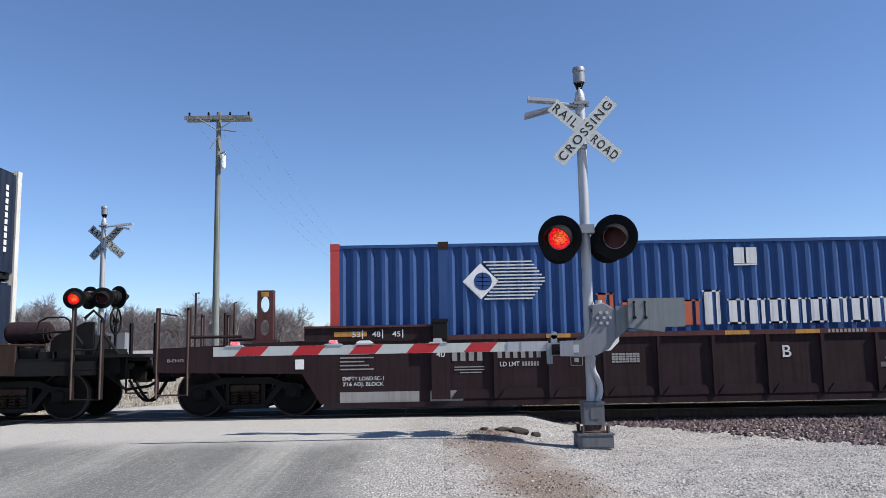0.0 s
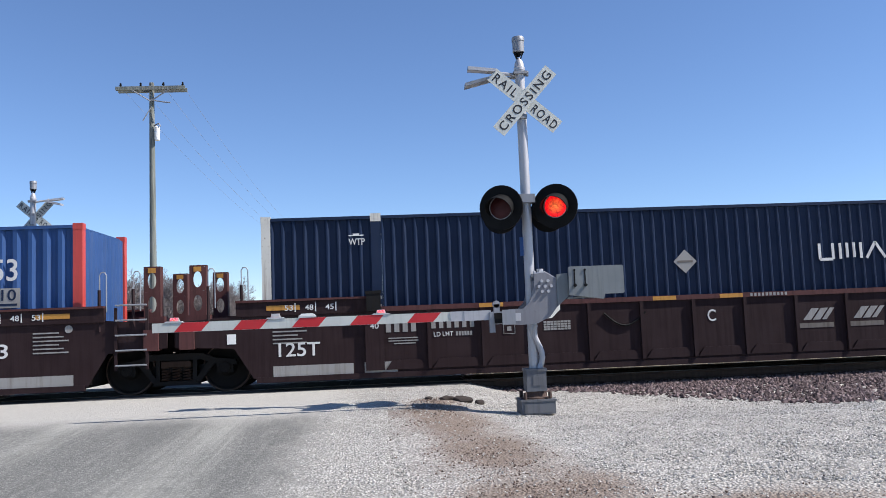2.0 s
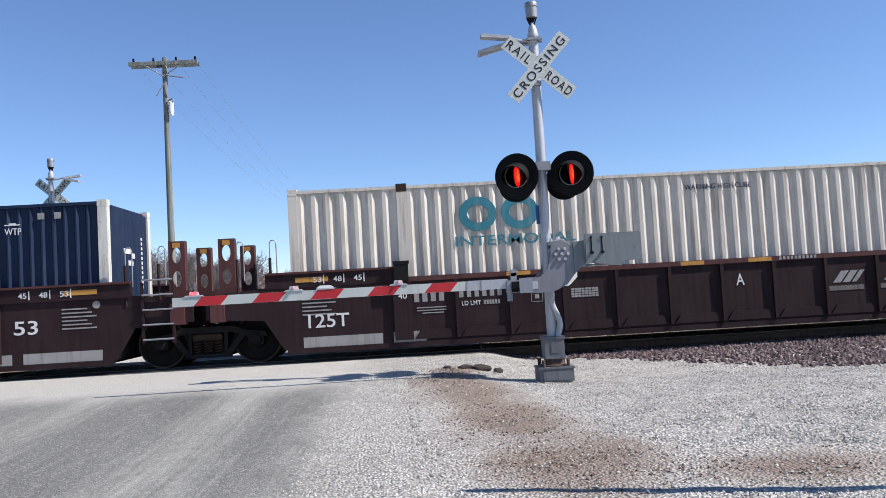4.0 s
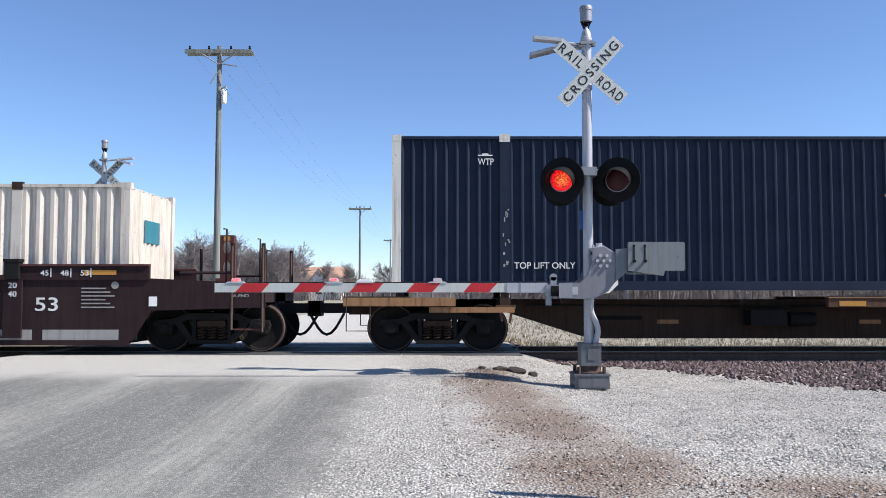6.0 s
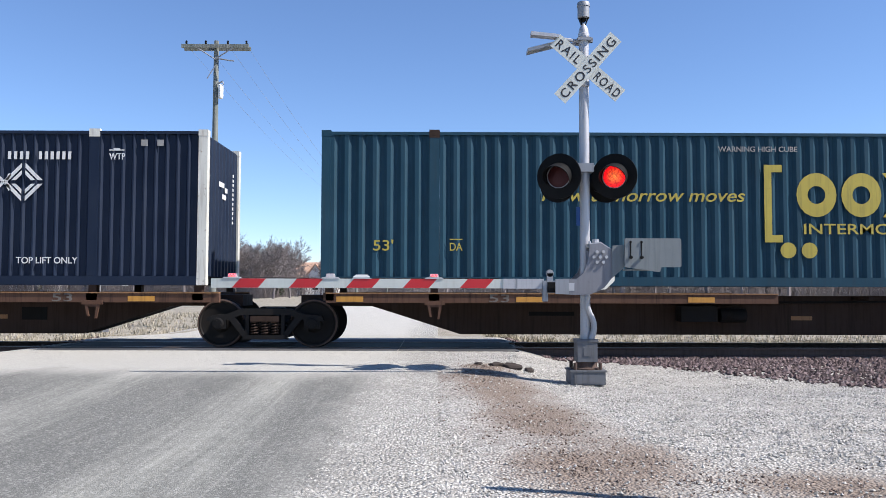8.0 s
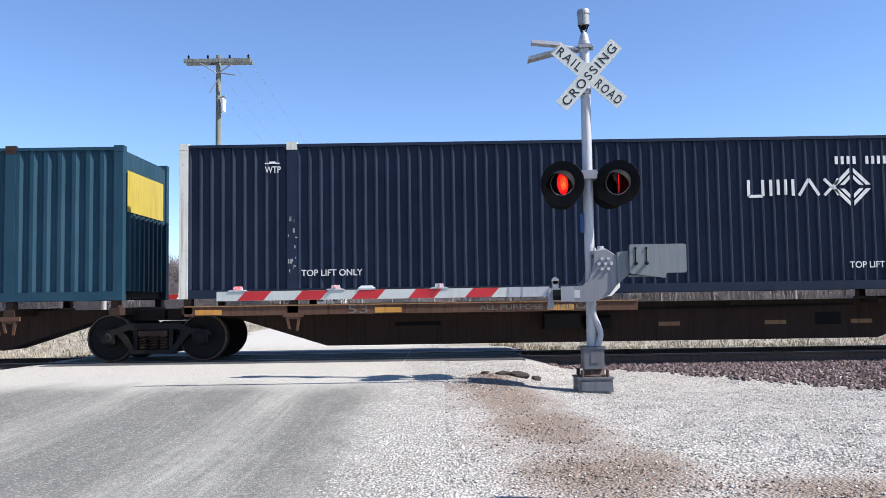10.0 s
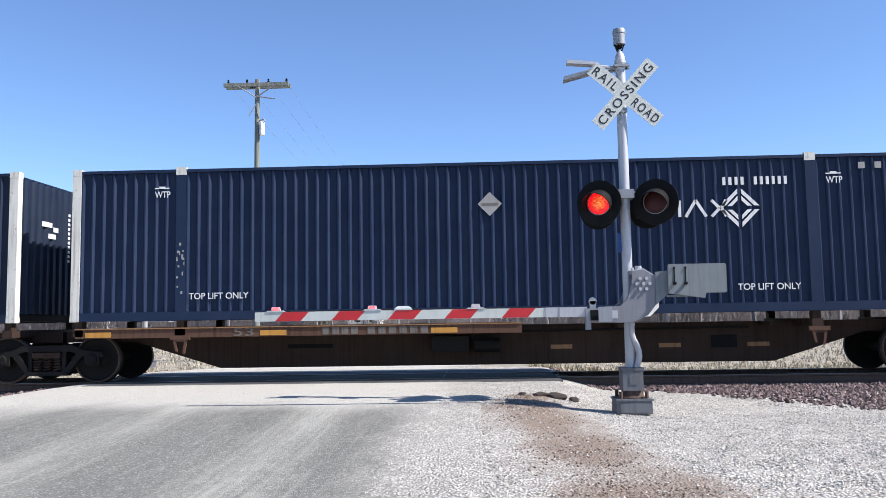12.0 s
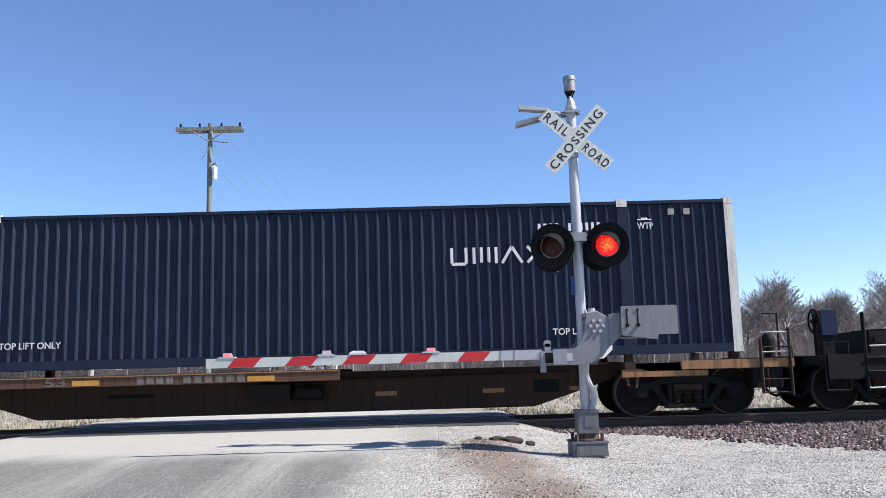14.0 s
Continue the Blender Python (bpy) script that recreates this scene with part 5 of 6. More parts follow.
# the car coupled ahead of the well car, with two stacked containers
def leading_car():
    t = thing("stack_car", "grimy brown stack car end with an air tank and railings", "rail car")
    bm = bmesh.new()
    slab(bm, [(-12, 0.3), (-3.4, 0.3), (-2.9, 0.84), (0.0, 0.84), (0.0, 1.1), (-12, 1.1)], -1.45, -1.40)
    slab(bm, [(-12, 0.3), (-3.4, 0.3), (-2.9, 0.84), (0.0, 0.84), (0.0, 1.1), (-12, 1.1)], 1.40, 1.45)
    bx(bm, -12, -1.40, 0.3, -3.2, 1.40, 0.36)
    bx(bm, -3.2, -0.45, 0.72, 0.0, 0.45, 1.05)
    bx(bm, -2.2, -1.38, 1.1, 0.0, 1.38, 1.16)
    part("body", bm, BLACK_STEEL, t)
    box_part("top_chord", RUST, t, (-12, -1.48, 1.1, -2.2, -1.38, 1.34))
    box_part("end_panel", RUST, t, (-1.98, -1.46, 0.86, -1.5, -1.405, 1.4), w=0.02)
    box_part("reflector", YELLOW, t, (-4.2, -1.456, 0.95, -2.4, -1.451, 1.05), w=0)
    bm = bmesh.new()
    cy(bm, (-1.95, -0.75, 1.66), (-1.25, -0.75, 1.66), 0.21, 20)
    for x, w in ((-1.95, -1), (-1.25, 1)):
        cy(bm, (x, -0.75, 1.66), (x + w * 0.06, -0.75, 1.66), 0.165, 20)
        cy(bm, (x + w * 0.06, -0.75, 1.66), (x + w * 0.09, -0.75, 1.66), 0.1, 16)
    part("air_tank", bm, OXIDE, t, "red-brown air tank with rounded ends", True)
    for x in (-1.8, -1.4):
        box_part("tank_saddle", BLACK_STEEL, t, (x - 0.04, -0.9, 1.16, x + 0.04, -0.6, 1.5))
    bm = bmesh.new()
    slab(bm, [(-1.25, 1.16), (-0.42, 1.16), (-0.42, 1.85), (-0.6, 1.85), (-1.25, 1.55)], -0.62, -0.54)
    bx(bm, -0.62, -0.6, 1.16, -0.4, 0.2, 1.6)
    part("brake_stand", bm, BLACK_STEEL, t)
    brake_wheel(t, -0.28, 0.1, 1.9)
    # end ladder, corner posts and braces
    for x, top in ((-0.45, 2.08), (0.08, 1.85)):
        handrail(t, [(x, -1.42, 0.4), (x, -1.42, top)], BLACK_STEEL, 0.045, "stanchion")
        handrail(t, [(x, -1.465, 0.4), (x, -1.465, top - 0.05)], RAIL_SIDE, 0.02, "stanchion")
        handrail(t, [(x, 1.42, 0.9), (x, 1.42, 1.9)], BLACK_STEEL, 0.045, "stanchion")
        handrail(t, [(x + 0.02, -1.42, 1.6), (x + 0.3, -1.3, 1.18)], BLACK_STEEL, 0.03, "brace")
    for z in (0.4, 0.95, 1.3):
        handrail(t, [(-0.45, -1.44, z), (0.08, -1.44, z)], BLACK_STEEL, 0.018, "rung")
    handrail(t, [(-1.35, -1.3, 1.62), (-0.5, -1.3, 1.66)], BLACK_STEEL, 0.02)
    handrail(t, [(-1.2, -1.3, 1.66), (-1.15, -1.3, 1.85), (-1.0, -1.3, 1.92), (-0.68, -1.3, 1.92), (-0.58, -1.3, 1.85), (-0.55, -1.3, 1.66)], BLACK_STEEL, 0.018)
    handrail(t, [(-2.2, -1.35, 1.42), (-1.0, -1.35, 1.4)], RUST, 0.03)
    for x, y, z, w in ((-1.5, -1.3, 1.2, 0.3), (-1.12, -1.35, 1.12, 0.22), (-0.85, -1.2, 1.18, 0.34), (-0.2, -0.9, 1.16, 0.4), (0.0, -1.1, 1.1, 0.3)):
        box_part("valve_box", BLACK_STEEL, t, (x, y, z - 0.24, x + w, y + 0.4, z + 0.16), w=0.03)
    handrail(t, [(-1.7, -1.36, 0.98), (-0.9, -1.38, 0.92), (-0.3, -1.36, 1.0), (0.15, -1.2, 0.85)], BLACK_STEEL, 0.03, "brake_pipe")
    handrail(t, [(-0.4, -1.1, 1.9), (-0.25, -1.05, 2.05), (-0.1, -1.0, 1.9), (-0.12, -1.0, 1.5), (-0.2, -1.0, 1.2)], BLACK, 0.03, "air_hose")
    box_part("end_step", BLACK_STEEL, t, (-0.5, -1.4, 1.16, 0.75, 1.3, 1.22))
    handrail(t, [(0.1, -1.2, 0.85), (0.35, -0.9, 0.55), (0.7, -0.7, 0.6), (0.95, -0.5, 0.75)], BLACK, 0.03, "air_hose")
    handrail(t, [(0.5, -1.3, 1.16), (0.5, -1.3, 0.5), (0.9, -1.3, 0.5)], BLACK_STEEL, 0.02, "step")
    coupler(t, 0.1, 1)
    truck(t, -1.72)
    return t


rides(leading_car(), -6.35)
box = container("dark navy lower container with white end posts", NAVY, WHITE, length=12.19, tall=2.55, group="stacked containers")
rides(box, -9.3 - 12.19, 0.30)
box = container("dark navy upper container with white end posts and vertical markings", NAVY, WHITE, length=12.19, tall=2.44, group="stacked containers")
rides(box, -9.3 - 12.19, 2.852)
for i in range(10):
    box_part("marking", LETTER, box, (12.155, 0.72, 1.95 - 0.15 * i, 12.163, 0.83, 2.06 - 0.15 * i), "", 0)


# the car coupled behind the spine car
def trailing_car():
    t = thing("flat_car", "black flat car end with a hand brake stand", "rail car")
    bm = bmesh.new()
    slab(bm, [(0.0, 0.8), (2.4, 0.8), (4.2, 0.3), (14, 0.3), (14, 1.05), (0.0, 1.05)], -0.5, 0.5)
    bx(bm, 0.0, -1.35, 0.88, 14, 1.35, 1.06)
    soften(bm, 0.02)
    part("body", bm, BLACK_STEEL, t)
    box_part("side_sill", BLACK_STEEL, t, (0.1, -1.40, 0.62, 14, -1.352, 1.08), w=0.01)
    brake_wheel(t, 0.2, -0.75, 1.72, 0.23)
    box_part("brake_housing", BLUE_DARK, t, (0.25, -0.95, 1.45, 0.55, -0.6, 1.92), "dark blue hand brake housing", 0.03)
    box_part("brake_stand", BLACK_STEEL, t, (0.3, -0.9, 1.06, 0.5, -0.65, 1.448), "", 0.02)
    for x, w, h in ((1.05, 0.62, 1.5), (1.85, 0.9, 1.56), (3.0, 1.4, 1.48)):
        bm = bmesh.new()
        bx(bm, x, -1.15, 1.062, x + w, 1.1, h)
        soften(bm, 0.03)
        bx(bm, x + 0.08, -1.17, h - 0.22, x + w * 0.4, -1.14, h - 0.1)
        part("deck_stand", bm, BLACK_STEEL, t)
    for x in (0.82, 1.42, 2.6):
        handrail(t, [(x, -1.38, 0.4 if x < 2 else 1.06), (x, -1.38, 1.85)], BLACK_STEEL, 0.035, "stanchion")
    handrail(t, [(0.9, -1.40, 1.22), (1.6, -1.40, 1.22)], ALU_DARK, 0.018)
    for z in (0.45, 0.75, 1.0):
        handrail(t, [(0.82, -1.42, z), (1.42, -1.42, z)], ALU_DARK if z < 0.5 else BLACK_STEEL, 0.018, "rung")
    handrail(t, [(0.05, -1.38, 0.42), (0.05, -1.38, 1.3), (0.5, -1.38, 1.3), (0.5, -1.38, 0.42), (0.05, -1.38, 0.42)], BLACK_STEEL)
    coupler(t, 0.0, -1, 0.3)
    truck(t, 1.35)
    return t


rides(trailing_car(), 145.43)


# ---- crossing signals ----
FLIPS = []  # lamp units that swing round inside their housings: (object, resting pose, starts turned)


def sign_blade(parent, at, L, W, text):
    """One board of the crossbuck with its letters along it."""
    bm = bmesh.new()
    bx(bm, -L / 2, -0.004, -W / 2, L / 2, 0.004, W / 2)
    soften(bm, 0.003)
    o = part("crossbuck_blade", bm, SHEETING, parent, "weathered white crossbuck blade")
    o.matrix_basis = at
    for word, x0, w in text:
        words(word, W * 0.60, SIGN_BLACK, o, x0, -0.0055, -W * 0.30, width=w, spacing=1.3, weight=0.012)


def lamp_unit(parent, x, y, z, r=0.30, tilt=0.0, yaw=0.0):
    """A flashing lamp: round backboard, hood, lens, and a two-sided light unit that swings round behind the lens ring."""
    hub = bmesh.new()
    lathe(hub, [(-0.02, r), (-0.02, 0.165), (0.015, 0.165), (0.015, r)], n=36, hollow=True)
    lathe(hub, [(0.17, 0.165), (0.26, 0.15), (0.30, 0.10)], n=20)
    lathe(hub, [(0.0, 0.175), (0.18, 0.175), (0.18, 0.16), (0.0, 0.16)], n=20, hollow=True)
    lamp = part("flashing_lamp", hub, BLACK, parent, "black round lamp with a hood", True)
    lamp.matrix_basis = pose(x, y, z, tilt, 0, yaw)
    bm = bmesh.new()
    n = 24
    rows = []
    for k in range(n + 1):
        a = math.radians(-35 + 250 * k / n)
        d = -0.035 - 0.27 * max(0.12, math.sin(math.radians(180 * k / n)) ** 0.8)
        drop = 0.27 * (-d - 0.035)      # the hood droops towards its front
        rows.append([bm.verts.new((q * math.cos(a), e, q * math.sin(a) - (drop if e == d else 0))) for q, e in ((0.186, -0.018), (0.186, d), (0.178, d), (0.178, -0.018))])
    for p, q in zip(rows, rows[1:]):
        for i in range(4):
            bm.faces.new((p[i], p[(i + 1) % 4], q[(i + 1) % 4], q[i]))
    bm.faces.new(rows[0])
    bm.faces.new(rows[-1][::-1])
    part("hood", bm, BLACK, lamp)
    bm = bmesh.new()
    lathe(bm, [(-0.03, 0.166), (-0.03, 0.158), (0.0, 0.158), (0.0, 0.166)], n=30, hollow=True)
    part("lens_ring", bm, ALU_DARK, lamp, "worn metal lens ring")
    return lamp


def light_face(parent, name, r, dark_first):
    """The two-sided light unit: a lit lens on one face, an unlit one on the other."""
    bm = bmesh.new()
    lathe(bm, [(-0.005, r), (0.005, r)], n=28)
    core = part(name, bm, DARK_LENS, parent, "red lens unit, lit on one face")
    bm = bmesh.new()
    lathe(bm, [(-0.016, r * 0.35), (-0.014, r * 0.7), (-0.0055, r * 0.99)], n=28)
    part("lit_lens", bm, LIT, core, "glowing red lens")
    bm = bmesh.new()
    lathe(bm, [(0.0055, r * 0.99), (0.014, r * 0.7), (0.016, r * 0.35)], n=28)
    part("unlit_lens", bm, DARK_LENS, core, "unlit dark red lens")
    FLIPS.append((core, dark_first))
    return core


def signal_mast(at, gate):
    """A flashing-light signal: base, mast, lamps, crossbuck, bell, and for the near one the gate. Its front is towards -y."""
    t = thing("crossing_signal", "silver railroad crossing signal with crossbuck and flashing lamps", "crossing signal", at, group="crossing signals")
    bm = bmesh.new()
    slab(bm, [(-0.235, 0.0), (0.235, 0.0), (0.23, 0.17), (-0.23, 0.17)], -0.22, 0.22)
    bx(bm, -0.19, -0.232, 0.02, 0.19, -0.215, 0.14)
    bx(bm, -0.245, -0.235, 0.17, 0.245, 0.235, 0.195)
    soften(bm, 0.012)
    part("foundation", bm, FOOT, t, "galvanised foundation plate")
    bm = bmesh.new()
    for x in (-0.17, 0.17):
        for y in (-0.17, 0.17):
            cy(bm, (x, y, 0.2), (x, y, 0.29), 0.025, 8)
    lathe(bm, [(0.196, 0.2), (0.215, 0.2), (0.22, 0.15), (0.3, 0.13)], axis="z", n=20)
    part("anchor_bolts", bm, RAIL_SIDE, t, "rusty anchor bolts and collar")
    bm = bmesh.new()
    bx(bm, -0.135, -0.16, 0.3, 0.135, 0.14, 0.6)
    soften(bm, 0.02)
    bx(bm, -0.148, -0.17, 0.57, 0.148, 0.15, 0.605)
    bx(bm, -0.05, -0.168, 0.38, 0.06, -0.16, 0.5)
    part("junction_box", bm, FOOT, t, "junction box at the foot")
    bm = bmesh.new()
    cy(bm, (0, 0, 0.55), (0, 0, 4.72), 0.07, 20)
    mast = part("mast", bm, ALU, t, "", True)
    bm = bmesh.new()
    pts = [(0.06 + 0.05 * math.sin(k * 0.7), -0.07, 0.6 + 0.075 * k) for k in range(9)]
    pipe(bm, pts, 0.04, 10)
    part("cable_conduit", bm, ALU, t, "flexible cable conduit", True)
    bm = bmesh.new()
    lathe(bm, [(4.70, 0.072), (4.80, 0.072), (4.81, 0.08), (4.85, 0.08), (4.86, 0.07), (4.90, 0.068), (4.94, 0.055), (4.985, 0.028), (5.0, 0.022)], axis="z", n=20)
    part("mast_cap", bm, ALU, t, "", True)
    bm = bmesh.new()
    bx(bm, -0.095, -0.095, 4.745, 0.095, 0.095, 4.785)
    bx(bm, 0.095, -0.03, 4.735, 0.125, 0.03, 4.795)
    for y in (-0.08, 0.08):
        cy(bm, (0.11, y, 4.765), (-0.11, y, 4.765), 0.012, 6)
    soften(bm, 0.006)
    part("mast_clamp", bm, ALU_DARK, t)
    bm = bmesh.new()
    for u in (-1, 1):
        slab(bm, [(u * 0.075, 5.09), (u * 0.055, 5.09), (u * 0.018, 4.985), (u * 0.034, 4.985)], -0.03, 0.03)
    lathe(bm, [(5.02, 0.02), (5.04, 0.035), (5.09, 0.035)], axis="z", n=12)
    part("bell_yoke", bm, BLACK, t, "dark yoke under the bell")
    bm = bmesh.new()
    lathe(bm, [(5.075, 0.06), (5.08, 0.083), (5.235, 0.083), (5.237, 0.09), (5.28, 0.09), (5.30, 0.082), (5.305, 0.05)], axis="z", n=24)
    part("bell", bm, ALU_DARK, t, "electronic bell on the mast top", True)
    # side arm at the top
    bm = bmesh.new()
    pts = [(0, 0.0, 4.74), (-0.42, -0.02, 4.79)]
    pipe(bm, pts, 0.025, 8)
    pipe(bm, [(0, 0.06, 4.72), (-0.42, 0.1, 4.76)], 0.02, 8)
    slab(bm, [(-0.75, 4.80), (-0.36, 4.765), (-0.36, 4.81), (-0.75, 4.85)], -0.14, 0.0)
    lathe(bm, [(-0.17, 0.02), (-0.14, 0.02)], (-0.52, 0.18, 4.70), "y", 10)
    slab(bm, [(-0.78, 4.61), (-0.36, 4.72), (-0.36, 4.765), (-0.78, 4.66)], 0.02, 0.22)
    soften(bm, 0.006)
    part("side_light", bm, ALU, t, "small light bar on an arm")
    turn = pose(0, 0, 0, 0, 0, 0 if gate else 180)
    front = -0.11 if gate else 0.125    # the far signal shows its sign behind its mast
    sign_blade(t, turn @ pose(0.035, front, 4.345, 0, 41, 0), 1.19, 0.215, (("RAIL", -0.545, 0.40), ("ROAD", 0.15, 0.42)))
    sign_blade(t, turn @ pose(0.035, front - 0.013, 4.345, 0, -48, 0), 1.17, 0.205, (("CROSSING", -0.535, 1.07),))
    bm = bmesh.new()
    bx(bm, -0.05, -0.1, 4.1, 0.06, 0.07, 4.16)
    bx(bm, -0.05, -0.1, 4.38, 0.06, 0.07, 4.44)
    part("bracket", bm, ALU_DARK, t)
    # lamps
    bm = bmesh.new()
    bx(bm, -0.11, -0.12, 2.80 + 0.1, 0.11, 0.1, 3.02)
    soften(bm, 0.02)
    pipe(bm, [(-0.36, -0.02, 2.99), (0, -0.02, 2.97), (0.4, -0.02, 2.98)], 0.028, 8)
    pipe(bm, [(-0.34, -0.0, 2.98), (-0.36, 0.04, 2.85)], 0.025, 8)
    pipe(bm, [(0.38, -0.0, 2.97), (0.4, 0.04, 2.85)], 0.025, 8)
    part("lamp_arm", bm, ALU_DARK, t)
    for i, (x, tilt, yaw) in enumerate(((-0.375, 2, -25), (0.385, 2, -24))):
        lamp = lamp_unit(t, x, -0.16, 2.83, 0.31, tilt, yaw)
        light_face(lamp, "light_unit", 0.156, (i == 1))
    for i, x in enumerate((-0.33, 0.36) if gate else (0.60, -0.15)):
        lamp = lamp_unit(t, x, 0.24 if gate else 0.3, 2.79, 0.28, 0, 180 + (-34 if gate else 8))
        if not gate:
            light_face(lamp, "light_unit", 0.156, i == 1)
            continue
        bm = bmesh.new()
        lathe(bm, [(-0.012, 0.156), (0.0, 0.156)], n=24)
        part("lens", bm, DARK_LENS, lamp, "unlit dark red lens")
    box_part("plate", BLUE, t, (-0.125, -0.06, 2.16, -0.075, -0.05, 2.42), "small blue notice plate", 0.002)
    if gate:
        bm = bmesh.new()
        for y0, y1 in ((-0.34, -0.30), (0.16, 0.20)):
            slab(bm, [(-0.36, 1.22), (-0.195, 1.208), (0.02, 1.221), (0.194, 1.302), (0.30, 1.436), (0.30, 1.811), (0.153, 1.905), (0.006, 1.89), (-0.01, 1.704), (-0.074, 1.516), (-0.168, 1.425), (-0.36, 1.425)], y0, y1)
        bx(bm, 0.0, -0.30, 1.52, 0.29, 0.16, 1.80)
        soften(bm, 0.015)
        box_part("maker_plate", ALU, t, (-0.30, -0.346, 1.265, -0.205, -0.341, 1.37), "small square plate", 0)
        part("gate_mechanism", bm, HOUSING, t, "silver gate mechanism housing")
        for k in range(7):
            bm = bmesh.new()
            a = k * math.pi / 3
            c = (0.14 + (0.085 * math.cos(a) if k < 6 else 0), 1.717 + (0.08 * math.sin(a) if k < 6 else 0))
            cy(bm, (c[0], -0.37, c[1]), (c[0], -0.34, c[1]), 0.022, 8)
            part("bolt", bm, ALU, t)
        # the cover keeps the brighter ALU, as the sunlit top of the housing
        bm = bmesh.new()
        slab(bm, [(0.0, 1.90), (0.155, 1.925), (0.315, 1.825), (0.30, 1.78), (0.15, 1.88), (0.02, 1.85)], -0.30, 0.16)
        for u in (0.05, 0.12):
            cy(bm, (u, -0.1, 1.9), (u, -0.1, 1.945), 0.018, 8)
        cy(bm, (0.14, -0.05, 1.92), (0.14, -0.05, 1.97), 0.045, 10)
        part("housing_cover", bm, ALU, t)
        bm = bmesh.new()
        slab(bm, [(0.16, 1.28), (0.25, 1.285), (0.37, 1.40), (0.37, 1.55), (0.20, 1.55)], -0.18, 0.14)
        soften(bm, 0.025)
        part("motor_cover", bm, SIGN_WHITE, t, "pale motor cover", True)
        bm = bmesh.new()
        slab(bm, [(0.30, 1.784), (0.31, 1.87), (0.455, 1.885), (0.455, 1.57), (0.30, 1.436)], -0.355, -0.29)
        soften(bm, 0.012)
        part("weight_arm", bm, PLATE_GREY, t, "grey arm that carries the counterweight")
        bm = bmesh.new()
        slab(bm, [(0.462, 1.955), (0.475, 1.966), (1.195, 1.966), (1.212, 1.95), (1.212, 1.60), (1.195, 1.583), (0.944, 1.583), (0.926, 1.516), (0.452, 1.583)], -0.415, -0.36)
        soften(bm, 0.006)
        cy(bm, (1.13, -0.418, 1.77), (1.13, -0.413, 1.77), 0.014, 8)
        part("counterweight", bm, PLATE_GREY, t, "grey counterweight plate")
        bm = bmesh.new()
        bx(bm, 0.455, -0.35, 1.535, 0.90, -0.29, 1.56)
        part("lower_plate", bm, PLATE_GREY, t)
        for x in (0.535, 0.68):
            bm = bmesh.new()
            bx(bm, x - 0.008, -0.421, 1.72, x + 0.008, -0.416, 1.92)
            cy(bm, (x, -0.45, 1.71), (x, -0.416, 1.71), 0.022, 8)
            cy(bm, (x, -0.43, 1.915), (x, -0.416, 1.915), 0.016, 8)
            part("slot", bm, BLACK, t)
        bm = bmesh.new()
        bx(bm, -0.46, -0.36, 1.22, -0.28, -0.345, 1.42)
        bx(bm, -0.62, -0.30, 1.23, -0.42, -0.16, 1.40)
        bx(bm, -0.56, -0.28, 1.40, -0.48, -0.2, 1.50)
        cy(bm, (-0.52, -0.28, 1.50), (-0.52, -0.2, 1.50), 0.05, 12)
        bx(bm, -0.62, -0.28, 1.12, -0.55, -0.2, 1.23)
        soften(bm, 0.008)
        part("arm_clamp", bm, ALU_DARK, t)
        box_part("mount_plate", BLACK, t, (-0.56, -0.315, 1.24, -0.45, -0.302, 1.38), "", 0.004)
    return t


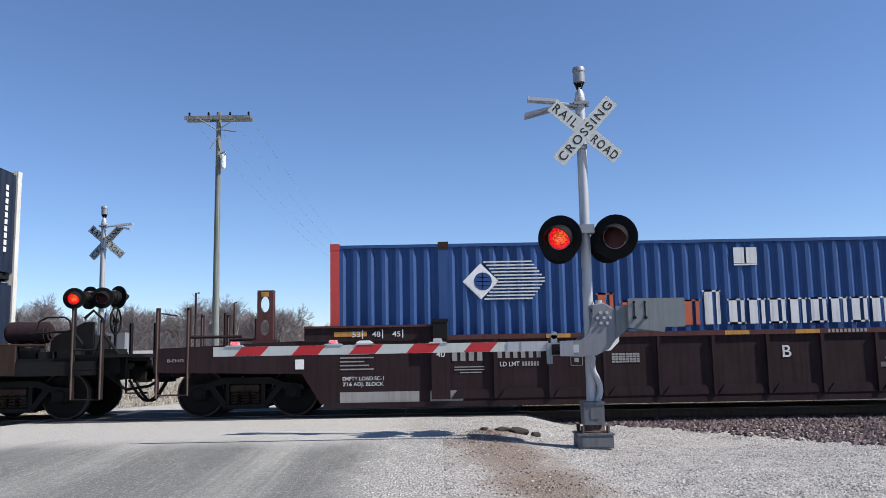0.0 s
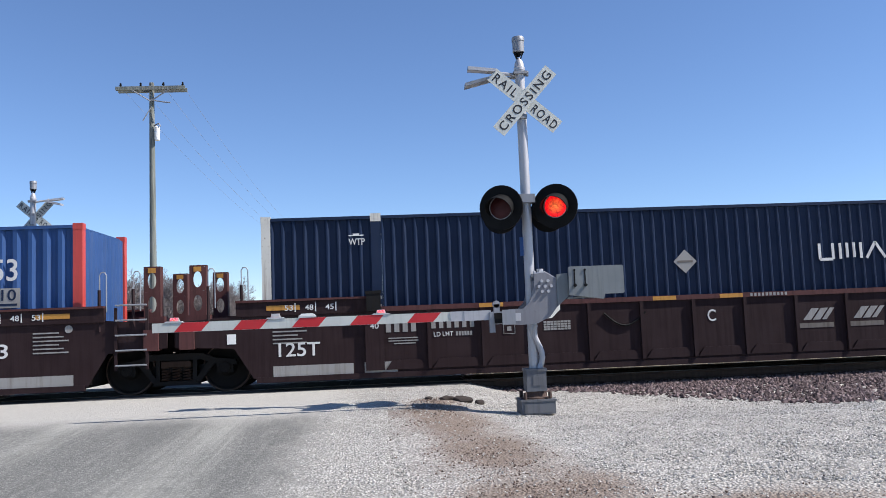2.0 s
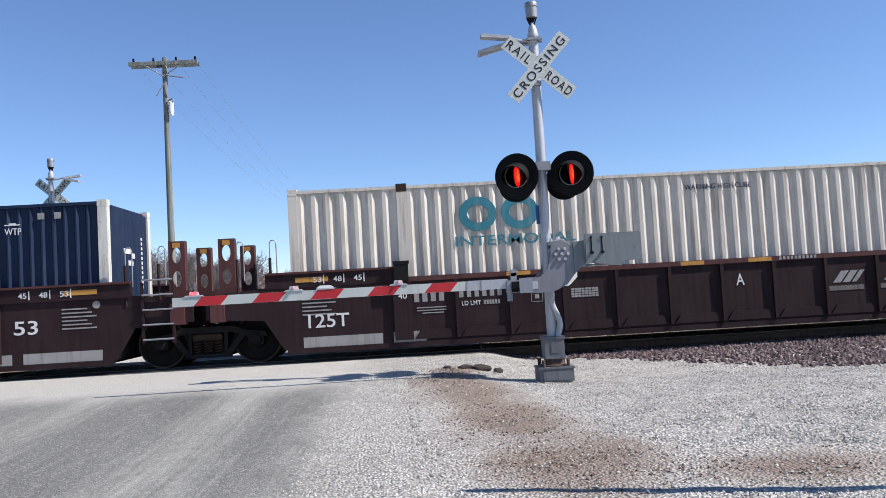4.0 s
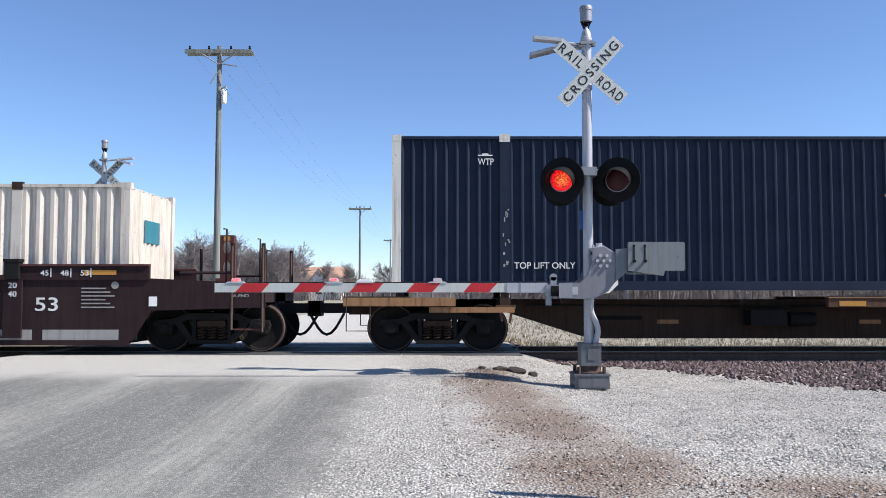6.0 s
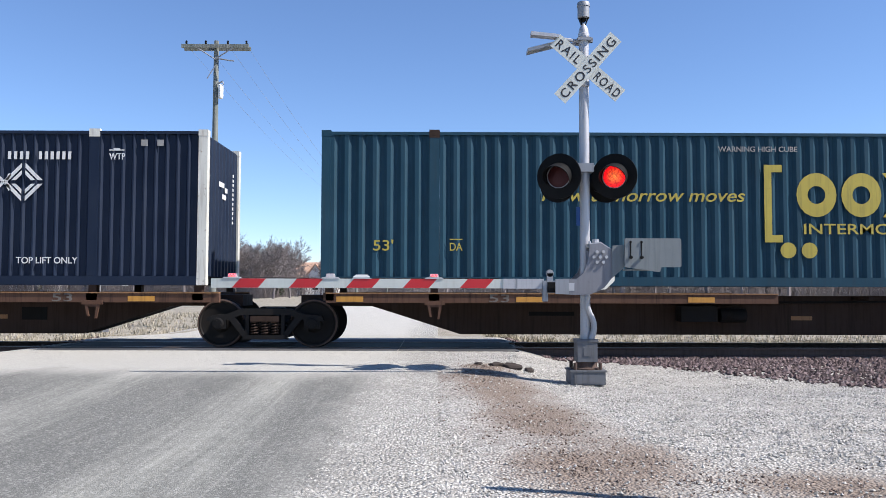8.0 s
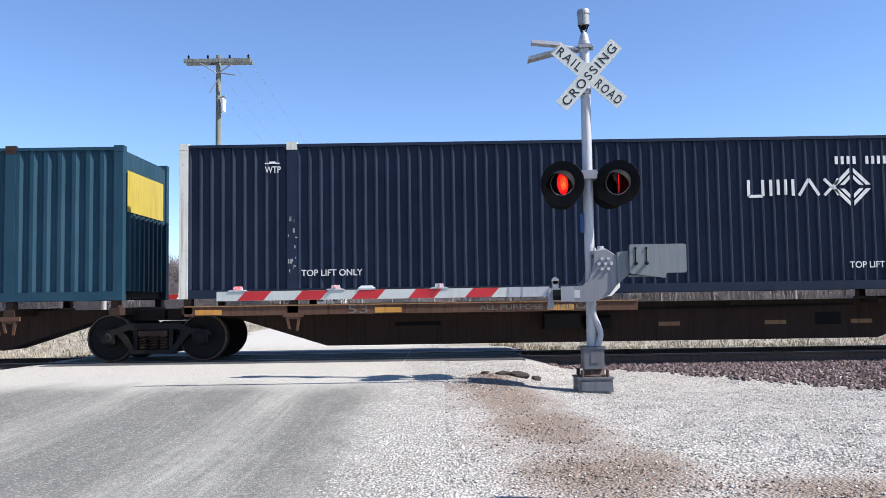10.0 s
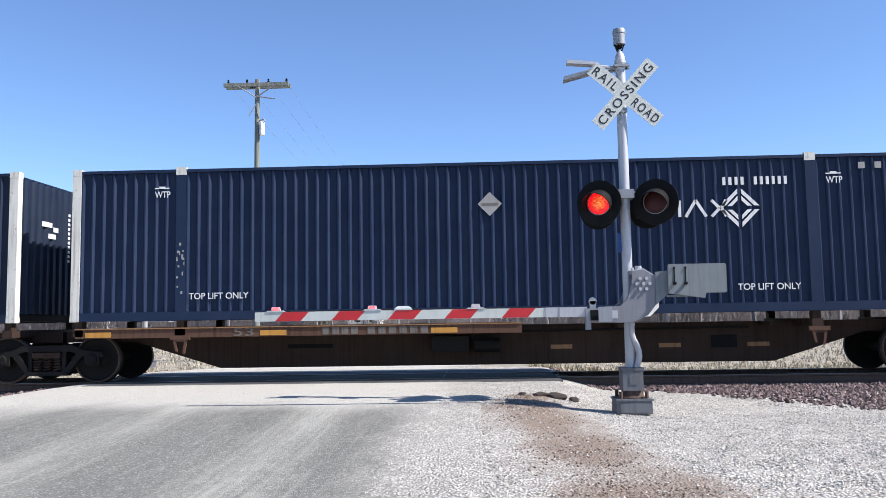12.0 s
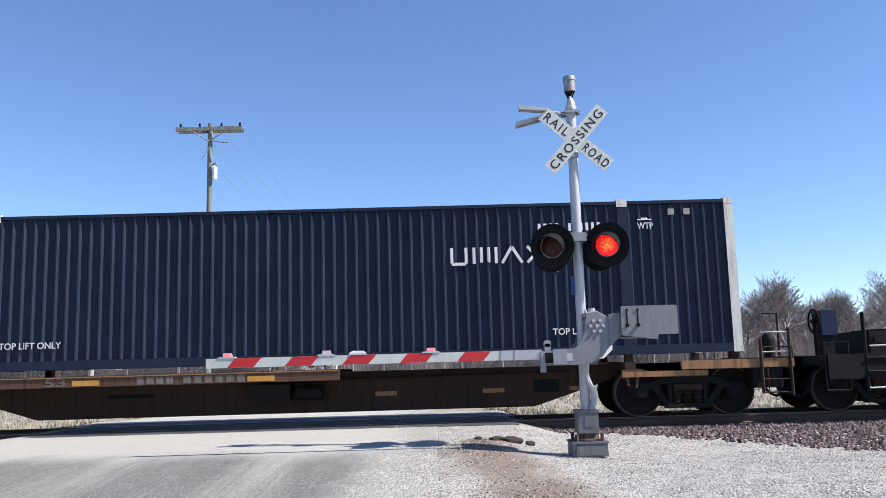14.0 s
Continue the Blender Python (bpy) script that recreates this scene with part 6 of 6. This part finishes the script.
def gate_arm():
    """The lowered striped arm with its three lamps."""
    t = thing("gate_arm", "lowered crossing gate arm with red and white stripes", "gate arm", pose(2.03 - 0.6, 11.06, 1.195))
    L = 4.48
    bm = bmesh.new()
    bx(bm, -L, -0.02, -0.06, 0, 0.02, 0.065)
    soften(bm, 0.008)
    part("arm", bm, SHEETING, t, "white reflective arm")
    for i in range(5):
        x = -L + 0.28 + i * 0.766
        bars(GATE_RED, t, -0.0215, [(x, -0.058, x + 0.35, 0.064)], "stripe", "red reflective stripe", shear=0.9, t=0.0015)
    box_part("sleeve", ALU, t, (-0.55, -0.03, -0.063, -0.002, 0.03, 0.068), "bare metal arm sleeve", 0.004)
    box_part("sleeve_joint", ALU_DARK, t, (-0.38, -0.034, -0.07, -0.36, 0.034, 0.07), "", 0.002)
    for i, (x, lit) in enumerate(((-L + 0.28, 2), (-L + 1.6, 1), (-L + 2.02, 3), (-L + 3.0, 0))):
        lamp = bmesh.new()
        slab(lamp, [(x - 0.13, 0.066), (x + 0.13, 0.066), (x + 0.10, 0.085), (x - 0.10, 0.085)], -0.03, 0.03)
        soften(lamp, 0.004)
        o = part("arm_lamp", lamp, PORCELAIN, t, "small lamp on the arm")
        if lit == 3:
            bm = bmesh.new()
            slab(bm, [(x - 0.12, 0.0855), (x + 0.12, 0.0855), (x + 0.07, 0.12), (x - 0.07, 0.12)], -0.03, 0.03)
            part("cover", bm, SIGN_WHITE, o)
            continue
        bm = bmesh.new()
        slab(bm, [(x - 0.065, 0.086), (x + 0.065, 0.086), (x + 0.052, 0.133), (x - 0.052, 0.133)], 0.004, 0.035)
        part("housing", bm, PORCELAIN, o)
        bm = bmesh.new()
        bx(bm, -0.048, -0.006, 0.0, 0.048, 0.006, 0.038)
        core = part("lens_unit", bm, PORCELAIN if lit != 2 else LIT_PINK, o)
        core.location = (x, -0.01, 0.09)
        bm = bmesh.new()
        bx(bm, -0.045, -0.0085, 0.002, 0.045, -0.0062, 0.036)
        part("lit_lens", bm, LIT_PINK, core, "glowing red lamp")
        if lit != 2:
            FLIPS.append((core, lit == 0))
    bm = bmesh.new()
    pipe(bm, [(-L + 0.28, 0.03, 0.07), (-L + 1.6, 0.03, 0.072), (-L + 3.0, 0.03, 0.07), (-0.6, 0.03, 0.07)], 0.008, 5)
    part("lamp_cable", bm, BLACK, t)
    return t


signal_mast(pose(2.03, 11.3, -0.16), True)
gate_arm()
signal_mast(pose(-9.1, 22.0, -0.05, 0, 0, 180), False)
far_gate = thing("gate_arm", "lowered gate arm of the far signal with red and white stripes", "gate arm", pose(-8.5, 22.3, 1.28))
box_part("arm", SIGN_WHITE, far_gate, (0, -0.02, -0.065, 4.6, 0.02, 0.065), "white reflective arm")
for i in range(5):
    bars(GATE_RED, far_gate, -0.0225, [(0.9 + 0.75 * i, -0.064, 1.25 + 0.75 * i, 0.064)], "stripe", "red reflective stripe", shear=0.9, t=0.0015)
box_part("mechanism", ALU_DARK, far_gate, (-0.95, -0.2, -0.1, 0.02, 0.2, 0.55), "grey gate mechanism", 0.05)


# ---- utility poles and wires ----
def utility_pole(x, y, top, arm, small=False):
    t = thing("utility_pole", "weathered wooden utility pole with a crossarm", "utility pole", pose(x, y, -0.15), group="utility poles")
    h = top + 0.15
    bm = bmesh.new()
    cy(bm, (0, 0, 0), (0, 0, h), 0.145, 14, 0.09)
    part("pole", bm, POLE_WOOD, t, "", True)
    za = h - 0.25
    for s in (-1, 1):
        bm = bmesh.new()
        bx(bm, -arm / 2, s * 0.17 - 0.05, za - 0.07, arm / 2, s * 0.17 + 0.05, za + 0.07)
        soften(bm, 0.01)
        part("crossarm", bm, POLE_WOOD, t, "double wooden crossarm")
    bm = bmesh.new()
    for s in (-1, 1):
        pipe(bm, [(s * arm * 0.27, -0.2, za - 0.06), (0, -0.16, za - 0.5)], 0.025, 6)
    part("brace", bm, ALU_DARK, t)
    for u in (-0.45, -0.16, 0.17, 0.45):
        bm = bmesh.new()
        cy(bm, (u * arm, 0, za + 0.02), (u * arm, 0, za + 0.16), 0.018, 6)
        lathe(bm, [(za + 0.14, 0.03), (za + 0.17, 0.05), (za + 0.2, 0.03), (za + 0.23, 0.045), (za + 0.27, 0.02)], (u * arm, 0, 0), "z", 10)
        part("insulator", bm, BLACK, t)
    if not small:
        bm = bmesh.new()
        lathe(bm, [(h - 2.25, 0.08), (h - 2.2, 0.1), (h - 1.75, 0.1), (h - 1.7, 0.06)], (0.22, -0.12, 0), "z", 12)
        part("arrester", bm, SIGN_WHITE, t, "white cut-out canister")
        bm = bmesh.new()
        pipe(bm, [(0.1, -0.1, h - 1.68), (0.3, -0.16, h - 1.6), (0.35, -0.2, h - 1.72)], 0.03, 6)
        pipe(bm, [(0.0, -0.15, h - 0.7), (0.55, -0.25, h - 0.82), (0.75, -0.25, h - 0.84)], 0.025, 6)
        pipe(bm, [(0.0, -0.15, h - 1.0), (-0.28, -0.2, h - 1.5)], 0.02, 6)
        part("bracket", bm, ALU_DARK, t)
    return t


utility_pole(-8.5, 31.0, 10.58, 2.55)
utility_pole(-7.95, 80.0, 9.6, 2.2, True)
utility_pole(-8.4, 135.0, 10.0, 2.2, True)


def wire(name, a, b, sag, r=0.012):
    bm = bmesh.new()
    a, b = Vector(a), Vector(b)
    pts = [a.lerp(b, k / 16) - Vector((0, 0, sag * 4 * (k / 16) * (1 - k / 16))) for k in range(17)]
    pipe(bm, pts, r, 5)
    o = new(name, mesh_of(name, bm, ALU_DARK))
    return tagged(o, "thin dark overhead wire", "wire", group="overhead wires")


for u in (-1.15, -0.41, 0.43, 1.15):
    wire("overhead_wire", (-8.5 + u, 31, 10.45), (-7.95 + u * 0.85, 80, 9.55), 0.8, 0.005)
    wire("overhead_wire", (-7.95 + u * 0.85, 80, 9.55), (-8.4 + u * 0.85, 135, 9.95), 0.8, 0.008)


# ---- house beyond the crossing ----
def house(x, y, w, d, h, roof_h, roof_mat):
    """A low house: its ridge runs along x, with a gable that comes forward."""
    t = thing("house", "small white house with a brown gable roof", "house", pose(x, y, -0.2), group="houses beyond the track")
    bm = bmesh.new()
    bx(bm, -w / 2, -d / 2, 0, w / 2, d / 2, h)
    part("wall", bm, SIGN_WHITE, t)
    bm = bmesh.new()
    prof = [(-d / 2 - 0.4, h - 0.1), (d / 2 + 0.4, h - 0.1), (0, h + roof_h)]
    a = [bm.verts.new((-w / 2 - 0.4, p, q)) for p, q in prof]
    b = [bm.verts.new((w / 2 + 0.4, p, q)) for p, q in prof]
    bm.faces.new(a)
    bm.faces.new(b[::-1])
    for i in range(3):
        bm.faces.new((a[i], b[i], b[(i + 1) % 3], a[(i + 1) % 3]))
    part("roof", bm, roof_mat, t, "brown shingle roof")
    gw = w * 0.5
    gc = w * 0.06
    bm = bmesh.new()
    slab(bm, [(gc - gw / 2, 0.0), (gc + gw / 2, 0.0), (gc + gw / 2, h), (gc, h + roof_h * 0.8), (gc - gw / 2, h)], -d / 2 - 2.0, -d / 2 + 1.5)
    part("gable", bm, SIGN_WHITE, t)
    bm = bmesh.new()
    for s in (-1, 1):
        slab(bm, [(gc + s * (gw / 2 + 0.35), h - 0.22), (gc, h + roof_h * 0.8 + 0.02), (gc, h + roof_h * 0.8 + 0.25), (gc + s * (gw / 2 + 0.45), h)], -d / 2 - 2.4, -d / 2 + 2.0)
    part("gable_roof", bm, roof_mat, t)
    for u in (-0.36, 0.3):
        wd = box_part("window", BLACK, t, (u * w - 0.5, -d / 2 - 0.05, 1.1, u * w + 0.5, -d / 2 - 0.02, 2.3), "dark window", 0)
        box_part("frame", PORCELAIN, wd, (u * w - 0.6, -d / 2 - 0.018, 1.0, u * w + 0.6, -d / 2 - 0.004, 2.4), "", 0)
    box_part("chimney", RAIL_SIDE, t, (-w / 2 - 0.75, -0.6, 0, -w / 2 - 0.02, 0.6, h + roof_h + 0.6), "dark brick chimney", 0)
    wd = box_part("window", BLACK, t, (gc - 0.5, -d / 2 - 2.05, 1.1, gc + 0.5, -d / 2 - 2.02, 2.3), "dark window", 0)


ROOF = paint("brown shingles", (0.40, 0.25, 0.165), (0.24, 0.15, 0.1), 0.4, 0.9)
ROOF_GREY = paint("grey shingles", (0.13, 0.13, 0.14), (0.2, 0.2, 0.2), 0.4, 0.9)
house(-21.8, 150, 7.4, 10.0, 2.9, 3.2, ROOF)
house(-57, 118, 9.0, 9.0, 2.7, 2.4, ROOF_GREY)


# ---- bare winter trees ----
def tree_mesh(seed, height, spread=1.0):
    rng = random.Random(seed)
    verts, faces = [], []

    def limb(a, b, r0, r1, n=4):
        d = (b - a)
        q = d.to_track_quat("Z", "Y").to_matrix()
        k = len(verts)
        for p, r in ((a, r0), (b, r1)):
            for i in range(n):
                verts.append(p + q @ Vector((r * math.cos(6.283 * i / n), r * math.sin(6.283 * i / n), 0)))
        for i in range(n):
            faces.append((k + i, k + (i + 1) % n, k + n + (i + 1) % n, k + n + i))

    def grow(p, d, length, r, depth):
        steps = 3 if depth < 3 else 2
        for s in range(steps):
            d = (d + Vector((rng.uniform(-0.2, 0.2), rng.uniform(-0.2, 0.2), rng.uniform(-0.05, 0.14)))).normalized()
            q = p + d * length / steps
            r2 = r * (0.86 if depth < 5 else 0.7)
            limb(p, q, r, r2, 6 if depth == 0 else 4 if depth < 3 else 3)
            p, r = q, r2
            if depth < 5 and (depth > 0 or s > 0):
                for _ in range(2 if depth in (2, 3, 4) else 1):
                    a = rng.uniform(0, 6.283)
                    side = Vector((math.cos(a), math.sin(a), 0))
                    side = (side - d * side.dot(d)).normalized()
                    tilt = rng.uniform(0.5, 1.1) * spread
                    grow(p, (d * math.cos(tilt) + side * math.sin(tilt)).normalized(), length * rng.uniform(0.45, 0.7), max(0.0035, r * 0.55), depth + 1)
        if depth < 5:
            for _ in range(2):
                a = rng.uniform(0, 6.283)
                side = Vector((math.cos(a), math.sin(a), 0.2))
                grow(p, (d + side * 0.45 * spread).normalized(), length * rng.uniform(0.55, 0.75), max(0.0035, r * 0.72), depth + 1)

    grow(Vector((0, 0, -0.2)), Vector((0, 0, 1)), 1.0, 0.06, 0)
    top = max(v.z for v in verts)
    k = height / top
    cut = [f for f in faces if max(verts[i].z for i in f) < 0.9]
    rest = [f for f in faces if max(verts[i].z for i in f) >= 0.9]
    out = []
    for name, fs in (("trunk", cut), ("crown", rest)):
        used = sorted({i for f in fs for i in f})
        idx = {i: j for j, i in enumerate(used)}
        me = bpy.data.meshes.new(name)
        me.from_pydata([verts[i] * k for i in used], [], [tuple(idx[i] for i in f) for f in fs])
        me.materials.append(BARK)
        out.append(me)
    return out


def tree(seed, height, spread=1.0):
    t = thing("bare_tree", "bare grey-brown winter tree", "tree", group="bare trees beyond the track")
    for me in tree_mesh(seed, height, spread):
        o = new(me.name, me)
        o.parent = t
    return t


kinds = [tree(11, 9.0), tree(12, 8.0, 1.15), tree(13, 9.5, 0.85)]
rng = random.Random(5)
spots = []
for i in range(74):   # wood to the left
    a = radians(-36 + 26 * (i + rng.random()) / 74)
    d = rng.uniform(100, 135)
    spots.append((d * math.tan(a), d, rng.uniform(0.8, 1.1)))
for i in range(15):   # thinner stretch by the road
    a = radians(-10 + 11 * (i + rng.random()) / 15)
    d = rng.uniform(110, 165)
    spots.append((d * math.tan(a) + (4 if -6 < math.degrees(a) < -2 else 0), d, rng.uniform(0.65, 0.95)))
for i in range(62):   # wood to the right
    a = radians(1.5 + 37 * (i + rng.random()) / 62)
    d = rng.uniform(78, 112)
    spots.append((d * math.tan(a), d, rng.uniform(0.8, 1.15)))
for i, (x, y, k) in enumerate(spots):
    m = pose(x, y, -0.2, 0, 0, rng.uniform(0, 360)) @ Matrix.Scale(k, 4)
    if i < 3:
        kinds[i].matrix_basis = m
    else:
        o = copy_thing(kinds[i % 3], m)
        o.scale = (k, k, k)


def evergreen(x, y, h, seed):
    """A dense dark conifer: a trunk and rising whorls of short needle sprays."""
    t = thing("evergreen_shrub", "dark green conifer shrub among bare trees", "shrub", pose(x, y, -0.2), group="evergreens beyond the track")
    bm = bmesh.new()
    cy(bm, (0, 0, 0), (0, 0, h * 0.9), 0.11, 7, 0.02)
    part("trunk", bm, BARK, t)
    r = random.Random(seed)
    verts, faces = [], []
    for _ in range(2600):
        f = r.random() ** 0.8
        a = r.uniform(0, 6.283)
        reach = h * (0.30 * (1 - f) + 0.03) * r.uniform(0.45, 1.1) * (1 + 0.25 * math.sin(3 * a + seed))
        p = Vector((math.cos(a) * reach, math.sin(a) * reach, h * (0.06 + 0.93 * f)))
        d = Vector((math.cos(a), math.sin(a), r.uniform(-0.2, 0.7))).normalized() * r.uniform(0.18, 0.4)
        side = Vector((-math.sin(a), math.cos(a), r.uniform(-0.4, 0.4))) * r.uniform(0.05, 0.12)
        k = len(verts)
        verts += [p - side, p + side, p + d]
        faces.append((k, k + 1, k + 2))
    me = bpy.data.meshes.new("crown")
    me.from_pydata(verts, [], faces)
    me.materials.append(NEEDLES)
    o = new("crown", me)
    o.parent = t


NEEDLES = stones("conifer needles", (0.03, 0.045, 0.022), (0.05, 0.072, 0.034), (0.085, 0.095, 0.05))
for i, (x, y, h) in enumerate(((-28.6, 119, 5.0), (-26.6, 118, 5.6), (-24.6, 120, 5.2), (-23.2, 117, 4.6))):
    evergreen(x, y, h, 20 + i)


def thicket(name, x0, x1, y0, y1, h, count, seed):
    """Undergrowth at the wood's edge: many thin upright stems with side twigs."""
    r = random.Random(seed)
    verts, faces = [], []
    for _ in range(count):
        x, y = r.uniform(x0, x1), r.uniform(y0, y1)
        p = Vector((x, y, -0.3))
        d = Vector((r.uniform(-0.35, 0.35), r.uniform(-0.35, 0.35), 1)).normalized()
        hh = h * r.uniform(0.3, 1.0)
        stems = [(p, p + d * hh, 0.035)]
        for _ in range(5):
            f = r.uniform(0.25, 0.95)
            q = p + d * hh * f
            stems.append((q, q + Vector((r.uniform(-1, 1), r.uniform(-1, 1), r.uniform(0.3, 1.2))).normalized() * hh * 0.35, 0.02))
        for a, b, w in stems:
            k = len(verts)
            u = Vector((w, 0, 0))
            v = Vector((0, w, 0))
            verts += [a - u, a + u, a + v, b]
            faces += [(k, k + 1, k + 3), (k + 1, k + 2, k + 3), (k + 2, k, k + 3)]
    me = bpy.data.meshes.new(name)
    me.from_pydata(verts, [], faces)
    me.materials.append(BARK)
    tagged(new(name, me), "dense bare brush at the edge of the wood", "brush", kind="stuff")


thicket("brush", -95, -22, 100, 140, 5.6, 10000, 1)
thicket("brush", -24, 3, 140, 180, 4.5, 2500, 2)
thicket("brush", 2, 75, 85, 115, 5.0, 6500, 3)


# dry grass tufts on the far bank
def tufts(count, seed):
    r = random.Random(seed)
    verts, faces = [], []
    for _ in range(count):
        y = 19.8 + 22 * r.random() ** 2
        x = r.uniform(-0.7 * y - 3, 0.7 * y + 3)
        if -8.3 < x < 1.2 or (-9.6 < x < -8.6 and 21.5 < y < 22.6):
            continue
        z = ground_z(x, y) - 0.01
        for _ in range(4):
            a = r.uniform(0, 6.28)
            h = r.uniform(0.05, 0.2)
            k = len(verts)
            u = Vector((math.cos(a), math.sin(a), 0)) * 0.02
            p = Vector((x + r.uniform(-0.1, 0.1), y + r.uniform(-0.1, 0.1), z))
            verts += [p - u, p + u, p + Vector((r.uniform(-0.1, 0.1), r.uniform(-0.1, 0.1), h))]
            faces.append((k, k + 1, k + 2))
    me = bpy.data.meshes.new("dry_grass")
    me.from_pydata(verts, [], faces)
    me.materials.append(STRAW)
    tagged(new("dry_grass", me), "dry straw-coloured winter grass", "grass", kind="stuff")


STRAW = stones("dry grass blades", (0.2, 0.175, 0.125), (0.34, 0.305, 0.225), (0.46, 0.425, 0.34))
tufts(16000, 9)

# a slim steel marker post beside the road, out of view, whose shadow falls across the shoulder
post = thing("marker_post", "slim steel marker post beside the road", "post", pose(3.46, 4.7, -0.21))
bm = bmesh.new()
bx(bm, -0.06, -0.03, 0, 0.06, 0.03, 3.25)
soften(bm, 0.006)
part("post", bm, ALU_DARK, post)
# unseen panel, added only to broaden the post's shadow
box_part("panel", ALU_DARK, post, (-0.2, -0.045, 0.7, 0.2, -0.032, 1.95), "blank panel added to widen the shadow", 0.004)


# ---- what moves ----
# spells in which the lamp on the camera's right is lit; between them it is the one on the left
RIGHT_LIT = [(0.57, 1.15), (1.7, 2.25), (2.88, 3.45), (4.05, 4.65), (5.22, 5.88), (6.45, 7.1), (7.63, 8.25), (8.85, 9.45), (10.05, 10.68), (11.22, 11.93), (12.5, 13.12), (13.66, 14.4)]


def motions():
    for ob, s, z in ROLLING:
        walk(ob, [(t, pose(s + x, TRACK_Y, z)) for t, x in TRAVEL])
    ts = [k / 15 for k in range(211)]
    xs = np.interp(ts, [t for t, _ in TRAVEL], [x for _, x in TRAVEL])
    for ob, x in WHEELSETS:
        walk(ob, [(t, pose(x, 0, R_WHEEL) @ Matrix.Rotation(d / R_WHEEL, 4, "Y")) for t, d in zip(ts, xs)])
    for ob, right in FLIPS:
        place = ob.matrix_basis.copy()
        rows = [(0.0, 180.0 if right else 0.0)]
        for a, b in RIGHT_LIT:
            for t, on in ((a, True), (b, False)):
                if t >= 13.9:
                    continue
                was, will = (180.0, 0.0) if on == right else (0.0, 180.0)
                rows += [(t - 0.1, was), (t - 0.0667, was + (will - was) / 3), (t - 0.0333, was + (will - was) * 2 / 3), (t, will)]
        rows.append((14.0, rows[-1][1]))
        walk(ob, [(t, place @ Matrix.Rotation(radians(a), 4, "Z")) for t, a in rows])


motions()
